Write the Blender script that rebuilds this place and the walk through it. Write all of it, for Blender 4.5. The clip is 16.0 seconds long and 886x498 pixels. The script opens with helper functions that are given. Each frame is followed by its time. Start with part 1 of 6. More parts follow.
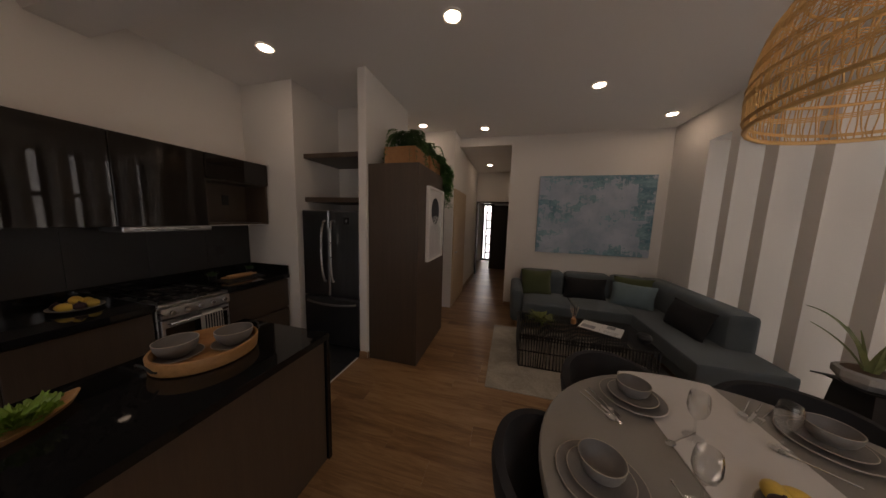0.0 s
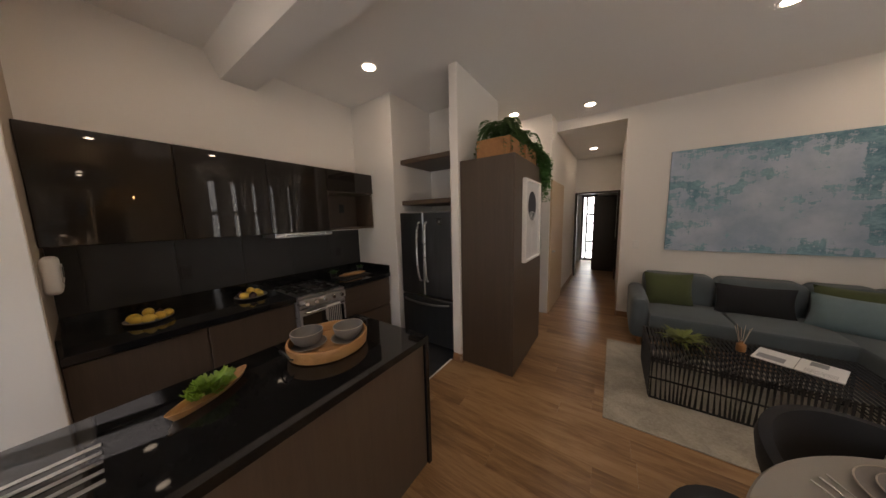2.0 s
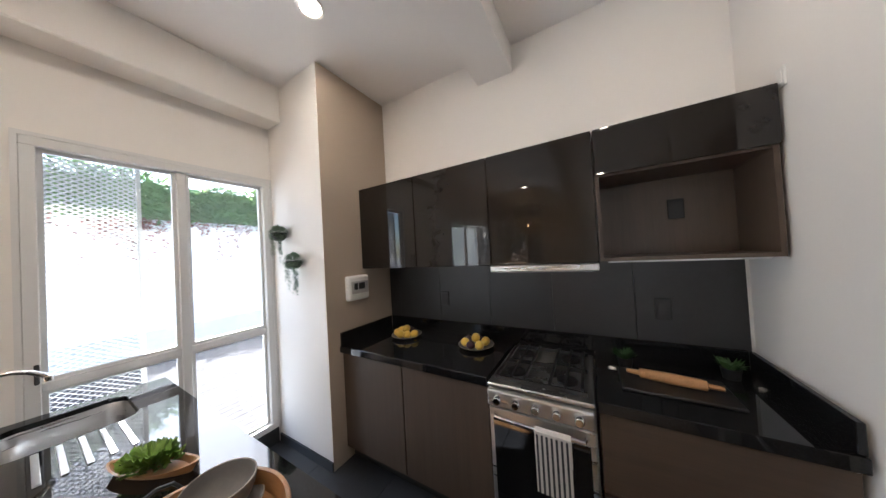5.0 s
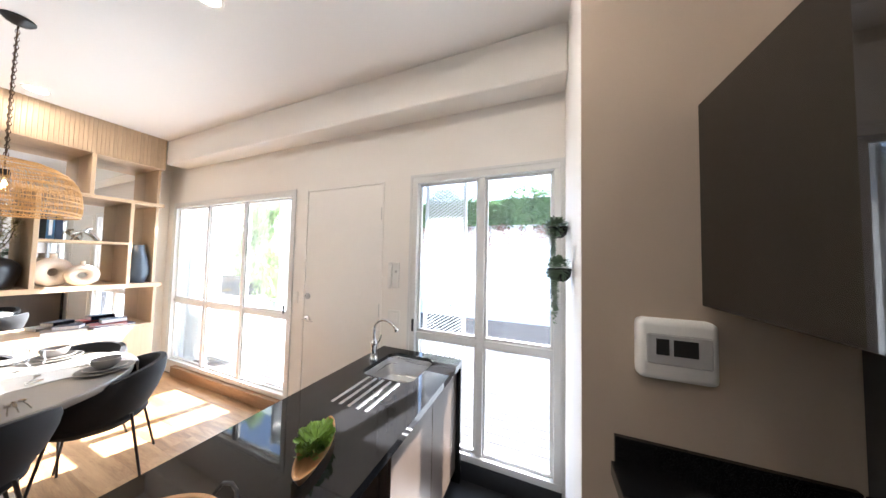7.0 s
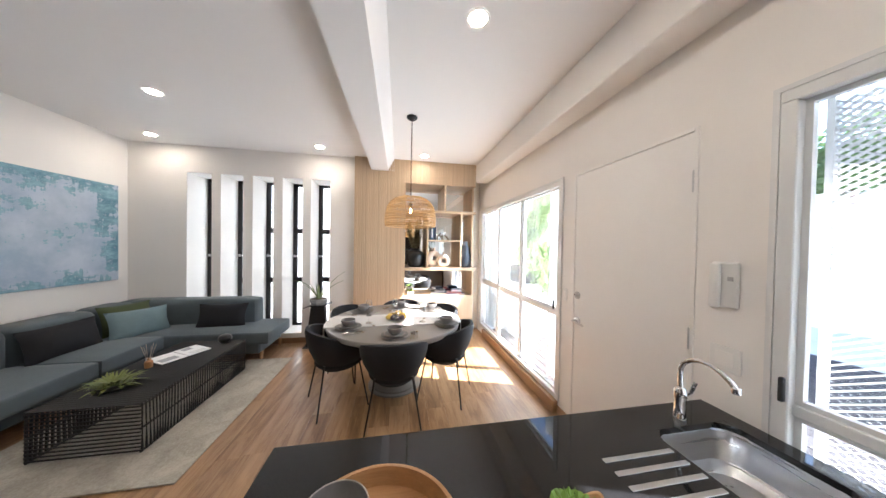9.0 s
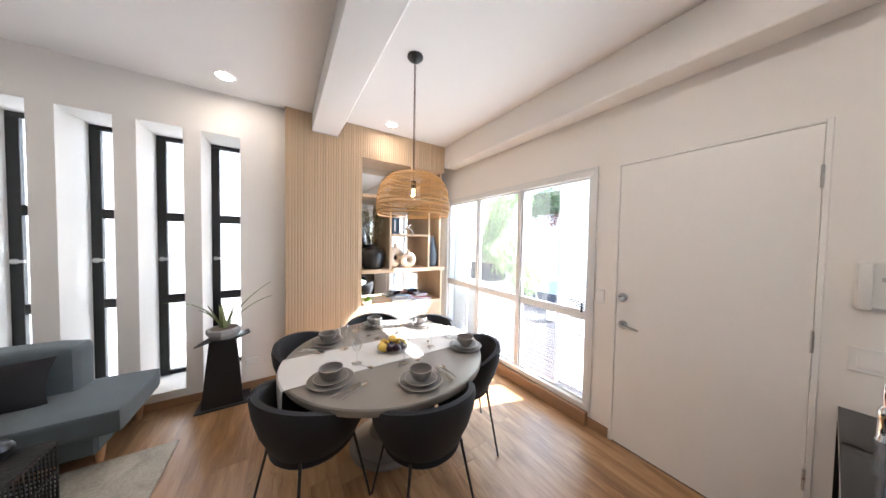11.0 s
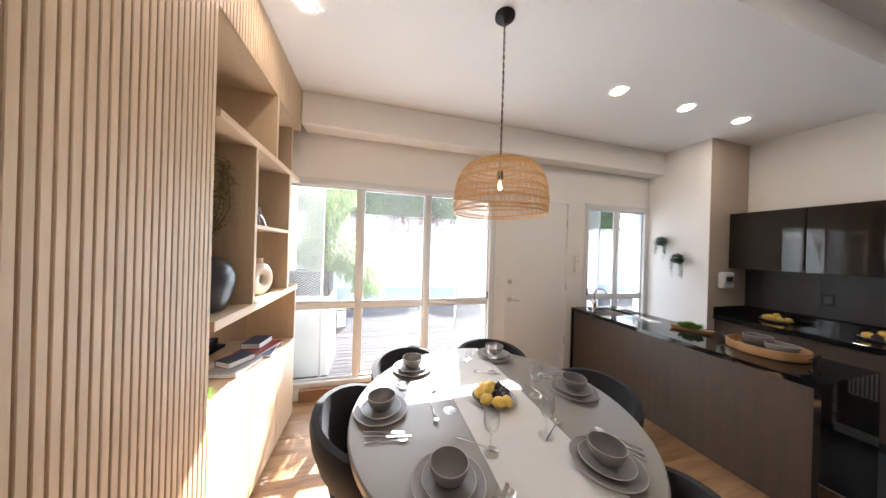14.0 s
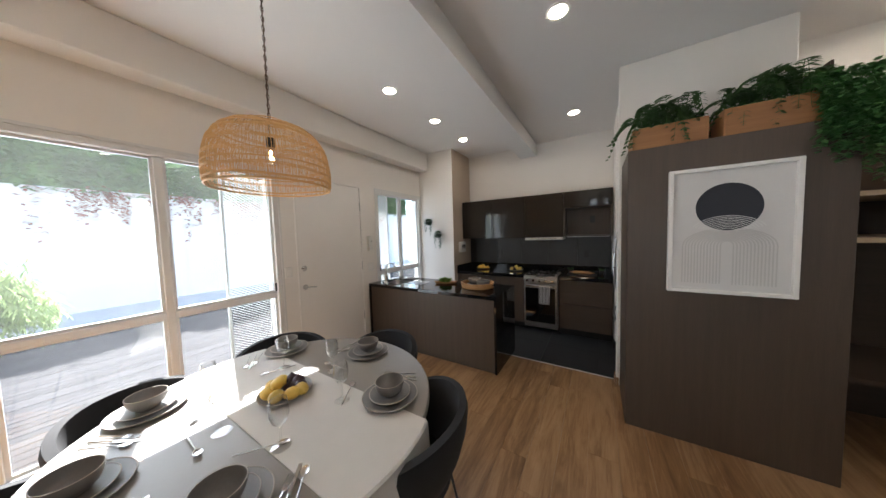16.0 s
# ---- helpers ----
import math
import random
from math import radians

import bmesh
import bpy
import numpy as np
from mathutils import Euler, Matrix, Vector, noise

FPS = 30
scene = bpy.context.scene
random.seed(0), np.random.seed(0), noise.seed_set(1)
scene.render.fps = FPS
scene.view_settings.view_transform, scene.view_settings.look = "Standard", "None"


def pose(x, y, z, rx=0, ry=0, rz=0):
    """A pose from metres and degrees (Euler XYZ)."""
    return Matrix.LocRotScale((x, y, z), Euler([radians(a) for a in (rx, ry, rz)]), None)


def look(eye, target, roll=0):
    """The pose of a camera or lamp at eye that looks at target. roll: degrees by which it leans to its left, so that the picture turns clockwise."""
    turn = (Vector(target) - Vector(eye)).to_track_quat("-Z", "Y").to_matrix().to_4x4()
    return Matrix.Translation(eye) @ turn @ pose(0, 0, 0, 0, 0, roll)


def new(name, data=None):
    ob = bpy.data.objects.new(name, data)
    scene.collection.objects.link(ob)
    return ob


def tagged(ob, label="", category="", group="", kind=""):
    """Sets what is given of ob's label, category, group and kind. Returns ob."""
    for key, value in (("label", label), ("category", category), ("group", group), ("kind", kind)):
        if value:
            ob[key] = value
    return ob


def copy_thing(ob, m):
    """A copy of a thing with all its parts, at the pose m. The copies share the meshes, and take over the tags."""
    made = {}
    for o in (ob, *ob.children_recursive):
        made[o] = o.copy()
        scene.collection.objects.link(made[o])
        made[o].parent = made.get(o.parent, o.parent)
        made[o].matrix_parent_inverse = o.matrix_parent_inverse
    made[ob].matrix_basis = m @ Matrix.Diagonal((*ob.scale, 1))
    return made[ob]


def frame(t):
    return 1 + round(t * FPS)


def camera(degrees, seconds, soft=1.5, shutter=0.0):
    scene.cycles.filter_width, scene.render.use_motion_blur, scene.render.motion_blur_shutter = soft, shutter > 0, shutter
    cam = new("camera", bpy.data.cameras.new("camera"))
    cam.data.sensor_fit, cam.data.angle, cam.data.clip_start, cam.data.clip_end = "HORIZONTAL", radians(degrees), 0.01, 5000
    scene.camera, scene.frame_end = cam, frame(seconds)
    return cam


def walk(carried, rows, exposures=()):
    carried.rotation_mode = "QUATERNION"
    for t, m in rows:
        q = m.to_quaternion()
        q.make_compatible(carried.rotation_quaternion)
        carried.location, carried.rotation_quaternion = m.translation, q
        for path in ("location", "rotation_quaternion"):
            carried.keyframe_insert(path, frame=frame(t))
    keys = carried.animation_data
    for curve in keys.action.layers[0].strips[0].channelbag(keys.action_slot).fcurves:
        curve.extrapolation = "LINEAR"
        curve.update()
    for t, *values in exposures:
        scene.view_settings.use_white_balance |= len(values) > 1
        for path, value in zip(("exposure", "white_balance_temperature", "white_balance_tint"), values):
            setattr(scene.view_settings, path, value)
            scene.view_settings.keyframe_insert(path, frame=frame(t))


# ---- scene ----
cam = camera(121.3, 16.0)

PATH = [
    (0, (3.188, 0.75, 1.615), (2.678, 2.669, 1.376), 1.7),
    (0.5, (3.148, 0.757, 1.61), (2.504, 2.626, 1.304), 0.8),
    (1, (3.176, 0.782, 1.606), (2.366, 2.589, 1.327), -0.1),
    (1.5, (3.125, 0.785, 1.612), (2.152, 2.514, 1.356), -0.9),
    (2, (3.035, 0.87, 1.6), (1.915, 2.508, 1.353), -1.4),
    (2.5, (2.995, 1.164, 1.588), (1.728, 2.695, 1.364), -1.9),
    (3, (2.834, 1.429, 1.596), (1.305, 2.705, 1.405), -2.6),
    (3.5, (2.801, 1.741, 1.585), (0.948, 2.481, 1.438), -3.7),
    (4, (2.613, 2.083, 1.553), (0.622, 2.245, 1.475), -4.6),
    (4.2, (2.487, 2.166, 1.54), (0.488, 2.106, 1.52), -4.7),
    (5.25, (1.68, 2.50, 1.60), (0.15, 1.22, 1.63), -2.8),
    (6.3, (1.068, 2.305, 1.656), (0.642, 0.353, 1.739), -0.8),
    (6.5, (1.014, 2.19, 1.65), (0.929, 0.193, 1.736), -0.2),
    (7, (0.861, 1.852, 1.624), (1.603, -0.003, 1.706), 1.2),
    (7.5, (0.958, 1.498, 1.64), (2.202, -0.068, 1.684), 1.0),
    (8, (0.969, 1.339, 1.663), (2.597, 0.177, 1.669), 1.2),
    (8.5, (1.02, 1.382, 1.653), (2.895, 0.686, 1.644), 0.7),
    (8.7, (1.065, 1.438, 1.648), (3.007, 0.959, 1.632), 1.0),
    (9.75, (1.17, 2.02, 1.645), (3.15, 1.74, 1.61), 1.0),
    (10.3, (1.50, 2.25, 1.645), (3.40, 1.63, 1.60), 1.1),
    (10.8, (1.938, 2.311, 1.646), (3.676, 1.321, 1.599), 1.1),
    (11, (2.157, 2.326, 1.652), (3.841, 1.249, 1.59), 1.0),
    (11.5, (2.595, 2.404, 1.646), (4.086, 1.072, 1.592), 1.6),
    (12, (2.998, 2.653, 1.633), (4.227, 1.076, 1.591), 2.7),
    (12.5, (3.51, 2.804, 1.668), (4.412, 1.02, 1.615), 2.4),
    (13, (3.941, 2.953, 1.674), (4.396, 1.006, 1.626), 2.8),
    (13.5, (4.372, 2.914, 1.624), (4.288, 0.916, 1.619), 2.3),
    (14, (4.735, 2.876, 1.627), (4.216, 0.945, 1.625), 1.7),
    (14.5, (4.925, 2.703, 1.615), (4.069, 0.896, 1.592), 1.0),
    (15, (5.047, 2.74, 1.589), (3.854, 1.136, 1.544), 0.1),
    (15.5, (4.969, 2.853, 1.585), (3.499, 1.499, 1.516), -1.1),
    (16, (4.685, 2.961, 1.576), (2.989, 1.908, 1.462), -1.7),
]
EXPOSURES = [(0.0, 1.15, 7500, 24), (1.5, 1.99, 7350, 20), (2.5, 2.37, 7000, 18), (3.5, 2.56, 6900, 16), (4.2, 2.9, 6400, 14), (6.3, 3.77, 5800, 13),
             (7.0, 3.69, 5850, 13), (8.5, 3.52, 5850, 13), (11.0, 3.4, 5800, 14), (12.5, 3.34, 5950, 14), (14.0, 3.14, 6050, 14), (15.0, 2.94, 5950, 14), (16.0, 2.71, 6000, 11)]
walk(cam, [(t, look(eye, target, roll)) for t, eye, target, roll in PATH], EXPOSURES)

# ---- world and sun ----
SUN_WAY = Vector((0.295, 1.0, -0.945)).normalized()
world = bpy.data.worlds.new("daylight")
scene.world = world
world.use_nodes = True
wnt = world.node_tree
sky = wnt.nodes.new("ShaderNodeTexSky")
sky.sky_type = "NISHITA"
sky.sun_disc = False
sky.sun_elevation = math.asin(-SUN_WAY.z)
sky.sun_rotation = math.atan2(-SUN_WAY.x, -SUN_WAY.y)
wnt.links.new(sky.outputs[0], wnt.nodes["Background"].inputs["Color"])
wnt.nodes["Background"].inputs["Strength"].default_value = 0.085
sun_data = bpy.data.lights.new("sun", "SUN")
sun_data.energy, sun_data.angle, sun_data.color = 5.0, radians(0.6), (1.0, 0.95, 0.87)
sun = new("sun", sun_data)
sun.matrix_basis = look((0, 0, 8), Vector((0, 0, 8)) + SUN_WAY)


def window_light(name, x, y, z, aim, w, h, power):
    """Sky light in a window's opening."""
    d = bpy.data.lights.new(name, "AREA")
    d.shape, d.size, d.size_y, d.energy, d.color = "RECTANGLE", w, h, power, (0.93, 0.97, 1.0)
    ob = new(name, d)
    ob.matrix_basis = look((x, y, z), (x + aim[0], y + aim[1], z + aim[2]))
    return ob


window_light("bay_sky_light", 4.5, -0.26, 1.25, (0, 1, 0.2), 2.2, 2.0, 7.0)
window_light("kitchen_sky_light", 1.3, -0.26, 1.25, (0, 1, 0.2), 1.05, 2.0, 1.25)
window_light("slit_sky_light", 6.5, 3.75, 1.45, (-1, 0, -0.1), 2.0, 2.4, 2.3)

# ---- small builders ----
def bm_new():
    return bmesh.new()


def box(bm, x0, x1, y0, y1, z0, z1, bev=0.0, seg=1):
    vs = [bm.verts.new((x, y, z)) for x in (x0, x1) for y in (y0, y1) for z in (z0, z1)]
    fs = [bm.faces.new([vs[i] for i in f]) for f in ((0, 1, 3, 2), (4, 6, 7, 5), (0, 4, 5, 1), (2, 3, 7, 6), (0, 2, 6, 4), (1, 5, 7, 3))]
    if bev > 0:
        es = list({e for f in fs for e in f.edges})
        bmesh.ops.bevel(bm, geom=es, offset=bev, segments=seg, affect="EDGES", profile=0.5)
    return bm


def boxes(*specs, bev=0.0):
    bm = bm_new()
    for s in specs:
        box(bm, *s, bev=bev)
    return bm


def lathe(bm, prof, n=28, at=(0, 0, 0), sx=1.0, sy=1.0):
    """Turns a profile of (radius, height) round the upright axis."""
    rings = []
    for r, z in prof:
        if r < 1e-5:
            rings.append([bm.verts.new((at[0], at[1], at[2] + z))])
        else:
            rings.append([bm.verts.new((at[0] + sx * r * math.cos(2 * math.pi * k / n), at[1] + sy * r * math.sin(2 * math.pi * k / n), at[2] + z)) for k in range(n)])
    for a, b in zip(rings, rings[1:]):
        for k in range(n):
            j = (k + 1) % n
            if len(a) == 1 and len(b) == 1:
                continue
            if len(a) == 1:
                bm.faces.new((a[0], b[j], b[k]))
            elif len(b) == 1:
                bm.faces.new((a[k], a[j], b[0]))
            else:
                bm.faces.new((a[k], a[j], b[j], b[k]))
    return bm


def tube(bm, pts, r, n=8, closed=False, r_end=None):
    """A round bar along points."""
    pts = [Vector(p) for p in pts]
    rings, up = [], Vector((0.12, 0.2, 1)).normalized()
    m = len(pts)
    for i, p in enumerate(pts):
        a = pts[(i - 1) % m] if (closed or i > 0) else p
        b = pts[(i + 1) % m] if (closed or i < m - 1) else p
        d = (b - a).normalized()
        u = d.cross(up)
        if u.length < 1e-3:
            u = d.cross(Vector((1, 0, 0)))
        u.normalize()
        v = d.cross(u)
        rr = r if r_end is None else r + (r_end - r) * i / max(1, m - 1)
        rings.append([bm.verts.new(p + rr * (math.cos(2 * math.pi * k / n) * u + math.sin(2 * math.pi * k / n) * v)) for k in range(n)])
    last = m if closed else m - 1
    for i in range(last):
        a, b = rings[i], rings[(i + 1) % m]
        for k in range(n):
            bm.faces.new((a[k], a[(k + 1) % n], b[(k + 1) % n], b[k]))
    if not closed:
        bm.faces.new(rings[0][::-1])
        bm.faces.new(rings[-1])
    return bm


def disc_slab(bm, cx, cy, z0, z1, r, n=40, bev=0.0):
    return lathe(bm, [(0, z0), (r - bev, z0), (r, z0 + bev), (r, z1 - bev), (r - bev, z1), (0, z1)], n, (cx, cy, 0))


def prism(bm, outline, z0, z1):
    """An upright prism over an outline of (x, y)."""
    lo = [bm.verts.new((x, y, z0)) for x, y in outline]
    hi = [bm.verts.new((x, y, z1)) for x, y in outline]
    n = len(lo)
    bm.faces.new(lo[::-1])
    bm.faces.new(hi)
    for k in range(n):
        bm.faces.new((lo[k], lo[(k + 1) % n], hi[(k + 1) % n], hi[k]))
    return bm


def cushion(bm, x0, x1, y0, y1, z0, z1, puff=0.03, n=10, e=0.35):
    """A soft block with rounded sides and swollen faces."""
    cx, cy, cz = (x0 + x1) / 2, (y0 + y1) / 2, (z0 + z1) / 2
    hx, hy, hz = (x1 - x0) / 2, (y1 - y0) / 2, (z1 - z0) / 2
    made = bmesh.ops.create_cube(bm, size=2.0)["verts"]
    bmesh.ops.subdivide_edges(bm, edges=list({ed for v in made for ed in v.link_edges}), cuts=n, use_grid_fill=True)
    r = min(hx, hy, hz) * e
    for v in bm.verts:
        if v.tag:
            continue
        v.tag = True
        p = v.co
        q = Vector((p.x * hx, p.y * hy, p.z * hz))
        core = Vector((max(-hx + r, min(hx - r, q.x)), max(-hy + r, min(hy - r, q.y)), max(-hz + r, min(hz - r, q.z))))
        d = q - core
        if d.length > 1e-6:
            q = core + d.normalized() * min(d.length, r)
        w = (1 - p.x**2) * (1 - p.y**2)
        q.z += puff * w * (1 if p.z > 0 else -0.3) * abs(p.z)
        v.co = Vector((cx, cy, cz)) + q
    return bm


def finish(bm, name, material, smooth=False, angle=35):
    bmesh.ops.recalc_face_normals(bm, faces=bm.faces[:])
    me = bpy.data.meshes.new(name)
    if smooth:
        lim = math.radians(angle)
        for f in bm.faces:
            f.smooth = True
        for ed in bm.edges:
            if len(ed.link_faces) == 2 and ed.calc_face_angle(0) > lim:
                ed.smooth = False
    bm.to_mesh(me)
    bm.free()
    me.materials.append(material)
    return me


def sheet(bm, grid, down=(0, 0, -0.003)):
    """A closed thin sheet over a grid of points."""
    d = Vector(down)
    up = [[bm.verts.new(p) for p in row] for row in grid]
    lo = [[bm.verts.new(Vector(p) + d) for p in row] for row in grid]
    n, m = len(grid), len(grid[0])
    for i in range(n - 1):
        for j in range(m - 1):
            bm.faces.new((up[i][j], up[i][j + 1], up[i + 1][j + 1], up[i + 1][j]))
            bm.faces.new((lo[i][j], lo[i + 1][j], lo[i + 1][j + 1], lo[i][j + 1]))
    rim = [(i, 0) for i in range(n)] + [(n - 1, j) for j in range(1, m)] + [(i, m - 1) for i in range(n - 2, -1, -1)] + [(0, j) for j in range(m - 2, 0, -1)]
    for (i, j), (k, l) in zip(rim, rim[1:] + rim[:1]):
        bm.faces.new((up[i][j], up[k][l], lo[k][l], lo[i][j]))
    return bm


def thing(name, label, category, at=(0, 0, 0), rz=0.0, group="", kind=""):
    ob = new(name)
    ob.empty_display_size = 0.1
    ob.matrix_basis = pose(*at, 0, 0, rz)
    return tagged(ob, label, category, group, kind)


def part(name, bm, material, parent, label="", smooth=False, kind=""):
    """Links a bmesh as one mesh object under a thing or a part, in the thing's own space."""
    ob = new(name, finish(bm, name, material, smooth))
    ob.parent = parent
    if label:
        ob["label"] = label
    if kind:
        ob["kind"] = kind
    return ob


def piece(name, me, parent, at, rz=0.0):
    ob = new(name, me)
    ob.parent = parent
    ob.matrix_basis = pose(*at, 0, 0, rz)
    return ob


def solo(name, bm, material, label, category, kind="", group="", smooth=False):
    ob = new(name, finish(bm, name, material, smooth))
    return tagged(ob, label, category, group, kind)


# ---- materials ----
def node(nt, kind, **inputs):
    n = nt.nodes.new(kind)
    for k, v in inputs.items():
        n.inputs[k.replace("_", " ")].default_value = v
    return n


def material(name, color, rough=0.6, metal=0.0, var=0.12, scale=6.0, fine=80.0, bump=0.08, spec=0.5, stretch=(1, 1, 1), vary=0.0, coat=0.0, rvar=0.1, sheen=0.0, bdist=0.004, color2=None, ends=(0.3, 0.7), twist=0.0, through_light=0.0):
    """Two scales of variation in colour, gloss and relief, at real size; vary: how much alike pieces differ."""
    m = bpy.data.materials.new(name)
    m.use_nodes = True
    nt = m.node_tree
    b = nt.nodes["Principled BSDF"]
    co = nt.nodes.new("ShaderNodeTexCoord")
    mp = node(nt, "ShaderNodeMapping", Scale=stretch)
    info = nt.nodes.new("ShaderNodeObjectInfo")
    off = nt.nodes.new("ShaderNodeVectorMath")
    off.operation = "MULTIPLY_ADD"
    off.inputs[1].default_value = (37.0, 17.0, 23.0)
    nt.links.new(info.outputs["Random"], off.inputs[0])
    nt.links.new(co.outputs["Object"], off.inputs[2])
    nt.links.new(off.outputs[0], mp.inputs["Vector"])
    n1 = node(nt, "ShaderNodeTexNoise", Scale=scale, Detail=5.0, Roughness=0.6, Distortion=twist)
    n2 = node(nt, "ShaderNodeTexNoise", Scale=fine, Detail=4.0, Roughness=0.65)
    nt.links.new(mp.outputs[0], n1.inputs["Vector"])
    nt.links.new(mp.outputs[0], n2.inputs["Vector"])
    mixn = node(nt, "ShaderNodeMix")
    mixn.inputs["Factor"].default_value = 0.4
    nt.links.new(n1.outputs["Fac"], mixn.inputs["A"])
    nt.links.new(n2.outputs["Fac"], mixn.inputs["B"])
    ramp = nt.nodes.new("ShaderNodeValToRGB")
    c = Vector(color)
    lo, hi = c * (1 - var), c * (1 + var)
    if color2:
        lo, hi = c, Vector(color2)
    ramp.color_ramp.elements[0].position, ramp.color_ramp.elements[1].position = ends
    ramp.color_ramp.elements[0].color = (*lo, 1)
    ramp.color_ramp.elements[1].color = (*[min(0.95, v) for v in hi], 1)
    nt.links.new(mixn.outputs["Result"], ramp.inputs["Fac"])
    last = ramp.outputs["Color"]
    if vary:
        hsv = nt.nodes.new("ShaderNodeHueSaturation")
        rng = node(nt, "ShaderNodeMapRange", To_Min=1 - vary, To_Max=1 + vary)
        nt.links.new(info.outputs["Random"], rng.inputs["Value"])
        nt.links.new(rng.outputs[0], hsv.inputs["Value"])
        nt.links.new(last, hsv.inputs["Color"])
        last = hsv.outputs[0]
    nt.links.new(last, b.inputs["Base Color"])
    rr = node(nt, "ShaderNodeMapRange", To_Min=max(0.0, rough - rvar * rough), To_Max=min(1.0, rough + rvar * rough))
    nt.links.new(n1.outputs["Fac"], rr.inputs["Value"])
    nt.links.new(rr.outputs[0], b.inputs["Roughness"])
    b.inputs["Metallic"].default_value = metal
    b.inputs["Specular IOR Level"].default_value = spec
    b.inputs["Coat Weight"].default_value = coat
    b.inputs["Sheen Weight"].default_value = sheen
    if bump:
        bp = node(nt, "ShaderNodeBump", Strength=bump, Distance=bdist)
        nt.links.new(mixn.outputs["Result"], bp.inputs["Height"])
        nt.links.new(bp.outputs[0], b.inputs["Normal"])
    if through_light:
        tl = nt.nodes.new("ShaderNodeBsdfTranslucent")
        nt.links.new(last, tl.inputs["Color"])
        mx = nt.nodes.new("ShaderNodeMixShader")
        mx.inputs[0].default_value = through_light
        nt.links.new(b.outputs[0], mx.inputs[1])
        nt.links.new(tl.outputs[0], mx.inputs[2])
        nt.links.new(mx.outputs[0], nt.nodes["Material Output"].inputs["Surface"])
    return m


def wood(name, color, dark, rough=0.5, along="x", grain=1.0, vary=0.0, bump=0.1, coat=0.0):
    s = {"x": (0.7, 14, 14), "y": (14, 0.7, 14), "z": (14, 14, 0.7)}[along]
    return material(name, dark, rough, var=0.2, scale=2.2 * grain, fine=16.0 * grain, bump=bump, stretch=s, vary=vary, coat=coat, color2=color, bdist=0.002)


def plank_floor(name, tones, rough):
    """Wood-look planks: dark cathedral streaks, fine grain and a tone of its own for each plank."""
    m = bpy.data.materials.new(name)
    m.use_nodes = True
    nt = m.node_tree
    b = nt.nodes["Principled BSDF"]
    co = nt.nodes.new("ShaderNodeTexCoord")
    info = nt.nodes.new("ShaderNodeObjectInfo")
    off = nt.nodes.new("ShaderNodeVectorMath")
    off.operation = "MULTIPLY_ADD"
    off.inputs[1].default_value = (41.0, 29.0, 13.0)
    nt.links.new(info.outputs["Random"], off.inputs[0])
    nt.links.new(co.outputs["Object"], off.inputs[2])
    fields = []
    for stretch, scale, detail, twist in (((1.1, 8.0, 8.0), 1.5, 6.0, 0.9), ((1.6, 30.0, 30.0), 2.6, 6.0, 0.4), ((5.0, 120.0, 120.0), 3.0, 3.0, 0.0)):
        mp = node(nt, "ShaderNodeMapping", Scale=stretch)
        nt.links.new(off.outputs[0], mp.inputs["Vector"])
        n = node(nt, "ShaderNodeTexNoise", Scale=scale, Detail=detail, Roughness=0.62, Distortion=twist)
        nt.links.new(mp.outputs[0], n.inputs["Vector"])
        fields.append(n)
    m1 = node(nt, "ShaderNodeMix")
    m1.inputs["Factor"].default_value = 0.26
    nt.links.new(fields[0].outputs["Fac"], m1.inputs["A"])
    nt.links.new(fields[1].outputs["Fac"], m1.inputs["B"])
    m2 = node(nt, "ShaderNodeMix")
    m2.inputs["Factor"].default_value = 0.16
    nt.links.new(m1.outputs["Result"], m2.inputs["A"])
    nt.links.new(fields[2].outputs["Fac"], m2.inputs["B"])
    shift = node(nt, "ShaderNodeMapRange", To_Min=-0.07, To_Max=0.07)
    nt.links.new(info.outputs["Random"], shift.inputs["Value"])
    ad = nt.nodes.new("ShaderNodeMath")
    nt.links.new(m2.outputs["Result"], ad.inputs[0])
    nt.links.new(shift.outputs[0], ad.inputs[1])
    ramp = nt.nodes.new("ShaderNodeValToRGB")
    for k, (pos, c) in enumerate(zip((0.32, 0.45, 0.54, 0.68), tones)):
        el = ramp.color_ramp.elements[0] if k == 0 else (ramp.color_ramp.elements[-1] if k == 3 else ramp.color_ramp.elements.new(pos))
        el.position, el.color = pos, (*c, 1)
    nt.links.new(ad.outputs[0], ramp.inputs["Fac"])
    nt.links.new(ramp.outputs["Color"], b.inputs["Base Color"])
    rr = node(nt, "ShaderNodeMapRange", To_Min=rough - 0.06, To_Max=rough + 0.1)
    nt.links.new(fields[1].outputs["Fac"], rr.inputs["Value"])
    nt.links.new(rr.outputs[0], b.inputs["Roughness"])
    bp = node(nt, "ShaderNodeBump", Strength=0.12, Distance=0.002)
    nt.links.new(fields[2].outputs["Fac"], bp.inputs["Height"])
    nt.links.new(bp.outputs[0], b.inputs["Normal"])
    return m


def glow(name, color, strength):
    m = bpy.data.materials.new(name)
    m.use_nodes = True
    b = m.node_tree.nodes["Principled BSDF"]
    b.inputs["Base Color"].default_value = (0.9, 0.9, 0.9, 1)
    b.inputs["Emission Color"].default_value = (*color, 1)
    b.inputs["Emission Strength"].default_value = strength
    return m


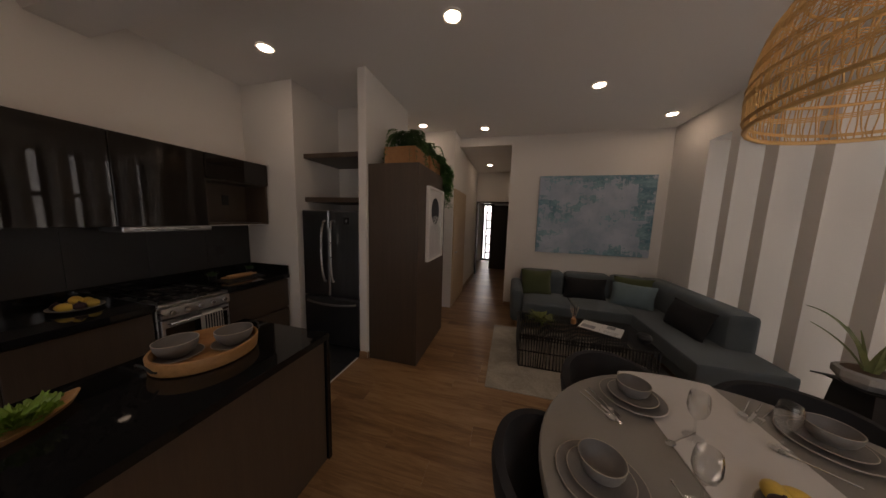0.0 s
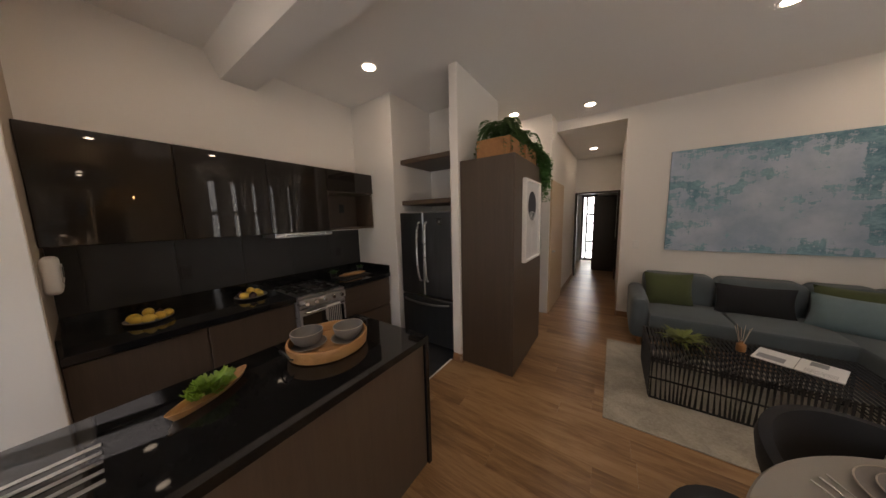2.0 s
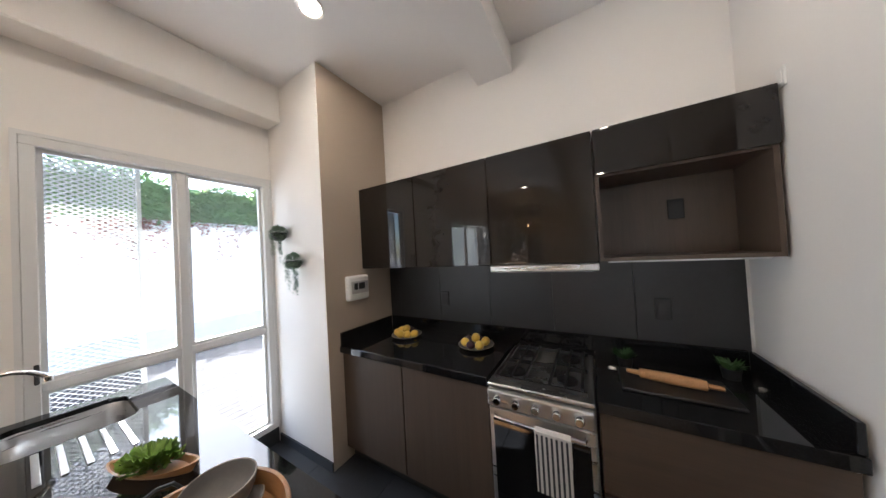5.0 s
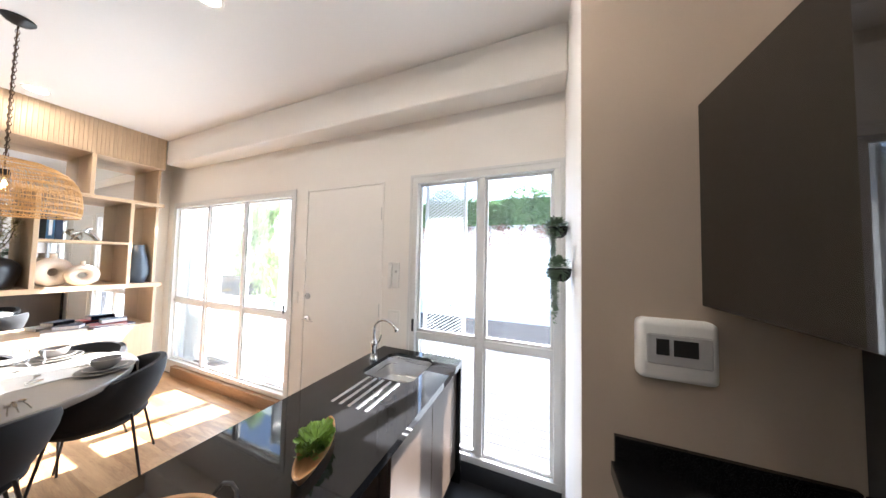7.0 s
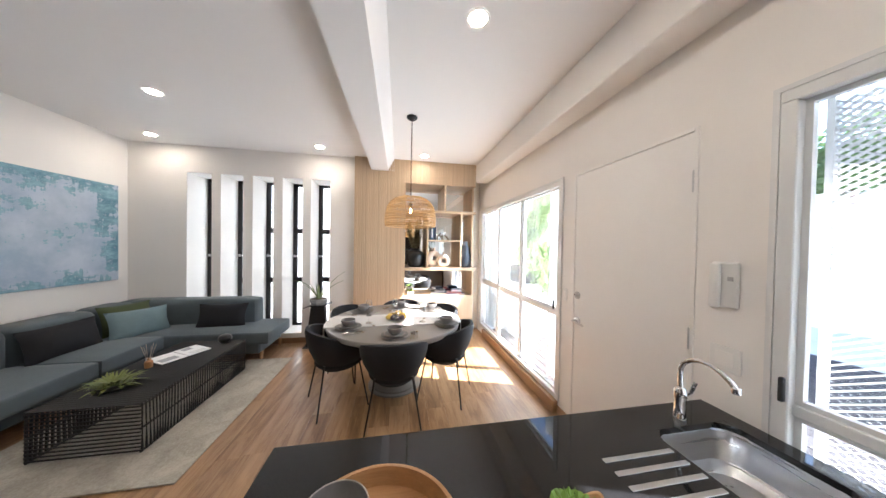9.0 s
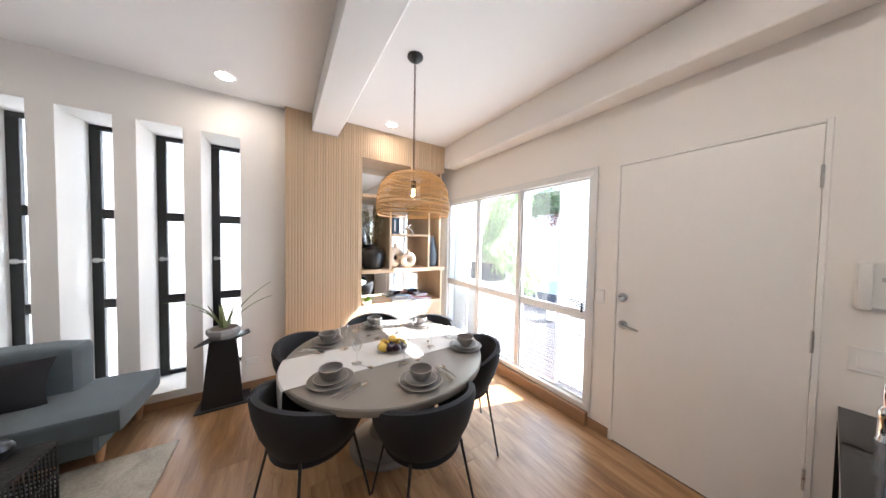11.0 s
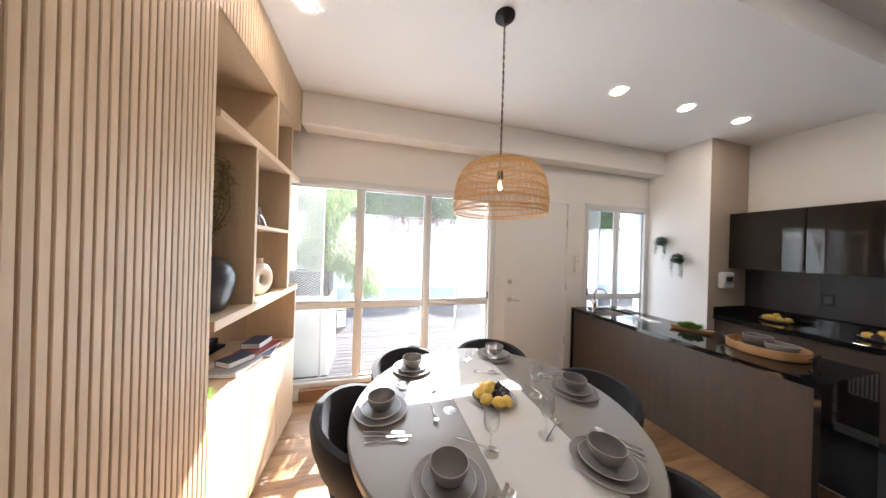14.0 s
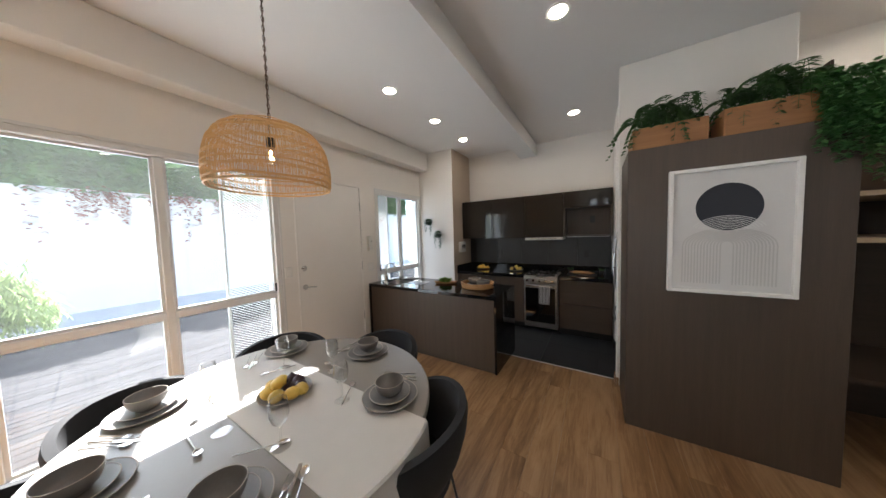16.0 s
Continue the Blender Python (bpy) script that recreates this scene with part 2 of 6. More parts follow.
def clear_glass(name, gloss=0.06, tint=(0.97, 0.99, 0.98), power=4.0, most=0.7, glare_veil=0.0):
    """Thin clear glass with a mirror sheen, and an added scattering film that imitates glare haze."""
    m = bpy.data.materials.new(name)
    m.use_nodes = True
    nt = m.node_tree
    out = nt.nodes["Material Output"]
    nt.nodes.remove(nt.nodes["Principled BSDF"])
    tr = node(nt, "ShaderNodeBsdfTransparent", Color=(*tint, 1))
    gl = node(nt, "ShaderNodeBsdfGlossy", Roughness=0.0)
    lw = node(nt, "ShaderNodeLayerWeight", Blend=0.5)
    pw = nt.nodes.new("ShaderNodeMath")
    pw.operation = "POWER"
    pw.inputs[1].default_value = power
    nt.links.new(lw.outputs["Facing"], pw.inputs[0])
    fr = node(nt, "ShaderNodeMapRange", To_Min=gloss * 0.6, To_Max=most)
    nt.links.new(pw.outputs[0], fr.inputs["Value"])
    mx = nt.nodes.new("ShaderNodeMixShader")
    nt.links.new(fr.outputs[0], mx.inputs[0])
    nt.links.new(tr.outputs[0], mx.inputs[1])
    nt.links.new(gl.outputs[0], mx.inputs[2])
    last = mx.outputs[0]
    # Pale translucent film mixed in as veiling glare over the view outside.
    if glare_veil:
        film_ = node(nt, "ShaderNodeBsdfTranslucent", Color=(0.85, 0.85, 0.83, 1))
        veil_noise = node(nt, "ShaderNodeTexNoise", Scale=1.3, Detail=4.0)
        amount = node(nt, "ShaderNodeMapRange", From_Min=0.3, From_Max=0.7, To_Min=glare_veil * 0.6, To_Max=glare_veil * 1.4)
        nt.links.new(veil_noise.outputs["Fac"], amount.inputs["Value"])
        # Blends the glare haze into the clear glass.
        dusty = nt.nodes.new("ShaderNodeMixShader")
        nt.links.new(amount.outputs[0], dusty.inputs[0])
        nt.links.new(last, dusty.inputs[1])
        nt.links.new(film_.outputs[0], dusty.inputs[2])
        last = dusty.outputs[0]
    nt.links.new(last, out.inputs["Surface"])
    return m


M_WALL = material("white_wall_paint", (0.80, 0.77, 0.73), 0.75, var=0.02, scale=1.5, fine=140, bump=0.05, bdist=0.002)
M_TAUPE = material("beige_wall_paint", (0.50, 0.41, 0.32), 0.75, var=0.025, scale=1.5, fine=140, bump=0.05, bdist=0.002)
M_CEIL = material("white_ceiling_paint", (0.82, 0.80, 0.78), 0.8, var=0.015, scale=1.0, fine=120, bump=0.04, bdist=0.002)
M_TRIM = material("white_lacquer", (0.80, 0.78, 0.75), 0.4, var=0.02, scale=3, fine=60, bump=0.02)
M_ALU = material("white_coated_aluminium", (0.68, 0.68, 0.67), 0.35, var=0.03, scale=4, fine=90, bump=0.02)
M_FLOOR = plank_floor("oak_vinyl_plank", ((0.160, 0.079, 0.033), (0.268, 0.144, 0.062), (0.362, 0.210, 0.099), (0.455, 0.282, 0.144)), 0.3)
M_BASE = wood("oak_baseboard", (0.34, 0.20, 0.11), (0.24, 0.135, 0.07), 0.4, "x")
M_TILE = material("dark_slate_tile", (0.027, 0.029, 0.033), 0.38, var=0.25, scale=3, fine=40, bump=0.08, vary=0.15)
M_SPLASH = material("charcoal_wall_tile", (0.025, 0.0245, 0.0255), 0.38, var=0.2, scale=4, fine=60, bump=0.06, vary=0.12)
M_BROWN = wood("brown_laminate", (0.090, 0.062, 0.043), (0.062, 0.042, 0.029), 0.45, "z", 0.8, bump=0.05)
M_BROWNY = wood("brown_laminate_level_grain", (0.084, 0.057, 0.039), (0.058, 0.038, 0.026), 0.45, "y", 0.8, bump=0.05)
M_GLOSS = material("dark_brown_gloss_glass", (0.016, 0.013, 0.011), 0.02, var=0.05, scale=1.0, fine=20, bump=0.0, spec=0.45, rvar=0.0)
M_GRANITE = material("black_granite", (0.004, 0.004, 0.0045), 0.035, var=0.8, scale=420, fine=900, bump=0.0, color2=(0.078, 0.080, 0.084), rvar=0.2, ends=(0.5, 0.8), spec=0.45)
M_OAK = wood("light_oak_veneer", (0.60, 0.455, 0.30), (0.51, 0.37, 0.235), 0.5, "z", 1.2, vary=0.07, bump=0.05)
M_OAKY = wood("light_oak_veneer_level_grain", (0.60, 0.455, 0.30), (0.51, 0.37, 0.235), 0.5, "y", 1.2, bump=0.05)
M_MIRROR = material("mirror", (0.88, 0.9, 0.9), 0.0, 1.0, var=0.0, bump=0.0, rvar=0.0)
M_STEEL = material("brushed_steel", (0.55, 0.55, 0.55), 0.28, 1.0, var=0.08, scale=3, fine=50, bump=0.03, stretch=(1, 1, 12))
M_DSTEEL = material("dark_stainless_steel", (0.22, 0.225, 0.24), 0.3, 1.0, var=0.1, scale=2, fine=60, bump=0.02, stretch=(14, 14, 1))
M_CHROME = material("chrome", (0.8, 0.8, 0.8), 0.06, 1.0, var=0.02, bump=0.0)
M_BLACK = material("black_powder_coat", (0.012, 0.012, 0.013), 0.45, var=0.2, scale=8, fine=120, bump=0.05)
M_BLKGLASS = material("black_oven_glass", (0.004, 0.004, 0.004), 0.04, var=0.1, bump=0.0, spec=0.7)
M_RUBBER = material("matt_black_plastic", (0.02, 0.02, 0.02), 0.6, var=0.1, bump=0.03)
M_CHAIR = material("charcoal_velvet", (0.010, 0.010, 0.012), 0.85, var=0.3, scale=5, fine=260, bump=0.2, sheen=0.03)
M_SOFA = material("grey_blue_weave", (0.085, 0.106, 0.115), 0.9, var=0.18, scale=4, fine=330, bump=0.35, sheen=0.15)
M_RUG = material("pale_worn_rug", (0.30, 0.275, 0.225), 0.95, var=0.22, scale=4.0, fine=70, bump=0.5, color2=(0.50, 0.465, 0.39), ends=(0.36, 0.6), twist=0.8)
M_TABLE = material("grey_beige_lacquer", (0.25, 0.23, 0.205), 0.35, var=0.05, scale=4, fine=80, bump=0.02)
M_RUNNER = material("off_white_linen", (0.62, 0.60, 0.57), 0.9, var=0.05, scale=6, fine=380, bump=0.25)
M_STONE = material("grey_stoneware", (0.175, 0.163, 0.153), 0.45, var=0.14, scale=9, fine=120, bump=0.06)
M_RIM = material("sandy_glaze_rim", (0.42, 0.37, 0.31), 0.5, var=0.15, scale=20, fine=150, bump=0.06)
M_CUTLERY = material("polished_cutlery_steel", (0.60, 0.59, 0.57), 0.18, 1.0, var=0.03, bump=0.0)
M_RATTAN = wood("natural_rattan", (0.74, 0.48, 0.21), (0.58, 0.35, 0.13), 0.55, "z", 3)
M_LEMON = material("lemon_peel", (0.74, 0.50, 0.09), 0.45, var=0.15, scale=14, fine=160, bump=0.2, vary=0.15)
M_FIG = material("purple_fig_skin", (0.035, 0.012, 0.022), 0.4, var=0.4, scale=14, fine=90, bump=0.1, vary=0.2)
M_ACACIA = wood("acacia_wood", (0.50, 0.27, 0.11), (0.33, 0.16, 0.06), 0.45, "y", 1.6)
M_LETTUCE = material("lettuce_leaf", (0.17, 0.29, 0.035), 0.5, var=0.35, scale=20, fine=90, bump=0.2)
M_OLIVE = material("olive_spiky_leaf", (0.17, 0.20, 0.045), 0.55, var=0.45, scale=20, fine=90, bump=0.2)
M_FERN = material("dark_fern_leaf", (0.065, 0.14, 0.045), 0.5, var=0.45, scale=12, fine=80, bump=0.15, through_light=0.35)
M_IVY = material("trailing_ivy_leaf", (0.095, 0.235, 0.07), 0.5, var=0.45, scale=12, fine=80, bump=0.15, through_light=0.35)
M_SUCC = material("grey_green_succulent", (0.15, 0.22, 0.14), 0.55, var=0.35, scale=30, fine=90, bump=0.15)
M_ALOE = material("pale_aloe_leaf", (0.20, 0.24, 0.105), 0.45, var=0.35, scale=9, fine=70, bump=0.1, stretch=(1, 1, 0.3))
M_BAMBOO = material("sunlit_bamboo_leaf", (0.30, 0.40, 0.17), 0.5, var=0.4, scale=2, fine=60, bump=0.1, through_light=0.5)
M_HEDGE = material("hedge_leaf", (0.19, 0.30, 0.12), 0.6, var=0.5, scale=2, fine=40, bump=0.1, through_light=0.4)
M_CREEP = material("dry_creeper_leaf", (0.40, 0.17, 0.13), 0.7, var=0.5, scale=5, fine=40, bump=0.1, through_light=0.35)
M_TERRA = wood("orange_brown_wood_box", (0.42, 0.20, 0.075), (0.30, 0.135, 0.05), 0.55, "y", 1.0)
M_DECK = wood("weathered_deck_board", (0.066, 0.062, 0.067), (0.042, 0.039, 0.043), 0.9, "x", 1.0, vary=0.18)
M_DECK.node_tree.nodes["Principled BSDF"].inputs["Specular IOR Level"].default_value = 0.08
M_GWALL = material("white_garden_render", (0.80, 0.79, 0.775), 0.85, var=0.04, scale=1.2, fine=60, bump=0.15)
M_MESH = material("white_expanded_metal", (0.60, 0.60, 0.595), 0.5, var=0.04, bump=0.0)
M_PLASTIC = material("white_plastic", (0.76, 0.75, 0.72), 0.4, var=0.02, bump=0.01)
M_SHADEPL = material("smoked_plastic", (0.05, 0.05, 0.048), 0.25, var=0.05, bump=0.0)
M_SILVER = material("hammered_silver", (0.6, 0.58, 0.55), 0.25, 1.0, var=0.1, scale=20, fine=60, bump=0.2)
M_DVASE = material("black_ceramic", (0.014, 0.014, 0.015), 0.3, var=0.3, scale=8, fine=60, bump=0.05)
M_BVASE = material("blue_grey_ceramic", (0.05, 0.065, 0.085), 0.3, var=0.25, scale=6, fine=60, bump=0.05)
M_BEIGE = material("sandy_ceramic", (0.60, 0.50, 0.40), 0.7, var=0.1, scale=10, fine=120, bump=0.15)
M_DRY = material("dry_yellow_branch_leaf", (0.22, 0.19, 0.06), 0.7, var=0.4, scale=10, fine=60, bump=0.1)
M_TWIG = material("brown_twig", (0.10, 0.06, 0.035), 0.8, var=0.3, scale=10, fine=60, bump=0.2)
M_GREENP = material("olive_velvet", (0.062, 0.078, 0.028), 0.9, var=0.2, scale=6, fine=240, bump=0.25, sheen=0.2)
M_BLUEP = material("dusty_blue_weave", (0.15, 0.215, 0.235), 0.9, var=0.15, scale=6, fine=240, bump=0.25, sheen=0.15)
M_DARKP = material("charcoal_weave", (0.010, 0.010, 0.012), 0.9, var=0.2, scale=6, fine=240, bump=0.25, sheen=0.02)
M_DARKWOOD = wood("dark_stained_wood", (0.03, 0.018, 0.012), (0.016, 0.009, 0.006), 0.35, "z")
M_LEGW = wood("beech_leg", (0.50, 0.27, 0.13), (0.38, 0.19, 0.085), 0.45, "z")
M_CONC = material("pale_concrete", (0.30, 0.295, 0.285), 0.8, var=0.15, scale=8, fine=90, bump=0.2)
M_PAVE = material("pale_garden_paving", (0.58, 0.57, 0.55), 0.85, var=0.12, scale=3, fine=60, bump=0.2)
M_PAPER = material("white_paper", (0.75, 0.74, 0.72), 0.7, var=0.03, bump=0.02)
M_PRINT = material("warm_grey_print_paper", (0.68, 0.66, 0.65), 0.75, var=0.03, bump=0.02)
M_PALEINK = material("soft_grey_ink", (0.57, 0.55, 0.54), 0.75, var=0.04, bump=0.01)
M_INK = material("dark_navy_ink", (0.024, 0.026, 0.036), 0.7, var=0.1, bump=0.01)
M_GREYINK = material("pale_grey_ink", (0.46, 0.45, 0.44), 0.7, var=0.06, bump=0.01)
M_REDC = material("red_cover", (0.30, 0.03, 0.025), 0.4, var=0.08, bump=0.01)
M_NAVYC = material("navy_cover", (0.02, 0.035, 0.07), 0.4, var=0.15, bump=0.01)
M_BLUEC = material("blue_cover", (0.04, 0.12, 0.22), 0.4, var=0.15, bump=0.01)
M_GREYC = material("grey_cover", (0.25, 0.25, 0.26), 0.4, var=0.2, scale=20, bump=0.01)
# The garden view is washed out by the glare haze in this glass.
M_PANE = clear_glass("window_glass", glare_veil=0.013)
M_WINE = clear_glass("wine_glass", 0.08, (0.985, 0.99, 0.99), 2.2, 0.95)
M_LAMP = glow("downlight_glow", (1.0, 0.85, 0.66), 15.0)
M_BULB = glow("filament_glow", (1.0, 0.60, 0.22), 26.0)
M_FARSKY = glow("pale_daylight_backdrop", (0.9, 0.95, 1.0), 1.0)


def painting_mat():
    """Pale blue-grey canvas with scraped patches of teal, thicker near the rim."""
    m = bpy.data.materials.new("abstract_canvas")
    m.use_nodes = True
    nt = m.node_tree
    b = nt.nodes["Principled BSDF"]
    co = nt.nodes.new("ShaderNodeTexCoord")
    n = {}
    for key, stretch, scale, detail, rough in (("tone", (1, 1, 1), 3.0, 5.0, 0.6), ("patch", (1.0, 1.0, 0.8), 2.4, 3.0, 0.5), ("scrape", (0.7, 1.0, 1.5), 7.0, 10.0, 0.72), ("drip", (9.0, 1.0, 1.2), 3.0, 6.0, 0.7)):
        mp = node(nt, "ShaderNodeMapping", Scale=stretch)
        nt.links.new(co.outputs["Object"], mp.inputs["Vector"])
        n[key] = node(nt, "ShaderNodeTexNoise", Scale=scale, Detail=detail, Roughness=rough)
        nt.links.new(mp.outputs[0], n[key].inputs["Vector"])

    def maths(op, a, c):
        k = nt.nodes.new("ShaderNodeMath")
        k.operation = op
        for j, v in enumerate((a, c)):
            if isinstance(v, (int, float)):
                k.inputs[j].default_value = v
            else:
                nt.links.new(v, k.inputs[j])
        return k.outputs[0]

    sep = nt.nodes.new("ShaderNodeSeparateXYZ")
    nt.links.new(co.outputs["Generated"], sep.inputs[0])
    off_x = maths("ABSOLUTE", maths("SUBTRACT", sep.outputs["X"], 0.5), 0.0)
    off_z = maths("ABSOLUTE", maths("SUBTRACT", sep.outputs["Z"], 0.5), 0.0)
    rim = node(nt, "ShaderNodeMapRange", From_Min=0.28, From_Max=0.5, To_Min=-0.025, To_Max=0.065)
    nt.links.new(maths("MAXIMUM", off_x, off_z), rim.inputs["Value"])
    mask = maths("ADD", maths("MULTIPLY", n["patch"].outputs["Fac"], 0.34), maths("MULTIPLY", n["scrape"].outputs["Fac"], 0.46))
    mask = maths("ADD", maths("ADD", mask, maths("MULTIPLY", n["drip"].outputs["Fac"], 0.20)), rim.outputs[0])
    pale = nt.nodes.new("ShaderNodeValToRGB")
    pale.color_ramp.elements[0].position, pale.color_ramp.elements[0].color = 0.35, (0.33, 0.42, 0.53, 1)
    pale.color_ramp.elements[1].position, pale.color_ramp.elements[1].color = 0.65, (0.49, 0.56, 0.65, 1)
    nt.links.new(n["tone"].outputs["Fac"], pale.inputs["Fac"])
    teal = nt.nodes.new("ShaderNodeValToRGB")
    teal.color_ramp.elements[0].position, teal.color_ramp.elements[0].color = 0.40, (0.045, 0.17, 0.235, 1)
    teal.color_ramp.elements[1].position, teal.color_ramp.elements[1].color = 0.62, (0.26, 0.45, 0.53, 1)
    nt.links.new(n["scrape"].outputs["Fac"], teal.inputs["Fac"])
    cut = nt.nodes.new("ShaderNodeValToRGB")
    cut.color_ramp.elements[0].position, cut.color_ramp.elements[0].color = 0.528, (0, 0, 0, 1)
    cut.color_ramp.elements[1].position, cut.color_ramp.elements[1].color = 0.548, (0.9, 0.9, 0.9, 1)
    nt.links.new(mask, cut.inputs["Fac"])
    mix = nt.nodes.new("ShaderNodeMix")
    mix.data_type = "RGBA"
    nt.links.new(cut.outputs["Color"], mix.inputs["Factor"])
    nt.links.new(pale.outputs["Color"], mix.inputs["A"])
    nt.links.new(teal.outputs["Color"], mix.inputs["B"])
    nt.links.new(mix.outputs["Result"], b.inputs["Base Color"])
    b.inputs["Roughness"].default_value = 0.75
    bp = node(nt, "ShaderNodeBump", Strength=0.25, Distance=0.003)
    nt.links.new(n["scrape"].outputs["Fac"], bp.inputs["Height"])
    nt.links.new(bp.outputs[0], b.inputs["Normal"])
    return m


M_CANVAS = painting_mat()

# ---- structure ----
H = 3.11
solo("wall_garden", boxes((0.72, 0.74, -0.1, 0, 0, H), (0.74, 1.887, -0.1, 0, 0, 0.13), (0.74, 1.887, -0.1, 0, 2.31, H), (1.887, 2.174, -0.1, 0, 0, H),
     (2.174, 3.131, -0.1, 0, 2.31, H), (3.131, 3.303, -0.1, 0, 0, H), (3.303, 5.70, -0.1, 0, 0, 0.13), (3.303, 5.70, -0.1, 0, 2.31, H), (5.70, 6.05, -0.1, 0, 0, H)),
     M_WALL, "white painted wall with a door and two glazed openings", "wall", "structure")
solo("wall_soffit", boxes((0.72, 5.462, 0.0, 0.21, 2.79, H), bev=0.008), M_WALL, "white dropped beam along the garden wall", "wall", "structure")
solo("wall_kitchen", boxes((-0.15, 0, 0.6, 3.3, 0, H)), M_WALL, "white painted kitchen wall above dark cabinets", "wall", "structure")
solo("wall_column", boxes((-0.15, 0.72, -0.2, 0.732, 0, H), bev=0.003), M_WALL, "white painted column beside the kitchen window", "wall", "structure")
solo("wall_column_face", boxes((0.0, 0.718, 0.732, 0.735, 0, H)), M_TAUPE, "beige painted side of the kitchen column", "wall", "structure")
solo("wall_kitchen_end", boxes((-0.15, 0.745, 3.165, 4.0, 0, H), bev=0.005), M_WALL, "white painted wall end beside the fridge recess", "wall", "structure")
solo("wall_partition", boxes((1.6, 1.70, 3.13, 4.2, 0, H), bev=0.008), M_WALL, "white partition between fridge and brown cabinet", "wall", "structure")
solo("wall_recess_back", boxes((0.745, 1.6, 3.95, 4.1, 0, H)), M_WALL, "white wall at the back of the fridge recess", "wall", "structure")
solo("wall_niche", boxes((1.05, 1.2, 4.1, 5.2, 0, H), (1.2, 1.6, 4.1, 4.2, 0, H)), M_WALL, "white back wall of the hall niche", "wall", "structure")
solo("wall_hall_west", boxes((1.2, 2.2, 5.07, 5.2, 0, H), (2.05, 2.2, 5.2, 8.15, 0, H)), M_WALL, "white wall along the hallway", "wall", "structure")
solo("wall_hall_east", boxes((3.137, 3.29, 5.53, 8.15, 0, H)), M_WALL, "white wall along the hallway", "wall", "structure")
solo("wall_living", boxes((3.29, 6.05, 5.53, 5.68, 0, H)), M_WALL, "white wall behind the grey sofa", "wall", "structure")
solo("wall_lintel", boxes((2.2, 3.137, 5.5, 5.65, 2.955, H)), M_WALL, "white beam over the hallway entrance", "wall", "structure")
solo("wall_hall_end", boxes((1.2, 2.22, 8.15, 8.3, 0, H), (3.12, 4.3, 8.15, 8.3, 0, H), (2.22, 3.12, 8.15, 8.3, 2.15, H)), M_WALL, "white wall round the bedroom doorway", "wall", "structure")
solo("wall_bedroom", boxes((1.05, 1.2, 8.15, 10.85, 0, H), (4.3, 4.45, 8.15, 10.85, 0, H), (1.2, 2.12, 10.7, 10.85, 0, H), (2.57, 4.3, 10.7, 10.85, 0, H), (2.12, 2.57, 10.7, 10.85, 2.25, H)),
     M_WALL, "white bedroom wall beyond the hallway", "wall", "structure")
slit_y = [(2.715, 3.015), (3.14, 3.44), (3.575, 3.875), (4.01, 4.32), (4.445, 4.775)]
bm = bm_new()
edge = 2.2
for a, b in slit_y:
    box(bm, 5.55, 6.05, edge, a, 0, H)
    box(bm, 5.55, 6.05, a, b, 0, 0.16)
    box(bm, 5.55, 6.05, a, b, 2.70, H)
    edge = b
box(bm, 5.55, 6.05, edge, 5.53, 0, H)
solo("wall_windows", bm, M_WALL, "thick white wall with five tall slit openings", "wall", "structure")
solo("wall_shelf_back", boxes((5.88, 6.05, 0.0, 2.2, 0, H)), M_WALL, "white wall behind the oak shelf unit", "wall", "structure")
solo("ceiling", boxes((-0.15, 6.05, -0.2, 5.65, H, H + 0.15)), M_CEIL, "white painted ceiling", "ceiling", "structure")
solo("ceiling_hall", boxes((1.05, 4.45, 5.65, 8.15, 2.97, H + 0.15), (1.05, 4.45, 8.15, 10.85, 2.97, H + 0.15)), M_CEIL, "white painted hallway ceiling", "ceiling", "structure")
bm = bm_new()
sec = [(2.045, 2.908), (1.77, 2.908), (1.67, H), (2.045, H)]
lo = [bm.verts.new((0.0, y, z)) for y, z in sec]
hi = [bm.verts.new((5.462, y, z)) for y, z in sec]
bm.faces.new(lo)
bm.faces.new(hi[::-1])
for k in range(4):
    bm.faces.new((lo[k], lo[(k + 1) % 4], hi[(k + 1) % 4], hi[k]))
solo("ceiling_beam", bm, M_CEIL, "white ceiling beam with one slanted side", "ceiling beam", "structure")
solo("baseboard", boxes((3.303, 5.46, 0.0, 0.05, 0, 0.125), (3.135, 3.303, 0.0, 0.014, 0, 0.085), (5.536, 5.55, 2.30, 5.516, 0, 0.085), (3.14, 5.55, 5.516, 5.53, 0, 0.085),
     (3.123, 3.137, 5.53, 8.12, 0, 0.085), (2.2, 2.214, 6.3, 8.12, 0, 0.085), (1.70, 1.712, 3.13, 3.15, 0, 0.085), (1.6, 1.70, 3.116, 3.13, 0, 0.085), bev=0.003), M_BASE, "oak baseboard along the white walls", "baseboard", "structure")
solo("baseboard_kitchen", boxes((0.74, 1.42, 0.0, 0.012, 0, 0.128), (0.72, 0.732, 0.012, 0.735, 0, 0.07), (0.66, 0.745, 3.151, 3.165, 0, 0.09), (0.745, 0.757, 3.165, 3.255, 0, 0.09)), M_TILE, "dark tile skirting round the kitchen", "baseboard", "structure")


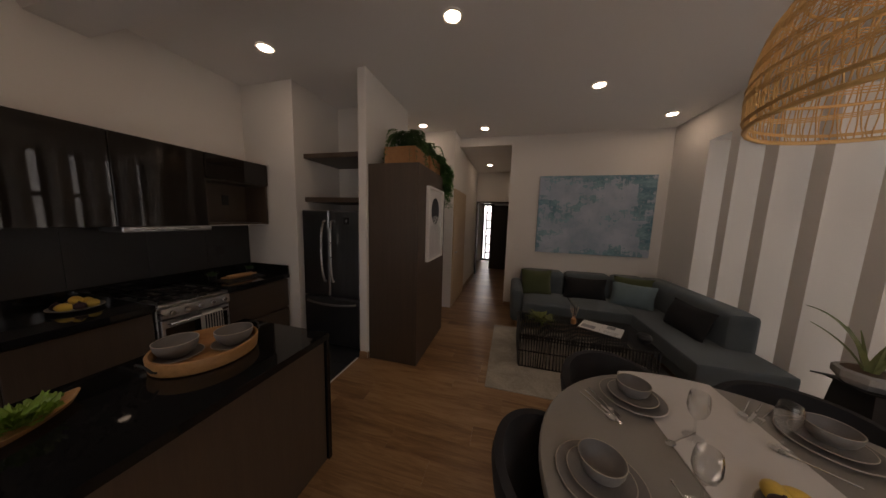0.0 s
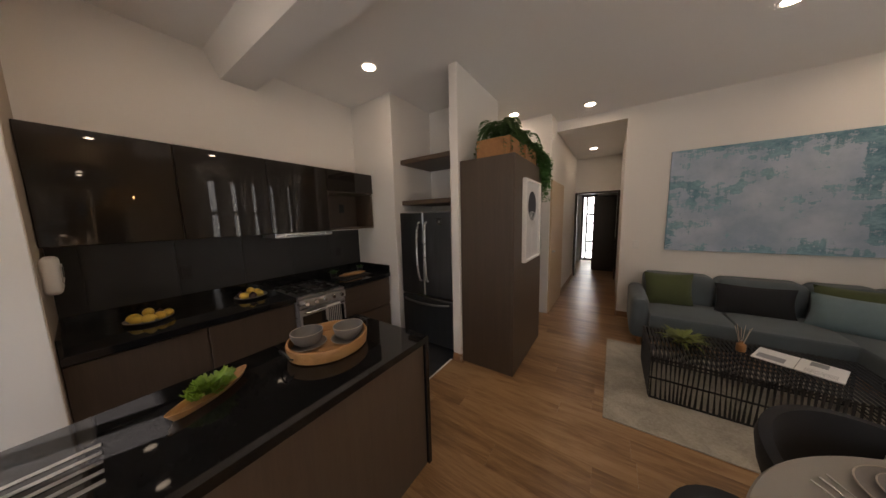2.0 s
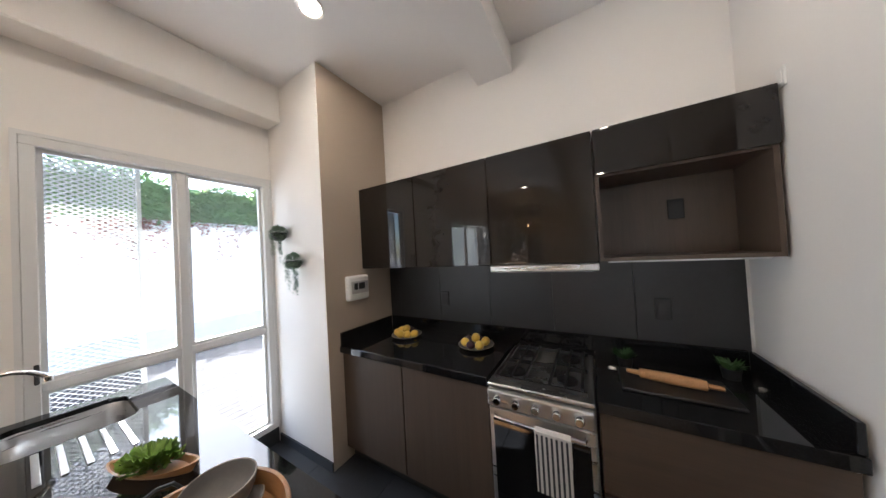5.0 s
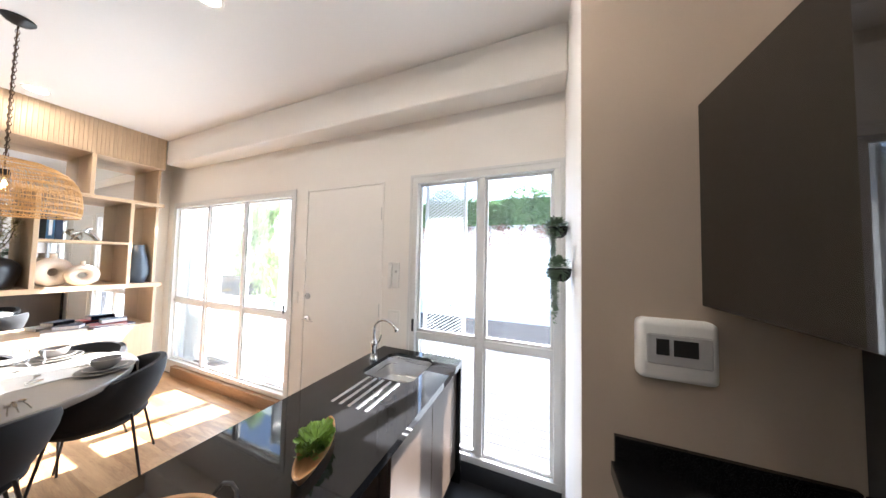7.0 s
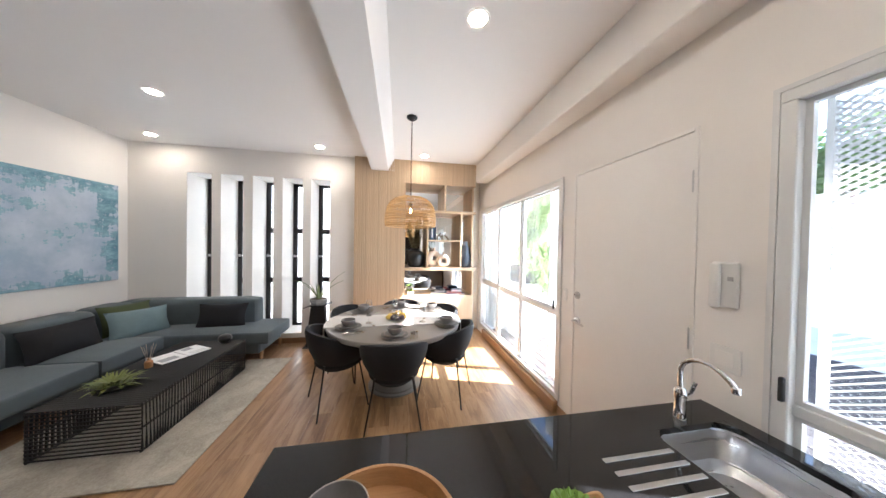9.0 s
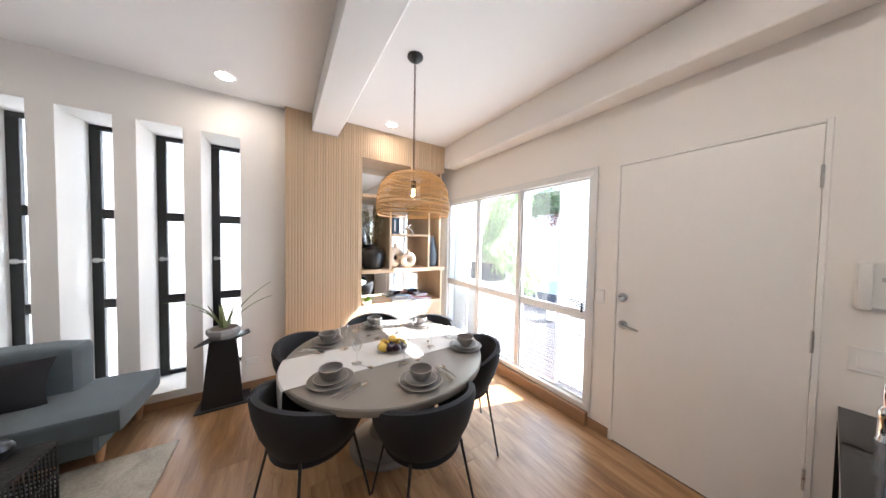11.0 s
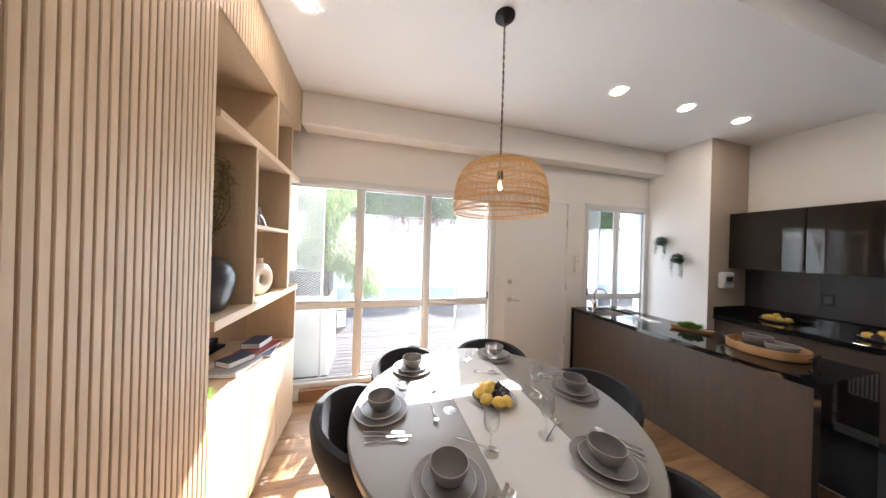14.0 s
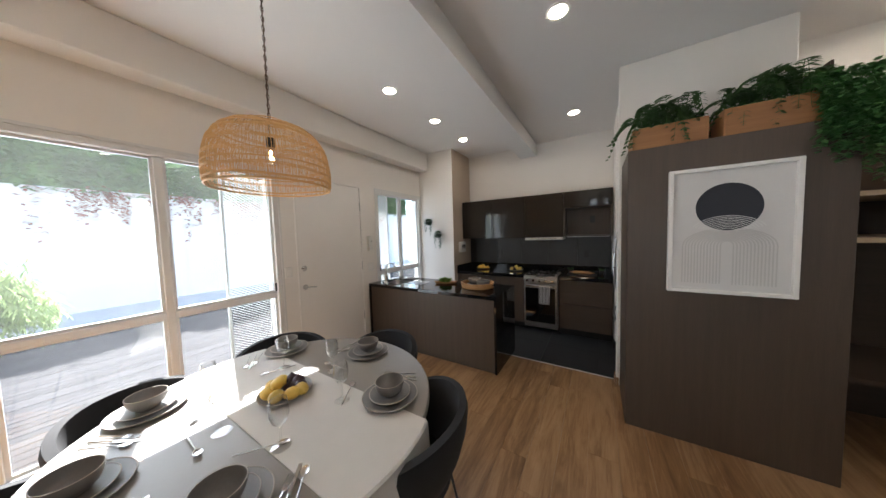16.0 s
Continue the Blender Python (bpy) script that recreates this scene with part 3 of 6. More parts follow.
# ---- windows and doors ----
def window(name, label, x0, x1, z0, z1, posts, rail, y=-0.05, mesh=()):
    """A white aluminium window in the garden wall: outer frame, posts, one middle rail, a pane in every field."""
    w = thing(name, label, "window", kind="structure")
    f = 0.05
    part("window_frame", boxes((x0, x1, y - 0.03, y + 0.06, z1 - f, z1), (x0, x1, y - 0.03, y + 0.06, z0, z0 + f), (x0, x0 + f, y - 0.03, y + 0.06, z0 + f, z1 - f), (x1 - f, x1, y - 0.03, y + 0.06, z0 + f, z1 - f), bev=0.004), M_ALU, w)
    part("architrave", boxes((x0 - 0.02, x1 + 0.02, 0.002, 0.012, z1, z1 + 0.02), (x0 - 0.02, x0, 0.002, 0.012, z0, z1), (x1, x1 + 0.02, 0.002, 0.012, z0, z1)), M_ALU, w)
    xs = [x0 + f, *posts, x1 - f]
    for k, p in enumerate(posts):
        part("post", boxes((p - 0.025, p + 0.025, y - 0.015, y + 0.04, z0 + f, z1 - f), bev=0.004), M_ALU, w)
    for k in range(len(xs) - 1):
        a, b = xs[k] + (0.025 if k else 0), xs[k + 1] - (0.025 if k < len(xs) - 2 else 0)
        part("rail", boxes((a, b, y - 0.01, y + 0.035, rail - 0.022, rail + 0.022), bev=0.003), M_ALU, w)
        for lo_z, hi_z in ((z0 + f, rail - 0.022), (rail + 0.022, z1 - f)):
            s = part("sash_bead", boxes((a, b, y - 0.008, y + 0.02, lo_z, lo_z + 0.02), (a, b, y - 0.008, y + 0.02, hi_z - 0.02, hi_z), (a, a + 0.02, y - 0.008, y + 0.02, lo_z + 0.02, hi_z - 0.02), (b - 0.02, b, y - 0.008, y + 0.02, lo_z + 0.02, hi_z - 0.02)), M_ALU, w)
            p = part("pane", boxes((a + 0.02, b - 0.02, y, y + 0.006, lo_z + 0.02, hi_z - 0.02)), M_PANE, w)
            p.visible_shadow = False
    for a, b in mesh:
        part("expanded_metal_sheet", expanded(a, b, z0 + f, z1 - f, y - 0.12), M_MESH, w, "white expanded metal security mesh")
        part("mesh_post", boxes((a - 0.02, a, y - 0.135, y - 0.105, z0 + 0.02, z1 - 0.02), (b, b + 0.02, y - 0.135, y - 0.105, z0 + 0.02, z1 - 0.02)), M_MESH, w)
    return w


def expanded(x0, x1, z0, z1, y, cw=0.042, ch=0.0135):
    """Expanded metal: flat wavy strands that touch at the knots."""
    bm = bm_new()
    rows = int((z1 - z0) / ch)
    cols = max(2, int((x1 - x0) / (cw / 2)))
    t = 0.004
    for r in range(rows):
        zc = z0 + (r + 0.5) * ch
        prev = None
        for c in range(cols + 1):
            x = x0 + (x1 - x0) * c / cols
            z = zc + (ch / 2 if (c + r) % 2 else -ch / 2) * 0.96
            cur = (bm.verts.new((x, y - 0.008, z - t)), bm.verts.new((x, y + 0.008, z + t)))
            if prev:
                bm.faces.new((prev[0], cur[0], cur[1], prev[1]))
            prev = cur
    return bm


win1 = window("window_1", "white aluminium sliding garden window with expanded metal mesh", 3.303, 5.70, 0.13, 2.31, [4.155, 4.91], 0.985, mesh=[(3.36, 3.72), (5.32, 5.64)])
part("latch", boxes((3.372, 3.388, 0.012, 0.03, 1.02, 1.11), bev=0.004), M_RUBBER, win1, "black sliding latch")
win2 = window("window_2", "white aluminium kitchen window with expanded metal mesh", 0.74, 1.887, 0.13, 2.31, [1.295], 1.0, mesh=[(1.48, 1.82)])
part("latch", boxes((1.842, 1.858, 0.012, 0.03, 1.03, 1.13), bev=0.004), M_RUBBER, win2, "black sliding latch")
for k, (a, b) in enumerate(slit_y):
    w = thing("window_%d" % (k + 3), "tall slit window with a dark metal frame", "window", kind="structure", group="slit windows")
    X0, X1, z0, z1 = 5.97, 6.02, 0.16, 2.70
    part("window_frame", boxes((X0, X1, a, b, z1 - 0.045, z1), (X0, X1, a, b, z0, z0 + 0.045), (X0, X1, a, a + 0.035, z0 + 0.045, z1 - 0.045), (X0, X1, b - 0.07, b, z0 + 0.045, z1 - 0.045), bev=0.004), M_BLACK, w)
    for zz in (0.985, 1.86):
        part("crossbar", boxes((X0 - 0.008, X1, a + 0.035, b - 0.07, zz - 0.045, zz + 0.045), bev=0.004), M_BLACK, w)
    part("handle", boxes((X0 - 0.05, X0 - 0.03, b - 0.10, b - 0.02, 1.40, 1.425), (X0 - 0.03, X0, b - 0.05, b - 0.02, 1.39, 1.435), bev=0.004), M_STEEL, w, "small metal window handle")
    for lo_z, hi_z in ((z0 + 0.045, 0.94), (1.03, 1.815), (1.905, z1 - 0.045)):
        p = part("pane", boxes((5.99, 5.996, a + 0.035, b - 0.07, lo_z, hi_z)), M_PANE, w)
        p.visible_shadow = False
w = thing("window_8", "tall bedroom window with dark glazing bars", "window", kind="structure")
part("window_frame", boxes((2.12, 2.57, 10.72, 10.77, 0.02, 0.1), (2.12, 2.57, 10.72, 10.77, 2.17, 2.25), (2.12, 2.18, 10.72, 10.77, 0.1, 2.17), (2.50, 2.57, 10.72, 10.77, 0.1, 2.17), (2.25, 2.30, 10.72, 10.77, 0.1, 2.17)), M_BLACK, w)
for zz in (0.35, 0.68, 1.0, 1.3, 1.6, 1.9):
    part("glazing_bar", boxes((2.30, 2.50, 10.73, 10.76, zz - 0.025, zz + 0.025)), M_BLACK, w)
p = part("pane", boxes((2.18, 2.50, 10.765, 10.77, 0.1, 2.17)), M_PANE, w)
p.visible_shadow = False

d1 = thing("door_1", "plain white flush entrance door, closed", "door", kind="structure")
part("leaf", boxes((2.1972, 3.1078, -0.06, -0.002, 0.006, 2.2888), bev=0.0015), M_TRIM, d1)
part("door_frame", boxes((2.174, 2.196, -0.1, 0.006, 0, 2.31), (3.109, 3.131, -0.1, 0.006, 0, 2.31), (2.196, 3.109, -0.1, 0.006, 2.29, 2.31), bev=0.002), M_TRIM, d1)
part("stop", boxes((2.196, 3.109, -0.12, -0.065, 0, 2.29)), M_TRIM, d1)
for zz in (0.42, 1.16, 2.02):
    part("hinge", boxes((2.188, 2.204, -0.014, 0.006, zz - 0.06, zz + 0.06), bev=0.003), M_STEEL, d1)
bm = bm_new()
disc_slab(bm, 0, 0, 0, 0.014, 0.032, 24, 0.003)
tube(bm, [(0, 0, 0.01), (0, 0, 0.05)], 0.011, 10)
tube(bm, [(0.012, 0, 0.05), (-0.04, 0.0, 0.052), (-0.115, 0.012, 0.046)], 0.0085, 10)
bmesh.ops.transform(bm, matrix=pose(3.055, -0.002, 1.0, -90, 0, 0), verts=bm.verts[:])
part("lever_handle", bm, M_STEEL, d1, "brushed steel lever handle", True)
bm = bm_new()
disc_slab(bm, 0, 0, 0, 0.018, 0.032, 24, 0.004)
disc_slab(bm, 0, 0, 0.018, 0.03, 0.018, 18, 0.003)
bmesh.ops.transform(bm, matrix=pose(3.06, -0.002, 1.225, -90, 0, 0), verts=bm.verts[:])
part("deadbolt", bm, M_STEEL, d1, "round steel deadbolt", True)
d2 = thing("door_2", "light oak flush door in the hallway wall", "door", kind="structure")
part("leaf", boxes((2.2, 2.225, 5.10, 6.2, 0.01, 2.15), bev=0.003), M_OAK, d2)
part("lever_handle", boxes((2.225, 2.26, 5.2, 5.32, 1.0, 1.018), bev=0.004), M_STEEL, d2)
d3 = thing("door_3", "dark wooden bedroom door standing open", "door", kind="structure")
part("door_frame", boxes((2.2, 2.245, 8.12, 8.33, 0, 2.15), (3.095, 3.136, 8.12, 8.33, 0, 2.15), (2.245, 3.095, 8.12, 8.33, 2.11, 2.15)), M_DARKWOOD, d3)
part("leaf", boxes((2.56, 3.09, 9.1, 9.15, 0.01, 2.1), bev=0.004), M_DARKWOOD, d3)
solo("dresser", boxes((2.55, 3.15, 9.5, 10.0, 0.0, 0.85), (2.53, 3.17, 9.48, 10.02, 0.85, 0.89), bev=0.005), M_DARKWOOD, "dark wooden dresser in the far bedroom", "dresser")

# ---- built-in kitchen ----
def cabinet(name, label, body, fronts, mat, kick=True, handle=False, body_mat=None):
    """A base or wall unit: carcass and its fronts, given as boxes."""
    c = thing(name, label, "cabinet", group="kitchen cabinets")
    part("body", boxes(body), body_mat or M_BROWN, c)
    for f in fronts:
        part("door", boxes(f, bev=0.0025), mat, c)
    return c


KT = 0.90
for a, b in ((0.737, 1.332), (1.336, 1.945)):
    cabinet("base_cabinet", "brown laminate base cabinet under black granite", (0.02, 0.575, a, b, 0.10, KT - 0.04), [(0.577, 0.597, a + 0.002, b - 0.002, 0.11, KT - 0.065)], M_BROWN)
cabinet("drawer_cabinet", "brown laminate cabinet with two deep drawers", (0.02, 0.575, 2.462, 3.146, 0.10, KT - 0.04),
        [(0.577, 0.597, 2.464, 3.144, 0.11, 0.475), (0.577, 0.597, 2.464, 3.144, 0.50, KT - 0.065)], M_BROWNY)
solo("plinth", boxes((0.02, 0.53, 0.737, 1.945, 0, 0.1), (0.02, 0.53, 2.462, 3.146, 0, 0.1)), M_RUBBER, "dark recessed plinth under the cabinets", "plinth", "structure")
wt = thing("worktop", "polished black granite worktop with low upstand", "worktop")
part("slab", boxes((0.0, 0.625, 0.737, 1.95, KT - 0.05, KT), bev=0.003), M_GRANITE, wt)
part("slab", boxes((0.0, 0.625, 2.458, 3.148, KT - 0.05, KT), bev=0.003), M_GRANITE, wt)
part("back_strip", boxes((0.0, 0.06, 1.951, 2.457, KT - 0.04, KT)), M_GRANITE, wt)
bm = bm_new()
box(bm, 0.016, 0.036, 0.757, 3.128, KT, KT + 0.10, 0.002)
box(bm, 0.036, 0.615, 0.737, 0.757, KT, KT + 0.10, 0.002)
box(bm, 0.036, 0.615, 3.128, 3.148, KT, KT + 0.10, 0.002)
part("upstand", bm, M_GRANITE, wt)

uy = [0.737, 1.330, 1.922, 2.510, 3.147]
for k in range(3):
    c = cabinet("wall_cabinet", "wall cabinet with a dark mirror-gloss front", (0.002, 0.338, uy[k], uy[k + 1] - 0.002, 1.49, 2.18), [(0.34, 0.36, uy[k] + 0.002, uy[k + 1] - 0.004, 1.485, 2.18)], M_GLOSS)
c = thing("wall_cabinet", "wall cabinet with a gloss flap over an open brown niche", "cabinet", group="kitchen cabinets")
for nm, bx in (("side_panel", (0.002, 0.34, 2.512, 2.53, 1.49, 2.18)), ("side_panel", (0.002, 0.34, 3.129, 3.147, 1.49, 2.18)), ("bottom_panel", (0.002, 0.34, 2.53, 3.129, 1.49, 1.508)), ("top_panel", (0.002, 0.34, 2.53, 3.129, 2.162, 2.18)), ("shelf", (0.002, 0.34, 2.53, 3.129, 1.93, 1.95)), ("back_panel", (0.002, 0.02, 2.53, 3.129, 1.508, 1.93))):
    part(nm, boxes(bx), M_BROWN, c)
part("flap", boxes((0.342, 0.36, 2.514, 3.147, 1.94, 2.18), bev=0.002), M_GLOSS, c)
part("socket", boxes((0.021, 0.03, 2.86, 2.93, 1.70, 1.81), bev=0.003), M_RUBBER, c, "black power socket")
part("light_strip", boxes((0.30, 0.33, 2.55, 3.11, 1.482, 1.489)), M_ALU, c)
hood = thing("cooker_hood", "slim pull-out steel cooker hood under the cabinets", "cooker hood")
part("visor", boxes((0.10, 0.40, 1.926, 2.506, 1.445, 1.484), bev=0.006), M_STEEL, hood)
part("grille", boxes((0.12, 0.36, 1.95, 2.48, 1.438, 1.445)), M_DSTEEL, hood)

def socket(name, at, label, mat=M_RUBBER, rz=0, w=0.075, h=0.12):
    s = thing(name, label, "socket", at, rz)
    part("plate", boxes((-w / 2, w / 2, 0, 0.009, -h / 2, h / 2), bev=0.003), mat, s)
    part("insert", boxes((-w * 0.3, w * 0.3, 0.009, 0.012, -h * 0.3, h * 0.3), bev=0.001), M_SHADEPL if mat is M_RUBBER else M_TRIM, s)
    return s


socket("wall_socket", (0.016, 1.366, 1.19), "black double socket on the tiled backsplash", rz=-90)
socket("wall_socket", (0.016, 2.81, 1.19), "black double socket on the tiled backsplash", rz=-90)
socket("light_switch", (3.235, 0.0, 1.2), "white light switch beside the entrance door", M_PLASTIC)
socket("light_switch", (3.327, 5.53, 1.14), "white light switch beside the hallway", M_PLASTIC, rz=180)
socket("wall_socket", (5.55, 2.45, 0.30), "white wall socket near the slat panel", M_PLASTIC, rz=90, w=0.12, h=0.075)
socket("wall_socket", (5.55, 2.62, 0.30), "white wall socket near the plant stand", M_PLASTIC, rz=90, w=0.12, h=0.075)
socket("light_switch", (2.04, 0.0, 1.12), "white double switch beside the kitchen window", M_PLASTIC, w=0.12, h=0.12)
socket("wall_socket", (0.35, 3.165, 2.2), "small white sensor plate on the wall", M_PLASTIC, rz=180, w=0.05, h=0.08)

st = thing("cooker", "freestanding steel gas cooker with oven", "cooker")
part("body", boxes((0.065, 0.60, 1.957, 2.45, 0.06, 0.86), bev=0.004), M_STEEL, st)
part("hob_top", boxes((0.062, 0.635, 1.957, 2.451, 0.862, 0.885), bev=0.006), M_STEEL, st)
for cy in (2.07, 2.33):
    for cx in (0.2, 0.47):
        bm = bm_new()
        lathe(bm, [(0, 0), (0.05, 0), (0.05, 0.012), (0.03, 0.02), (0, 0.02)], 20, (cx, cy, 0.885))
        part("burner", bm, M_BLACK, st, "", True)
bm = bm_new()
for cy in (2.0, 2.07, 2.14, 2.26, 2.33, 2.40):
    box(bm, 0.1, 0.58, cy - 0.006, cy + 0.006, 0.905, 0.917)
for cx in (0.1, 0.34, 0.58):
    box(bm, cx - 0.006, cx + 0.006, 1.985, 2.42, 0.885, 0.905)
part("pan_grate", bm, M_BLACK, st, "black cast-iron pan grate")
bm = bm_new()
box(bm, 0.60, 0.655, 1.96, 2.448, 0.775, 0.86, 0.01, 2)
part("control_panel", bm, M_STEEL, st)
for k in range(5):
    bm = bm_new()
    lathe(bm, [(0, 0), (0.022, 0), (0.024, 0.006), (0.019, 0.028), (0.016, 0.032), (0, 0.032)], 20)
    bmesh.ops.transform(bm, matrix=pose(0.655, 2.02 + 0.092 * k, 0.82, 0, 90, 0), verts=bm.verts[:])
    part("knob", bm, M_CHROME, st, "chrome control knob", True)
od = part("oven_door", boxes((0.60, 0.64, 1.962, 2.446, 0.12, 0.765), bev=0.006), M_STEEL, st)
part("oven_glass", boxes((0.64, 0.644, 1.985, 2.423, 0.16, 0.70), bev=0.001), M_BLKGLASS, od)
bm = bm_new()
tube(bm, [(0.642, 2.0, 0.735), (0.68, 2.005, 0.738), (0.685, 2.2, 0.738), (0.68, 2.405, 0.738), (0.642, 2.41, 0.735)], 0.011, 10)
part("oven_handle", bm, M_CHROME, od, "", True)
tw = thing("tea_towel", "black and white striped tea towel on the oven handle", "towel")
bm = bm_new()
ys = [2.20 + 0.15 * k / 14 for k in range(15)]
prof = [(0.670, 0.60), (0.668, 0.70), (0.670, 0.742), (0.685, 0.756), (0.700, 0.742), (0.702, 0.66), (0.703, 0.55), (0.702, 0.47)]
sheet(bm, [[(x, y, z) for x, z in prof] for k, y in enumerate(ys)], (-0.003, 0, -0.002))
part("cloth", bm, M_RUNNER, tw, "", True)
bm = bm_new()
for k in range(7):
    y = 2.208 + 0.0205 * k
    box(bm, 0.7065, 0.7085, y, y + 0.009, 0.475, 0.735)
part("stripe", bm, M_INK, tw, "black woven stripes")

fr = thing("fridge", "dark stainless french-door fridge with bottom freezer", "fridge")
part("body", boxes((0.795, 1.565, 3.26, 3.93, 0.02, 1.665), bev=0.004), M_DSTEEL, fr)
FY = 3.19
part("door", boxes((0.795, 1.165, FY, FY + 0.062, 0.655, 1.675), bev=0.012), M_DSTEEL, fr)
dr = part("door", boxes((1.171, 1.565, FY, FY + 0.062, 0.655, 1.675), bev=0.012), M_DSTEEL, fr)
part("badge", boxes((1.37, 1.44, FY - 0.003, FY + 0.0005, 1.52, 1.60)), M_RUBBER, dr, "small dark logo plate")
part("badge_window", boxes((1.392, 1.418, FY - 0.004, FY - 0.003, 1.545, 1.575)), M_GREYC, dr, "pale square on the plate")
part("edge_trim", boxes((1.555, 1.566, FY - 0.002, FY + 0.012, 0.66, 1.67), bev=0.002), M_STEEL, dr, "bright steel edge")
part("freezer_drawer", boxes((0.795, 1.565, FY, FY + 0.062, 0.06, 0.642), bev=0.012), M_DSTEEL, fr)
for x, s in ((1.118, -1), (1.220, 1)):
    bm = bm_new()
    tube(bm, [(x, FY, 0.845), (x, FY - 0.022, 0.85), (x + s * 0.006, FY - 0.045, 0.93), (x + s * 0.010, FY - 0.058, 1.05), (x + s * 0.012, FY - 0.062, 1.20), (x + s * 0.010, FY - 0.058, 1.35), (x + s * 0.006, FY - 0.045, 1.47), (x, FY - 0.022, 1.55), (x, FY, 1.555)], 0.013, 10)
    part("door_handle", bm, M_STEEL, fr, "long curved brushed steel door handle", True)
bm = bm_new()
tube(bm, [(0.85, FY, 0.590), (0.86, FY - 0.022, 0.590), (0.96, FY - 0.045, 0.582), (1.08, FY - 0.056, 0.577), (1.18, FY - 0.058, 0.576), (1.28, FY - 0.056, 0.577), (1.40, FY - 0.045, 0.582), (1.50, FY - 0.022, 0.590), (1.51, FY, 0.590)], 0.013, 10)
part("drawer_handle", bm, M_STEEL, fr, "long curved brushed steel drawer handle", True)
for z in (1.775, 2.285):
    solo("wall_shelf", boxes((0.745, 1.6, 3.30, 3.94, z, z + 0.055), bev=0.002), M_BROWNY, "thick dark brown shelf above the fridge", "shelf", group="shelves above the fridge")

# island
IZ = 0.876
isl = thing("kitchen_island", "brown laminate kitchen island cabinet with dark recess", "kitchen island")
part("dining_panel", boxes((2.075, 2.10, 0.06, 1.995, 0.0, IZ - 0.04), bev=0.002), M_BROWN, isl)
part("body", boxes((1.47, 2.075, 0.06, 0.92, 0.08, IZ - 0.20), (1.98, 2.075, 0.92, 1.995, 0, IZ - 0.04), (1.50, 1.98, 0.92, 0.94, 0, IZ - 0.04), (1.47, 1.52, 0.06, 0.92, IZ - 0.2, IZ - 0.04), (2.0, 2.075, 0.06, 0.92, IZ - 0.2, IZ - 0.04)), M_BROWN, isl)
for a, b in ((0.06, 0.49), (0.494, 0.92)):
    part("door", boxes((1.448, 1.468, a, b, 0.09, IZ - 0.06), bev=0.002), M_BROWN, isl)
iw = thing("island_worktop", "polished black granite island top with waterfall ends", "worktop")
bm = bm_new()
gx, gy = (1.415, 1.59, 1.97, 2.116), (0.03, 0.115, 0.515, 2.025)
lev = [[[bm.verts.new((x, y, z)) for y in gy] for x in gx] for z in (IZ - 0.04, IZ)]
for i in range(3):
    for j in range(3):
        if (i, j) != (1, 1):
            for k in (0, 1):
                bm.faces.new((lev[k][i][j], lev[k][i + 1][j], lev[k][i + 1][j + 1], lev[k][i][j + 1]))
rim = [(i, 0) for i in range(3)] + [(3, j) for j in range(3)] + [(i, 3) for i in (3, 2, 1)] + [(0, j) for j in (3, 2, 1)]
for loop in (rim, [(1, 1), (2, 1), (2, 2), (1, 2)]):
    for (i, j), (k, l) in zip(loop, loop[1:] + loop[:1]):
        bm.faces.new((lev[0][i][j], lev[0][k][l], lev[1][k][l], lev[1][i][j]))
part("slab", bm, M_GRANITE, iw)
part("waterfall_end", boxes((1.415, 2.116, 1.998, 2.025, 0.0, IZ - 0.041)), M_GRANITE, iw)
part("waterfall_end", boxes((1.415, 2.116, 0.03, 0.057, 0.0, IZ - 0.041)), M_GRANITE, iw)
sk = thing("sink", "undermounted stainless steel sink bowl", "sink")
bm = bm_new()
def rrect(x0, x1, y0, y1, r, z, n=6):
    pts = []
    for cx, cy, a0 in ((x1 - r, y1 - r, 0), (x0 + r, y1 - r, 90), (x0 + r, y0 + r, 180), (x1 - r, y0 + r, 270)):
        for k in range(n + 1):
            a = radians(a0 + 90 * k / n)
            pts.append((cx + r * math.cos(a), cy + r * math.sin(a), z))
    return pts
loops = [[bm.verts.new(p) for p in rrect(1.585 + i, 1.975 - i, 0.11 + i, 0.52 - i, r, z)] for i, r, z in ((0.004, 0.085, IZ - 0.024), (0.008, 0.085, IZ - 0.032), (0.016, 0.09, IZ - 0.15), (0.045, 0.09, IZ - 0.185))]
for a, b in zip(loops, loops[1:]):
    for k in range(len(a)):
        bm.faces.new((a[k], a[(k + 1) % len(a)], b[(k + 1) % len(a)], b[k]))
bm.faces.new(loops[-1])
part("bowl", bm, M_STEEL, sk, "", True)
bm = bm_new()
disc_slab(bm, 1.78, 0.31, IZ - 0.184, IZ - 0.179, 0.045, 24, 0.002)
part("drain", bm, M_CHROME, sk)
for cx, cy, sx, sy in ((1.585, 0.11, 1, 1), (1.975, 0.11, -1, 1), (1.975, 0.52, -1, -1), (1.585, 0.52, 1, -1)):
    bm = bm_new()
    arc = [(cx + sx * 0.09 * (1 - math.sin(radians(18 * k))), cy + sy * 0.09 * (1 - math.cos(radians(18 * k)))) for k in range(6)]
    prism(bm, ([(cx, cy)] + arc) if sx * sy > 0 else ([(cx, cy)] + arc)[::-1], IZ - 0.03, IZ - 0.0005)
    part("corner_fillet", bm, M_GRANITE, sk)
fc = thing("kitchen_tap", "chrome single-lever kitchen tap with swan neck", "tap", (2.015, 0.30, IZ))
bm = bm_new()
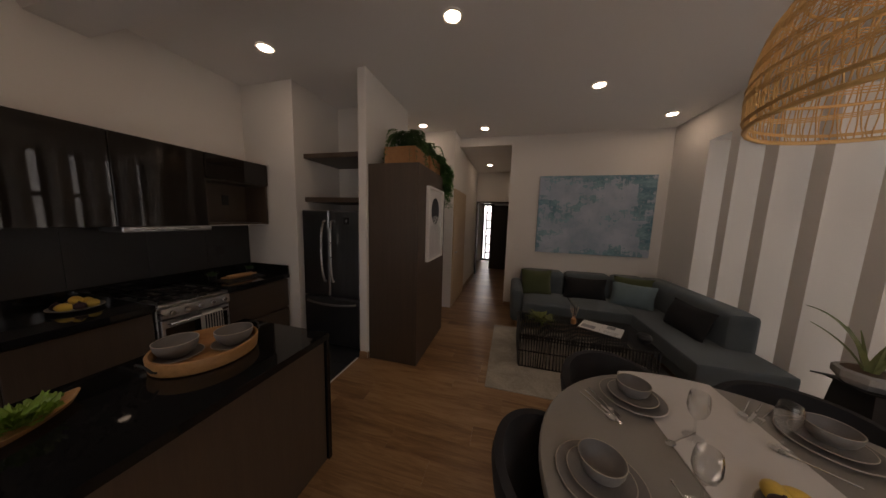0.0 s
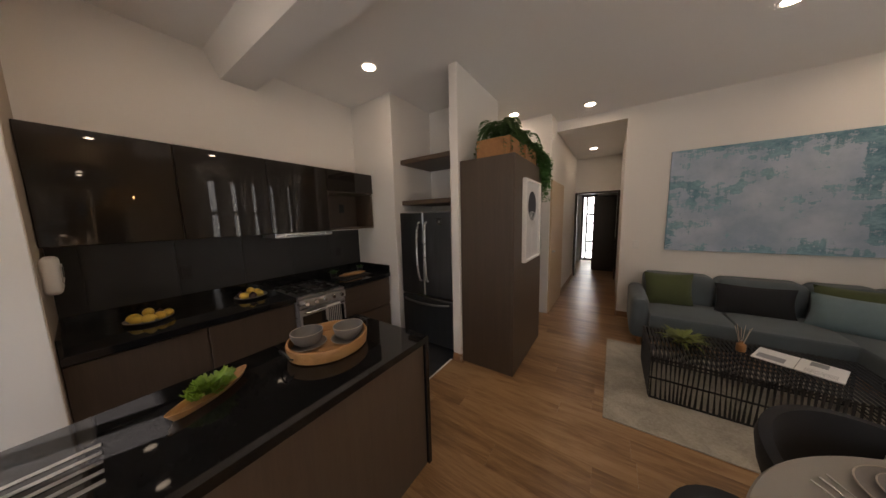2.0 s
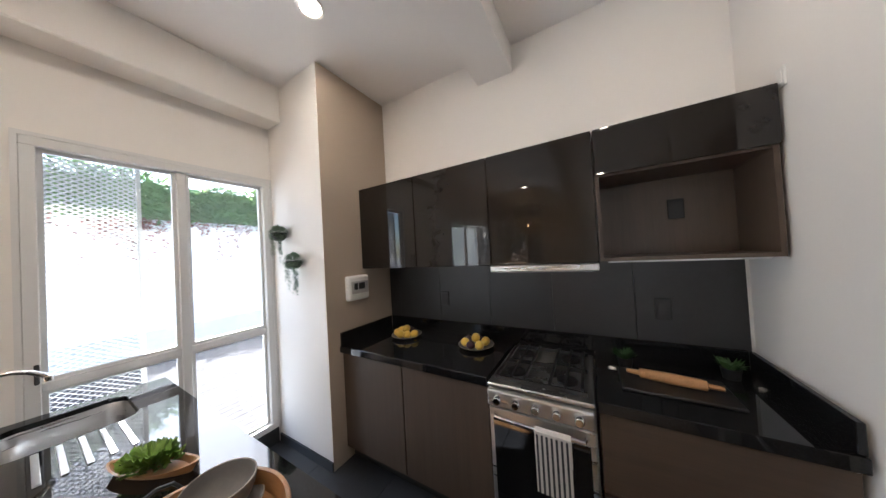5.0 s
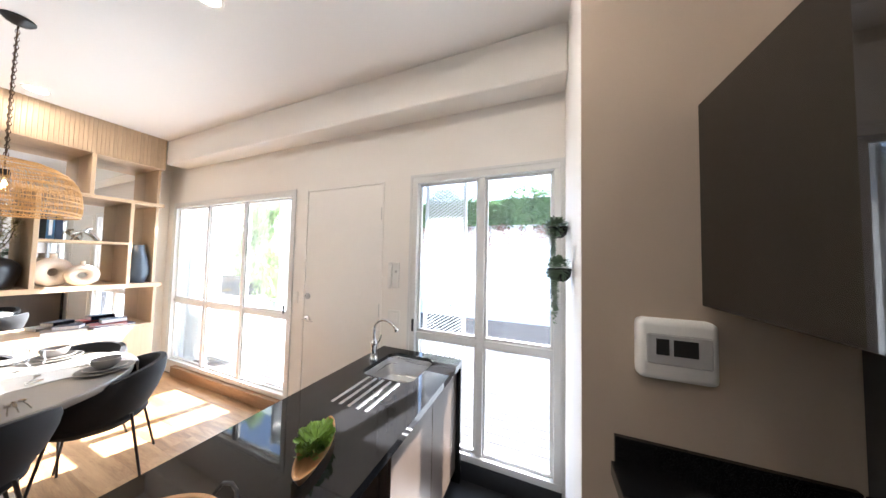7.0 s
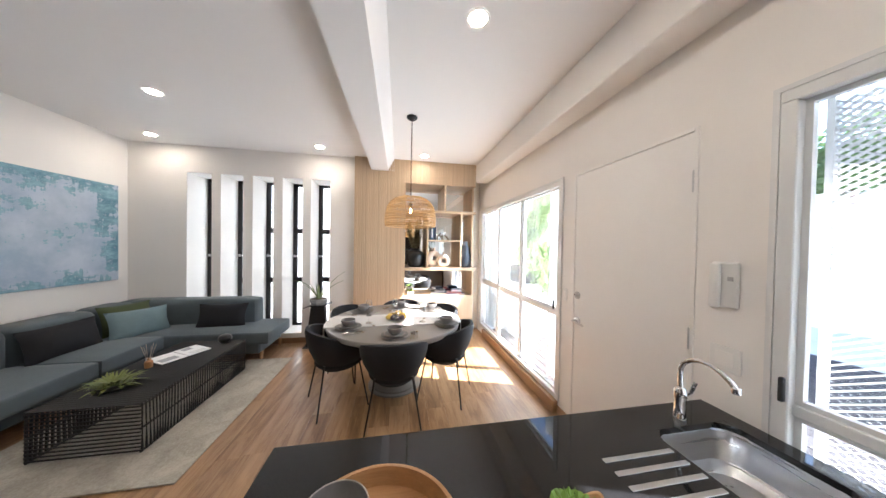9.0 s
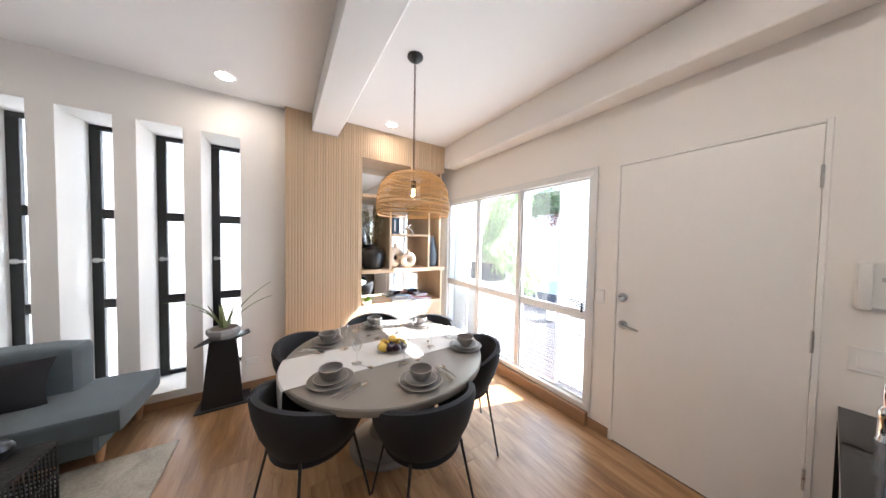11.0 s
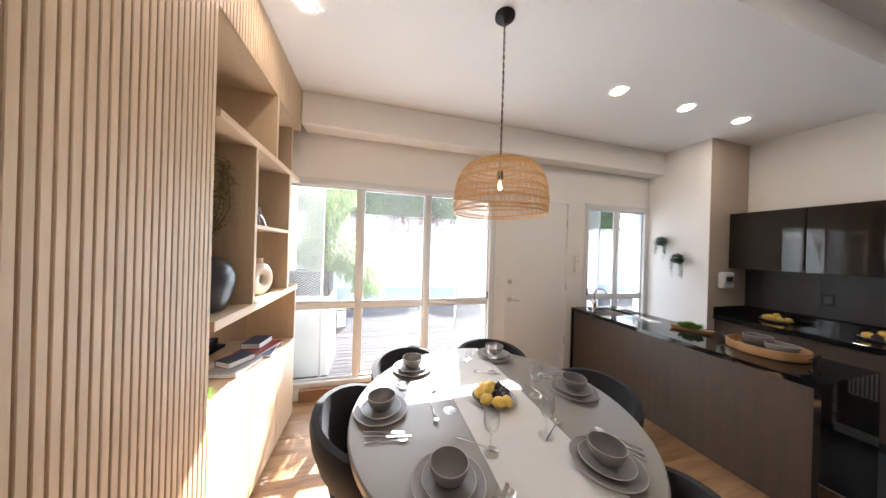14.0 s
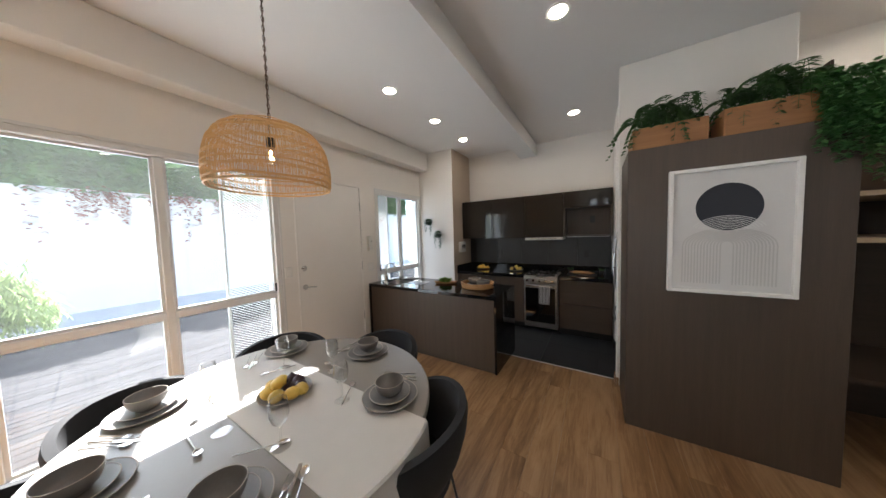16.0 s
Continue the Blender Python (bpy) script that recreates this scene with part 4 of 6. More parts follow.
lathe(bm, [(0, 0), (0.027, 0), (0.027, 0.01), (0.022, 0.02), (0.021, 0.09), (0.024, 0.10), (0.024, 0.13), (0.016, 0.145), (0, 0.15)], 20)
part("tap_body", bm, M_CHROME, fc, "", True)
bm = bm_new()
tube(bm, [(0, 0, 0.13), (0.004, 0, 0.19), (0.002, 0, 0.23), (-0.012, 0, 0.262), (-0.038, 0, 0.285), (-0.072, 0, 0.296), (-0.108, 0, 0.294), (-0.142, 0, 0.281), (-0.172, 0, 0.258), (-0.186, 0, 0.240)], 0.0105, 12)
lathe(bm, [(0, 0.226), (0.0135, 0.226), (0.0145, 0.232), (0.0145, 0.246), (0.0115, 0.250), (0, 0.250)], 16, (-0.188, 0, -0.002))
part("spout", bm, M_CHROME, fc, "", True)
bm = bm_new()
tube(bm, [(0, -0.02, 0.10), (-0.01, -0.045, 0.12), (-0.02, -0.055, 0.17)], 0.008, 8)
part("tap_lever", bm, M_CHROME, fc, "", True)
# Steel ribs stand in for the sun glints on grooves cut in the granite.
for k in range(5):
    bm = bm_new()
    x = 1.647 + 0.053 * k
    box(bm, x, x + 0.018, 0.535, 0.835, IZ + 0.0005, IZ + 0.004, 0.0016, 2)
    solo("draining_rib", bm, M_STEEL, "steel rib imitating the sun glint of a granite draining groove", "draining rib", group="draining ribs")

# fuse box, intercom
fb = thing("fuse_box", "white plastic fuse box with smoked window", "fuse box", (0.447, 0.735, 1.335))
bm = bm_new()
box(bm, -0.108, 0.108, 0, 0.06, -0.102, 0.102, 0.022, 3)
part("housing", bm, M_PLASTIC, fb, "", True)
win = part("window", boxes((-0.085, 0.085, 0.06, 0.066, -0.045, 0.055), bev=0.004), M_GREYINK, fb, "grey label plate behind a clear window")
part("breaker", boxes((-0.048, 0.014, 0.066, 0.069, -0.012, 0.04)), M_RUBBER, win)
part("breaker", boxes((0.026, 0.06, 0.066, 0.069, -0.012, 0.04)), M_RUBBER, win)
ic = thing("intercom", "white door intercom handset on the wall", "intercom", (2.05, 0.0, 1.48))
part("base", boxes((-0.055, 0.045, 0, 0.02, -0.11, 0.11), bev=0.006), M_PLASTIC, ic)
bm = bm_new()
box(bm, 0.0, 0.04, 0.02, 0.05, -0.115, 0.105, 0.012, 2)
part("handset", bm, M_PLASTIC, ic, "", True)
part("button", boxes((-0.04, -0.02, 0.02, 0.024, 0.02, 0.04)), M_GREYINK, ic)

# ---- brown tall cabinet, picture, plants ----
tc = thing("tall_cabinet", "tall brown laminate cabinet beside the hallway", "cabinet")
part("front_panel", boxes((2.256, 2.276, 3.158, 4.2, 0.0, 2.17), bev=0.002), M_BROWN, tc)
part("side_panel", boxes((1.705, 2.256, 3.158, 3.178, 0.0, 2.17), bev=0.002), M_BROWN, tc)
part("body", boxes((1.705, 2.254, 3.18, 4.18, 0.0, 2.15)), M_BROWN, tc)
part("side_panel", boxes((1.705, 2.256, 4.181, 4.2, 0.0, 2.17), bev=0.002), M_BROWN, tc)
part("top", boxes((1.705, 2.256, 3.18, 4.18, 2.151, 2.168)), M_BROWN, tc)
pic = thing("framed_print", "white framed print of a dark disc over arcs", "picture")
part("frame", boxes((2.278, 2.318, 3.393, 3.417, 1.124, 1.973), (2.278, 2.318, 3.966, 3.99, 1.124, 1.973), (2.278, 2.318, 3.417, 3.966, 1.124, 1.148), (2.278, 2.318, 3.417, 3.966, 1.949, 1.973), bev=0.002), M_TRIM, pic)
part("paper", boxes((2.28, 2.296, 3.417, 3.966, 1.148, 1.949)), M_PRINT, pic)
PY, PZ = 3.69, 1.705
bm = bm_new()
lathe(bm, [(0, 0), (0.155, 0), (0.155, 0.001), (0, 0.001)], 48)
bmesh.ops.transform(bm, matrix=pose(2.2965, PY, PZ, 0, 90, 0), verts=bm.verts[:])
part("printed_disc", bm, M_INK, pic, "dark navy printed disc")
bm = bm_new()
for k in range(9):
    r = 0.05 + 0.0165 * k
    for s in range(16):
        a0, a1 = radians(20 + 140 * s / 16), radians(20 + 140 * (s + 1) / 16)
        q = [(r, a0), (r, a1), (r - 0.005, a1), (r - 0.005, a0)]
        vs = [bm.verts.new((2.2985, PY + rr * math.cos(a), 1.535 + 0.62 * rr * math.sin(a))) for rr, a in q]
        bm.faces.new(vs)
part("white_arc", bm, M_PAPER, pic, "fine white printed arcs")
bm = bm_new()
for k in range(13):
    for side in (-1, 1):
        r = 0.03 + 0.0155 * k
        pts = [(PY + side * (r), 1.19)] + [(PY + side * r, 1.45)] + [(PY + side * r * math.cos(radians(a)), 1.45 + (0.03 + 0.007 * k) * math.sin(radians(a))) for a in range(15, 91, 15)]
        for (y0, z0), (y1, z1) in zip(pts, pts[1:]):
            d = Vector((y1 - y0, z1 - z0)).normalized() * 0.0036
            vs = [bm.verts.new((2.2972, y, z)) for y, z in ((y0 - d.y, z0 + d.x), (y1 - d.y, z1 + d.x), (y1 + d.y, z1 - d.x), (y0 + d.y, z0 - d.x))]
            bm.faces.new(vs)
part("printed_line", bm, M_PALEINK, pic, "soft grey printed fountain of lines")

rng = random.Random(4)


def leaf(bm, p, d, up, length, width, droop=0.3, n=3):
    """A tapered leaf blade that bends over."""
    d, up = Vector(d).normalized(), Vector(up).normalized()
    side = d.cross(up)
    if side.length < 1e-3:
        side = Vector((1, 0, 0))
    side.normalize()
    p = Vector(p)
    prev = None
    for i in range(n + 1):
        t = i / n
        c = p + d * length * t - Vector((0, 0, 1)) * droop * length * t * t
        w = width * (math.sin(math.pi * (0.12 + 0.88 * t)) if i < n else 0.02)
        cur = (bm.verts.new(c - side * w / 2), bm.verts.new(c + side * w / 2))
        if prev:
            bm.faces.new((prev[0], prev[1], cur[1], cur[0]))
        prev = cur


def frond(bm, p, az, length, rise, fall, lw=0.016, ll=0.055, n=14):
    """A fern frond: a rib with small leaves on both sides."""
    h = Vector((math.cos(az), math.sin(az), 0))
    pts = [Vector(p) + h * length * t + Vector((0, 0, rise * math.sin(math.pi * min(1, t * 1.1)) - fall * t * t)) for t in [k / n for k in range(n + 1)]]
    tube(bm, pts, 0.0025, 4, r_end=0.001)
    side = Vector((-h.y, h.x, 0))
    for k in range(1, n):
        t = k / n
        l = ll * math.sin(math.pi * (0.15 + 0.8 * t))
        d = (pts[k + 1] - pts[k]).normalized()
        for s in (-1, 1):
            leaf(bm, pts[k], side * s + d * 0.5, (0, 0, 1), l, lw, 0.25, 2)


def planter(name, label, at, sx, sy, sz, mat=M_TERRA):
    """A wooden box planter with its soil; plants are parts of it."""
    t = thing(name, label, "potted plant", at)
    x, y = sx / 2, sy / 2
    w = 0.014
    part("box", boxes((-x, x, -y, -y + w, 0, sz), (-x, x, y - w, y, 0, sz), (-x, -x + w, -y + w, y - w, 0, sz), (x - w, x, -y + w, y - w, 0, sz), (-x + w, x - w, -y + w, y - w, 0, 0.012), bev=0.002), mat, t)
    part("soil", boxes((-x + w, x - w, -y + w, y - w, 0.012, sz - 0.02)), M_TWIG, t)
    return t


pl1 = planter("fern_planter", "dark green fern in an orange-brown wooden box", (2.05, 3.40, 2.17), 0.34, 0.42, 0.17)
bm = bm_new()
for k in range(44):
    frond(bm, (rng.uniform(-0.09, 0.09), rng.uniform(-0.12, 0.12), 0.15), k * 2.4 + rng.uniform(-0.3, 0.3), rng.uniform(0.15, 0.30), rng.uniform(0.10, 0.24), rng.uniform(0.0, 0.16), 0.024, 0.060, 18)
part("fern", bm, M_FERN, pl1)
pl2 = planter("ivy_planter", "trailing ivy and ferns in an orange-brown wooden box", (2.05, 3.90, 2.17), 0.34, 0.44, 0.19)
bm = bm_new()
for k in range(40):
    frond(bm, (rng.uniform(-0.09, 0.09), rng.uniform(-0.12, 0.18), 0.17), k * 2.4 + rng.uniform(-0.3, 0.3), rng.uniform(0.16, 0.32), rng.uniform(0.12, 0.28), rng.uniform(0.0, 0.16), 0.024, 0.060, 18)
part("fern", bm, M_FERN, pl2)
bm = bm_new()
for k in range(46):
    y = rng.uniform(0.10, 0.38)
    hang = rng.uniform(0.1, 0.62) * (0.4 + y * 1.6)
    out = rng.uniform(0.185, 0.255)
    pts = [Vector((0.12, y, 0.18)), Vector((out - 0.06, y + 0.02, 0.26)), Vector((out + 0.01, y + 0.05, 0.16))]
    n = 4 + int(hang / 0.05)
    for i in range(1, n):
        pts.append(Vector((out + 0.02 + rng.uniform(-0.025, 0.04), y + 0.06 + rng.uniform(-0.03, 0.03), 0.14 - hang * i / n)))
    tube(bm, pts, 0.002, 4)
    for p in pts[1:]:
        for j in range(8):
            a = rng.uniform(0, 6.28)
            leaf(bm, p + Vector((0, 0, rng.uniform(-0.03, 0.03))), (math.cos(a), math.sin(a), rng.uniform(-0.4, 0.3)), (0, 0, 1), rng.uniform(0.024, 0.046), rng.uniform(0.018, 0.030), 0.3, 2)
part("ivy", bm, M_IVY, pl2)

# hall niche shelves
ns = thing("niche_shelf", "open shelves with small frames in the hall niche", "shelf")
part("back_panel", boxes((1.2, 1.212, 4.205, 5.065, 0.0, 2.6)), M_BROWNY, ns)
for ya, yb in ((4.204, 4.216), (5.054, 5.066)):
    part("side_panel", boxes((1.212, 2.0, ya, yb, 0.0, 2.6)), M_BROWN, ns)
for z in (0.55, 1.45, 1.74):
    part("board", boxes((1.212, 2.0, 4.216, 5.054, z, z + 0.03)), M_OAKY if z > 1 else M_BROWNY, ns)
for z in (1.48, 1.77):
    f = thing("photo_frame", "small white photo frame on the niche shelf", "picture frame", (1.95, 4.62, z), group="niche frames")
    part("frame", boxes((-0.015, 0, -0.14, 0.14, 0, 0.02), (-0.015, 0, -0.14, 0.14, 0.16, 0.18), (-0.015, 0, -0.14, -0.12, 0.02, 0.16), (-0.015, 0, 0.12, 0.14, 0.02, 0.16)), M_TRIM, f)
    part("photo", boxes((-0.012, -0.004, -0.12, 0.12, 0.02, 0.16)), M_CREEP, f)

# wall planters with trailing succulents
for y, z, big in ((0.228, 1.765, 0.9), (0.433, 1.525, 1.0)):
    p = thing("wall_planter", "small round wall pot with trailing grey-green succulent", "potted plant", (0.72, y, z), group="wall planters")
    bm = bm_new()
    lathe(bm, [(0, 0), (0.03, 0.0), (0.05, 0.02), (0.058, 0.06), (0.054, 0.065), (0.045, 0.055), (0, 0.05)], 20, (0.06, 0, 0))
    part("pot", bm, M_RUBBER, p, "", True)
    bm = bm_new()
    for k in range(620):
        d = Vector((rng.gauss(0, 1), rng.gauss(0, 1), rng.gauss(0, 1))).normalized()
        q = rng.uniform(0.55, 1.0)
        p0 = Vector((max(0.012, 0.066 + 0.055 * q * d.x), 0.082 * q * d.y, 0.062 + (0.058 if d.z > 0 else 0.042) * q * d.z))
        leaf(bm, p0, d + Vector((0, 0, 0.25)), (0, 0, 1), 0.026, 0.015, 0.3, 2)
    for s in range(20):
        y0 = rng.choice((-0.062, -0.05, 0.055, 0.066)) + rng.uniform(-0.012, 0.012)
        ln = rng.uniform(0.08, 0.26)
        n = int(ln / 0.011)
        for i in range(n):
            for q in range(2):
                a = rng.uniform(0, 6.28)
                leaf(bm, (0.085 + 0.01 * math.sin(s), y0 + 0.006 * math.sin(i), 0.05 - ln * i / n), (math.cos(a), math.sin(a), -0.2), (0, 0, 1), 0.018, 0.011, 0.2, 2)
    part("succulent", bm, M_SUCC, p)

# ---- slat wall and shelf unit ----
SX = 5.46
sp = thing("slat_panel", "light oak vertical slat panel from floor to ceiling", "wall panel", kind="structure")
part("backing", boxes((SX + 0.008, 5.548, 1.50, 2.288, 0.0, 2.90), (SX + 0.008, 5.548, 2.046, 2.288, 2.90, H), (SX + 0.008, 5.87, 0.212, 1.50, 2.715, H), (SX + 0.008, 5.87, 1.50, 1.665, 2.90, H)), M_OAK, sp)
part("side_board", boxes((SX, 5.548, 2.288, 2.306, 0, H)), M_OAK, sp)
for x in (SX + 0.004, SX + 0.033, SX + 0.062):
    part("return_slat", boxes((x, x + 0.0245, 2.306, 2.313, 0.0, H), bev=0.002), M_OAK, sp)
su = thing("shelf_unit", "light oak shelf unit with mirrored back and closed base", "shelf unit")
x0, x1 = SX, 5.85
for y in (1.465,):
    part("upright", boxes((x0 + 0.022, x1, y, y + 0.034, 0.75, 2.715), bev=0.0015), M_OAK, su)
part("upright", boxes((x0, x1, 0.23, 0.255, 0.75, 1.20), (x0 + 0.06, x1, 0.23, 0.255, 1.25, 2.715), bev=0.0015), M_OAK, su)
part("upright", boxes((x0, x1, 1.06, 1.09, 1.25, 2.22), bev=0.0015), M_OAK, su)
part("upright", boxes((x0, x1, 0.455, 0.483, 1.25, 2.22), bev=0.0015), M_OAK, su)
part("upright", boxes((x0, x1, 0.755, 0.785, 2.26, 2.715), bev=0.0015), M_OAK, su)
part("board", boxes((x0, x1, 0.20, 1.465, 2.22, 2.26), bev=0.0015), M_OAKY, su)
part("board", boxes((x0, x1, 0.483, 1.06, 1.72, 1.745), bev=0.0015), M_OAKY, su)
part("board", boxes((x0, x1, 0.18, 1.465, 1.20, 1.25), bev=0.0015), M_OAKY, su)
part("mirror_back", boxes((x1, x1 + 0.006, 0.23, 1.5, 0.75, 2.715)), M_MIRROR, su, "mirrored back panel")
sb = part("sideboard", boxes((x0 + 0.02, x1, 0.23, 1.499, 0.0, 0.72)), M_OAK, su)
part("sideboard_top", boxes((x0, x1, 0.225, 1.499, 0.72, 0.75), bev=0.002), M_OAKY, su)
for a, b in ((0.232, 0.648), (0.651, 1.07), (1.073, 1.497)):
    part("door", boxes((x0, x0 + 0.018, a, b, 0.03, 0.718), bev=0.0015), M_OAK, su)

# what stands on the shelves
v = thing("round_vase", "round black ceramic vase with dry branches", "vase", (5.655, 1.27, 1.25))
bm = bm_new()
lathe(bm, [(0, 0), (0.11, 0), (0.128, 0.012), (0.150, 0.07), (0.168, 0.15), (0.170, 0.20), (0.155, 0.245), (0.115, 0.285), (0.068, 0.305), (0.060, 0.32), (0.066, 0.332), (0.052, 0.332), (0.046, 0.30), (0, 0.29)], 40)
part("vessel", bm, M_DVASE, v, "", True)
bl = bm_new()
for k in range(14):
    bm = bm_new()
    a = rng.uniform(0, 6.28)
    pts = [Vector((0.015 * math.cos(a), 0.015 * math.sin(a), 0.29))]
    dirn = Vector((0.32 * math.cos(a), 0.32 * math.sin(a), 1)).normalized()
    for i in range(9):
        dirn = (dirn + Vector((rng.uniform(-0.18, 0.18), rng.uniform(-0.18, 0.18), 0))).normalized()
        nxt = pts[-1] + dirn * rng.uniform(0.05, 0.075)
        nxt.x, nxt.y, nxt.z = max(-0.10, min(0.15, nxt.x)), max(-0.16, min(0.13, nxt.y)), min(0.93, nxt.z)
        pts.append(nxt)
        for q in range(12):
            b = rng.uniform(0, 6.28)
            leaf(bl, pts[-1] + Vector((rng.uniform(-0.02, 0.02), rng.uniform(-0.02, 0.02), rng.uniform(-0.03, 0.03))), (math.cos(b), math.sin(b), rng.uniform(-0.3, 0.5)), (0, 0, 1), rng.uniform(0.022, 0.045), 0.017, 0.2, 2)
    tube(bm, pts, 0.003, 5, r_end=0.0012)
    part("branch", bm, M_TWIG, v)
part("foliage", bl, M_DRY, v, "small yellow-green dry leaves")


def donut_vase(at, rz, s):
    d = thing("ring_vase", "sand-coloured ring-shaped ceramic vase", "vase", at, rz, "ring vases")
    bm = bm_new()
    n, m, R, r = 36, 14, 0.062 * s, 0.036 * s
    ring = [[bm.verts.new((0.8 * r * math.sin(2 * math.pi * j / m), (R + r * math.cos(2 * math.pi * j / m)) * math.cos(2 * math.pi * i / n), R + r + (R + r * math.cos(2 * math.pi * j / m)) * math.sin(2 * math.pi * i / n))) for j in range(m)] for i in range(n)]
    for i in range(n):
        for j in range(m):
            bm.faces.new((ring[i][j], ring[(i + 1) % n][j], ring[(i + 1) % n][(j + 1) % m], ring[i][(j + 1) % m]))
    part("ring", bm, M_BEIGE, d, "", True)
    bm = bm_new()
    lathe(bm, [(0.016 * s, 0), (0.014 * s, 0.03 * s), (0.02 * s, 0.036 * s), (0.012 * s, 0.036 * s), (0.011 * s, 0.0)], 18, (0, 0, 2 * (R + r) - 0.006 * s))
    part("neck", bm, M_BEIGE, d, "", True)


donut_vase((5.66, 0.93, 1.25), 20, 1.55)
donut_vase((5.55, 0.77, 1.25), -14, 1.2)
tv = thing("tall_vase", "tall blue-grey ceramic bottle vase", "vase", (5.60, 0.355, 1.25))
bm = bm_new()
lathe(bm, [(0, 0), (0.062, 0), (0.078, 0.03), (0.095, 0.11), (0.097, 0.16), (0.088, 0.25), (0.066, 0.36), (0.050, 0.43), (0.050, 0.46), (0.056, 0.475), (0.045, 0.475), (0.040, 0.43), (0, 0.41)], 36)
part("vessel", bm, M_BVASE, tv, "", True)


def book(at, rz, w, d, h, mat, label, lean=None):
    b = thing("book", label, "book", at, rz)
    if lean is not None:
        b.matrix_basis = b.matrix_basis @ pose(0, 0, 0, lean, 0, 0)
    part("page_block", boxes((-w / 2 + 0.004, w / 2 - 0.004, -d / 2 + 0.002, d / 2 - 0.004, 0.003, h - 0.003)), M_PAPER, b)
    part("cover", boxes((-w / 2, w / 2, -d / 2, d / 2, 0, 0.003), (-w / 2, w / 2, -d / 2, d / 2, h - 0.003, h), (-w / 2, w / 2, -d / 2 - 0.001, -d / 2 + 0.002, 0.003, h - 0.003)), mat, b)
    return b


bk = thing("book", "upright blue book leaning on the oak shelf", "book", (5.655, 0.985, 1.745))
part("page_block", boxes((-0.1, 0.096, -0.022, 0.018, 0.003, 0.265)), M_PAPER, bk)
part("cover", boxes((-0.104, 0.1, -0.026, -0.022, 0, 0.27), (-0.104, 0.1, 0.018, 0.022, 0, 0.27), (-0.108, -0.1, -0.026, 0.022, 0, 0.27)), M_BLUEC, bk)
part("lettering_bar", boxes((-0.1095, -0.108, -0.012, 0.008, 0.04, 0.2)), M_PAPER, bk, "white bars of spine lettering")
bk = thing("book", "upright dark navy book beside another on the oak shelf", "book", (5.66, 0.934, 1.745))
part("page_block", boxes((-0.1, 0.096, -0.018, 0.014, 0.003, 0.235)), M_PAPER, bk)
part("cover", boxes((-0.104, 0.1, -0.022, -0.018, 0, 0.24), (-0.104, 0.1, 0.014, 0.018, 0, 0.24), (-0.108, -0.1, -0.022, 0.018, 0, 0.24)), M_NAVYC, bk)
sc = thing("silver_sculpture", "small silver bird-like ornament", "ornament", (5.57, 0.77, 1.745))
bm = bm_new()
tube(bm, [(0, -0.09, 0.0), (0, -0.05, 0.06), (0.01, 0.0, 0.10), (0, 0.05, 0.085), (0, 0.09, 0.05)], 0.022, 10, r_end=0.008)
tube(bm, [(0, 0.0, 0.09), (0, -0.02, 0.13), (0, -0.05, 0.135)], 0.02, 8, r_end=0.01)
tube(bm, [(0, 0.02, 0.08), (0.02, 0.06, 0.03), (0.02, 0.08, 0.0)], 0.008, 6)
tube(bm, [(0, 0.02, 0.08), (-0.02, 0.02, 0.03), (-0.02, 0.03, 0.0)], 0.008, 6)
bmesh.ops.transform(bm, matrix=pose(0, 0, 0.006), verts=bm.verts[:])
part("figure", bm, M_SILVER, sc, "", True)
book((5.66, 0.83, 0.75), 80, 0.28, 0.21, 0.03, M_GREYC, "grey coffee-table book on the sideboard")
book((5.67, 0.80, 0.78), 60, 0.18, 0.13, 0.04, M_NAVYC, "thick dark book on top of another")
book((5.63, 0.53, 0.75), 95, 0.32, 0.24, 0.022, M_NAVYC, "large dark magazine on the sideboard")
book((5.63, 0.54, 0.772), 76, 0.27, 0.20, 0.018, M_REDC, "red book in a pile on the sideboard")
book((5.66, 0.50, 0.79), 84, 0.19, 0.14, 0.045, M_NAVYC, "small thick dark book on the pile")
sp2 = thing("small_plant", "small green plant in a white round pot", "potted plant", (5.60, 1.36, 0.75))
bm = bm_new()
lathe(bm, [(0, 0), (0.04, 0), (0.06, 0.03), (0.062, 0.07), (0.055, 0.07), (0.05, 0.055), (0, 0.05)], 24)
part("pot", bm, M_TRIM, sp2, "", True)
bm = bm_new()
for k in range(90):
    a = rng.uniform(0, 6.28)
    leaf(bm, (0.02 * math.cos(a), 0.02 * math.sin(a), 0.05), (math.cos(a) * rng.uniform(0.3, 1), math.sin(a) * rng.uniform(0.3, 1), rng.uniform(0.5, 1.2)), (0, 0, 1), rng.uniform(0.06, 0.13), 0.014, 0.35, 3)
part("leaves", bm, M_LETTUCE, sp2)

# ---- pendant lamp ----
pd = thing("pendant_lamp", "woven natural rattan dome pendant on a chain", "pendant lamp", (3.99, 1.445, 0))
bm = bm_new()
lathe(bm, [(0, H), (0.062, H), (0.062, H - 0.012), (0.045, H - 0.03), (0.012, H - 0.045), (0, H - 0.05)], 28)
part("ceiling_rose", bm, M_BLACK, pd, "black metal ceiling rose", True)
bm = bm_new()
n = 34
for k in range(n):
    z = 2.21 + (H - 0.05 - 2.21) * (k + 0.5) / n
    ln = (H - 0.05 - 2.21) / n * 0.68
    ring = [(0.008 * math.cos(a) * (1 if k % 2 else 0.25), 0.008 * math.cos(a) * (0.25 if k % 2 else 1), z + ln * math.sin(a)) for a in [2 * math.pi * j / 8 for j in range(8)]]
    tube(bm, ring, 0.002, 4, closed=True)
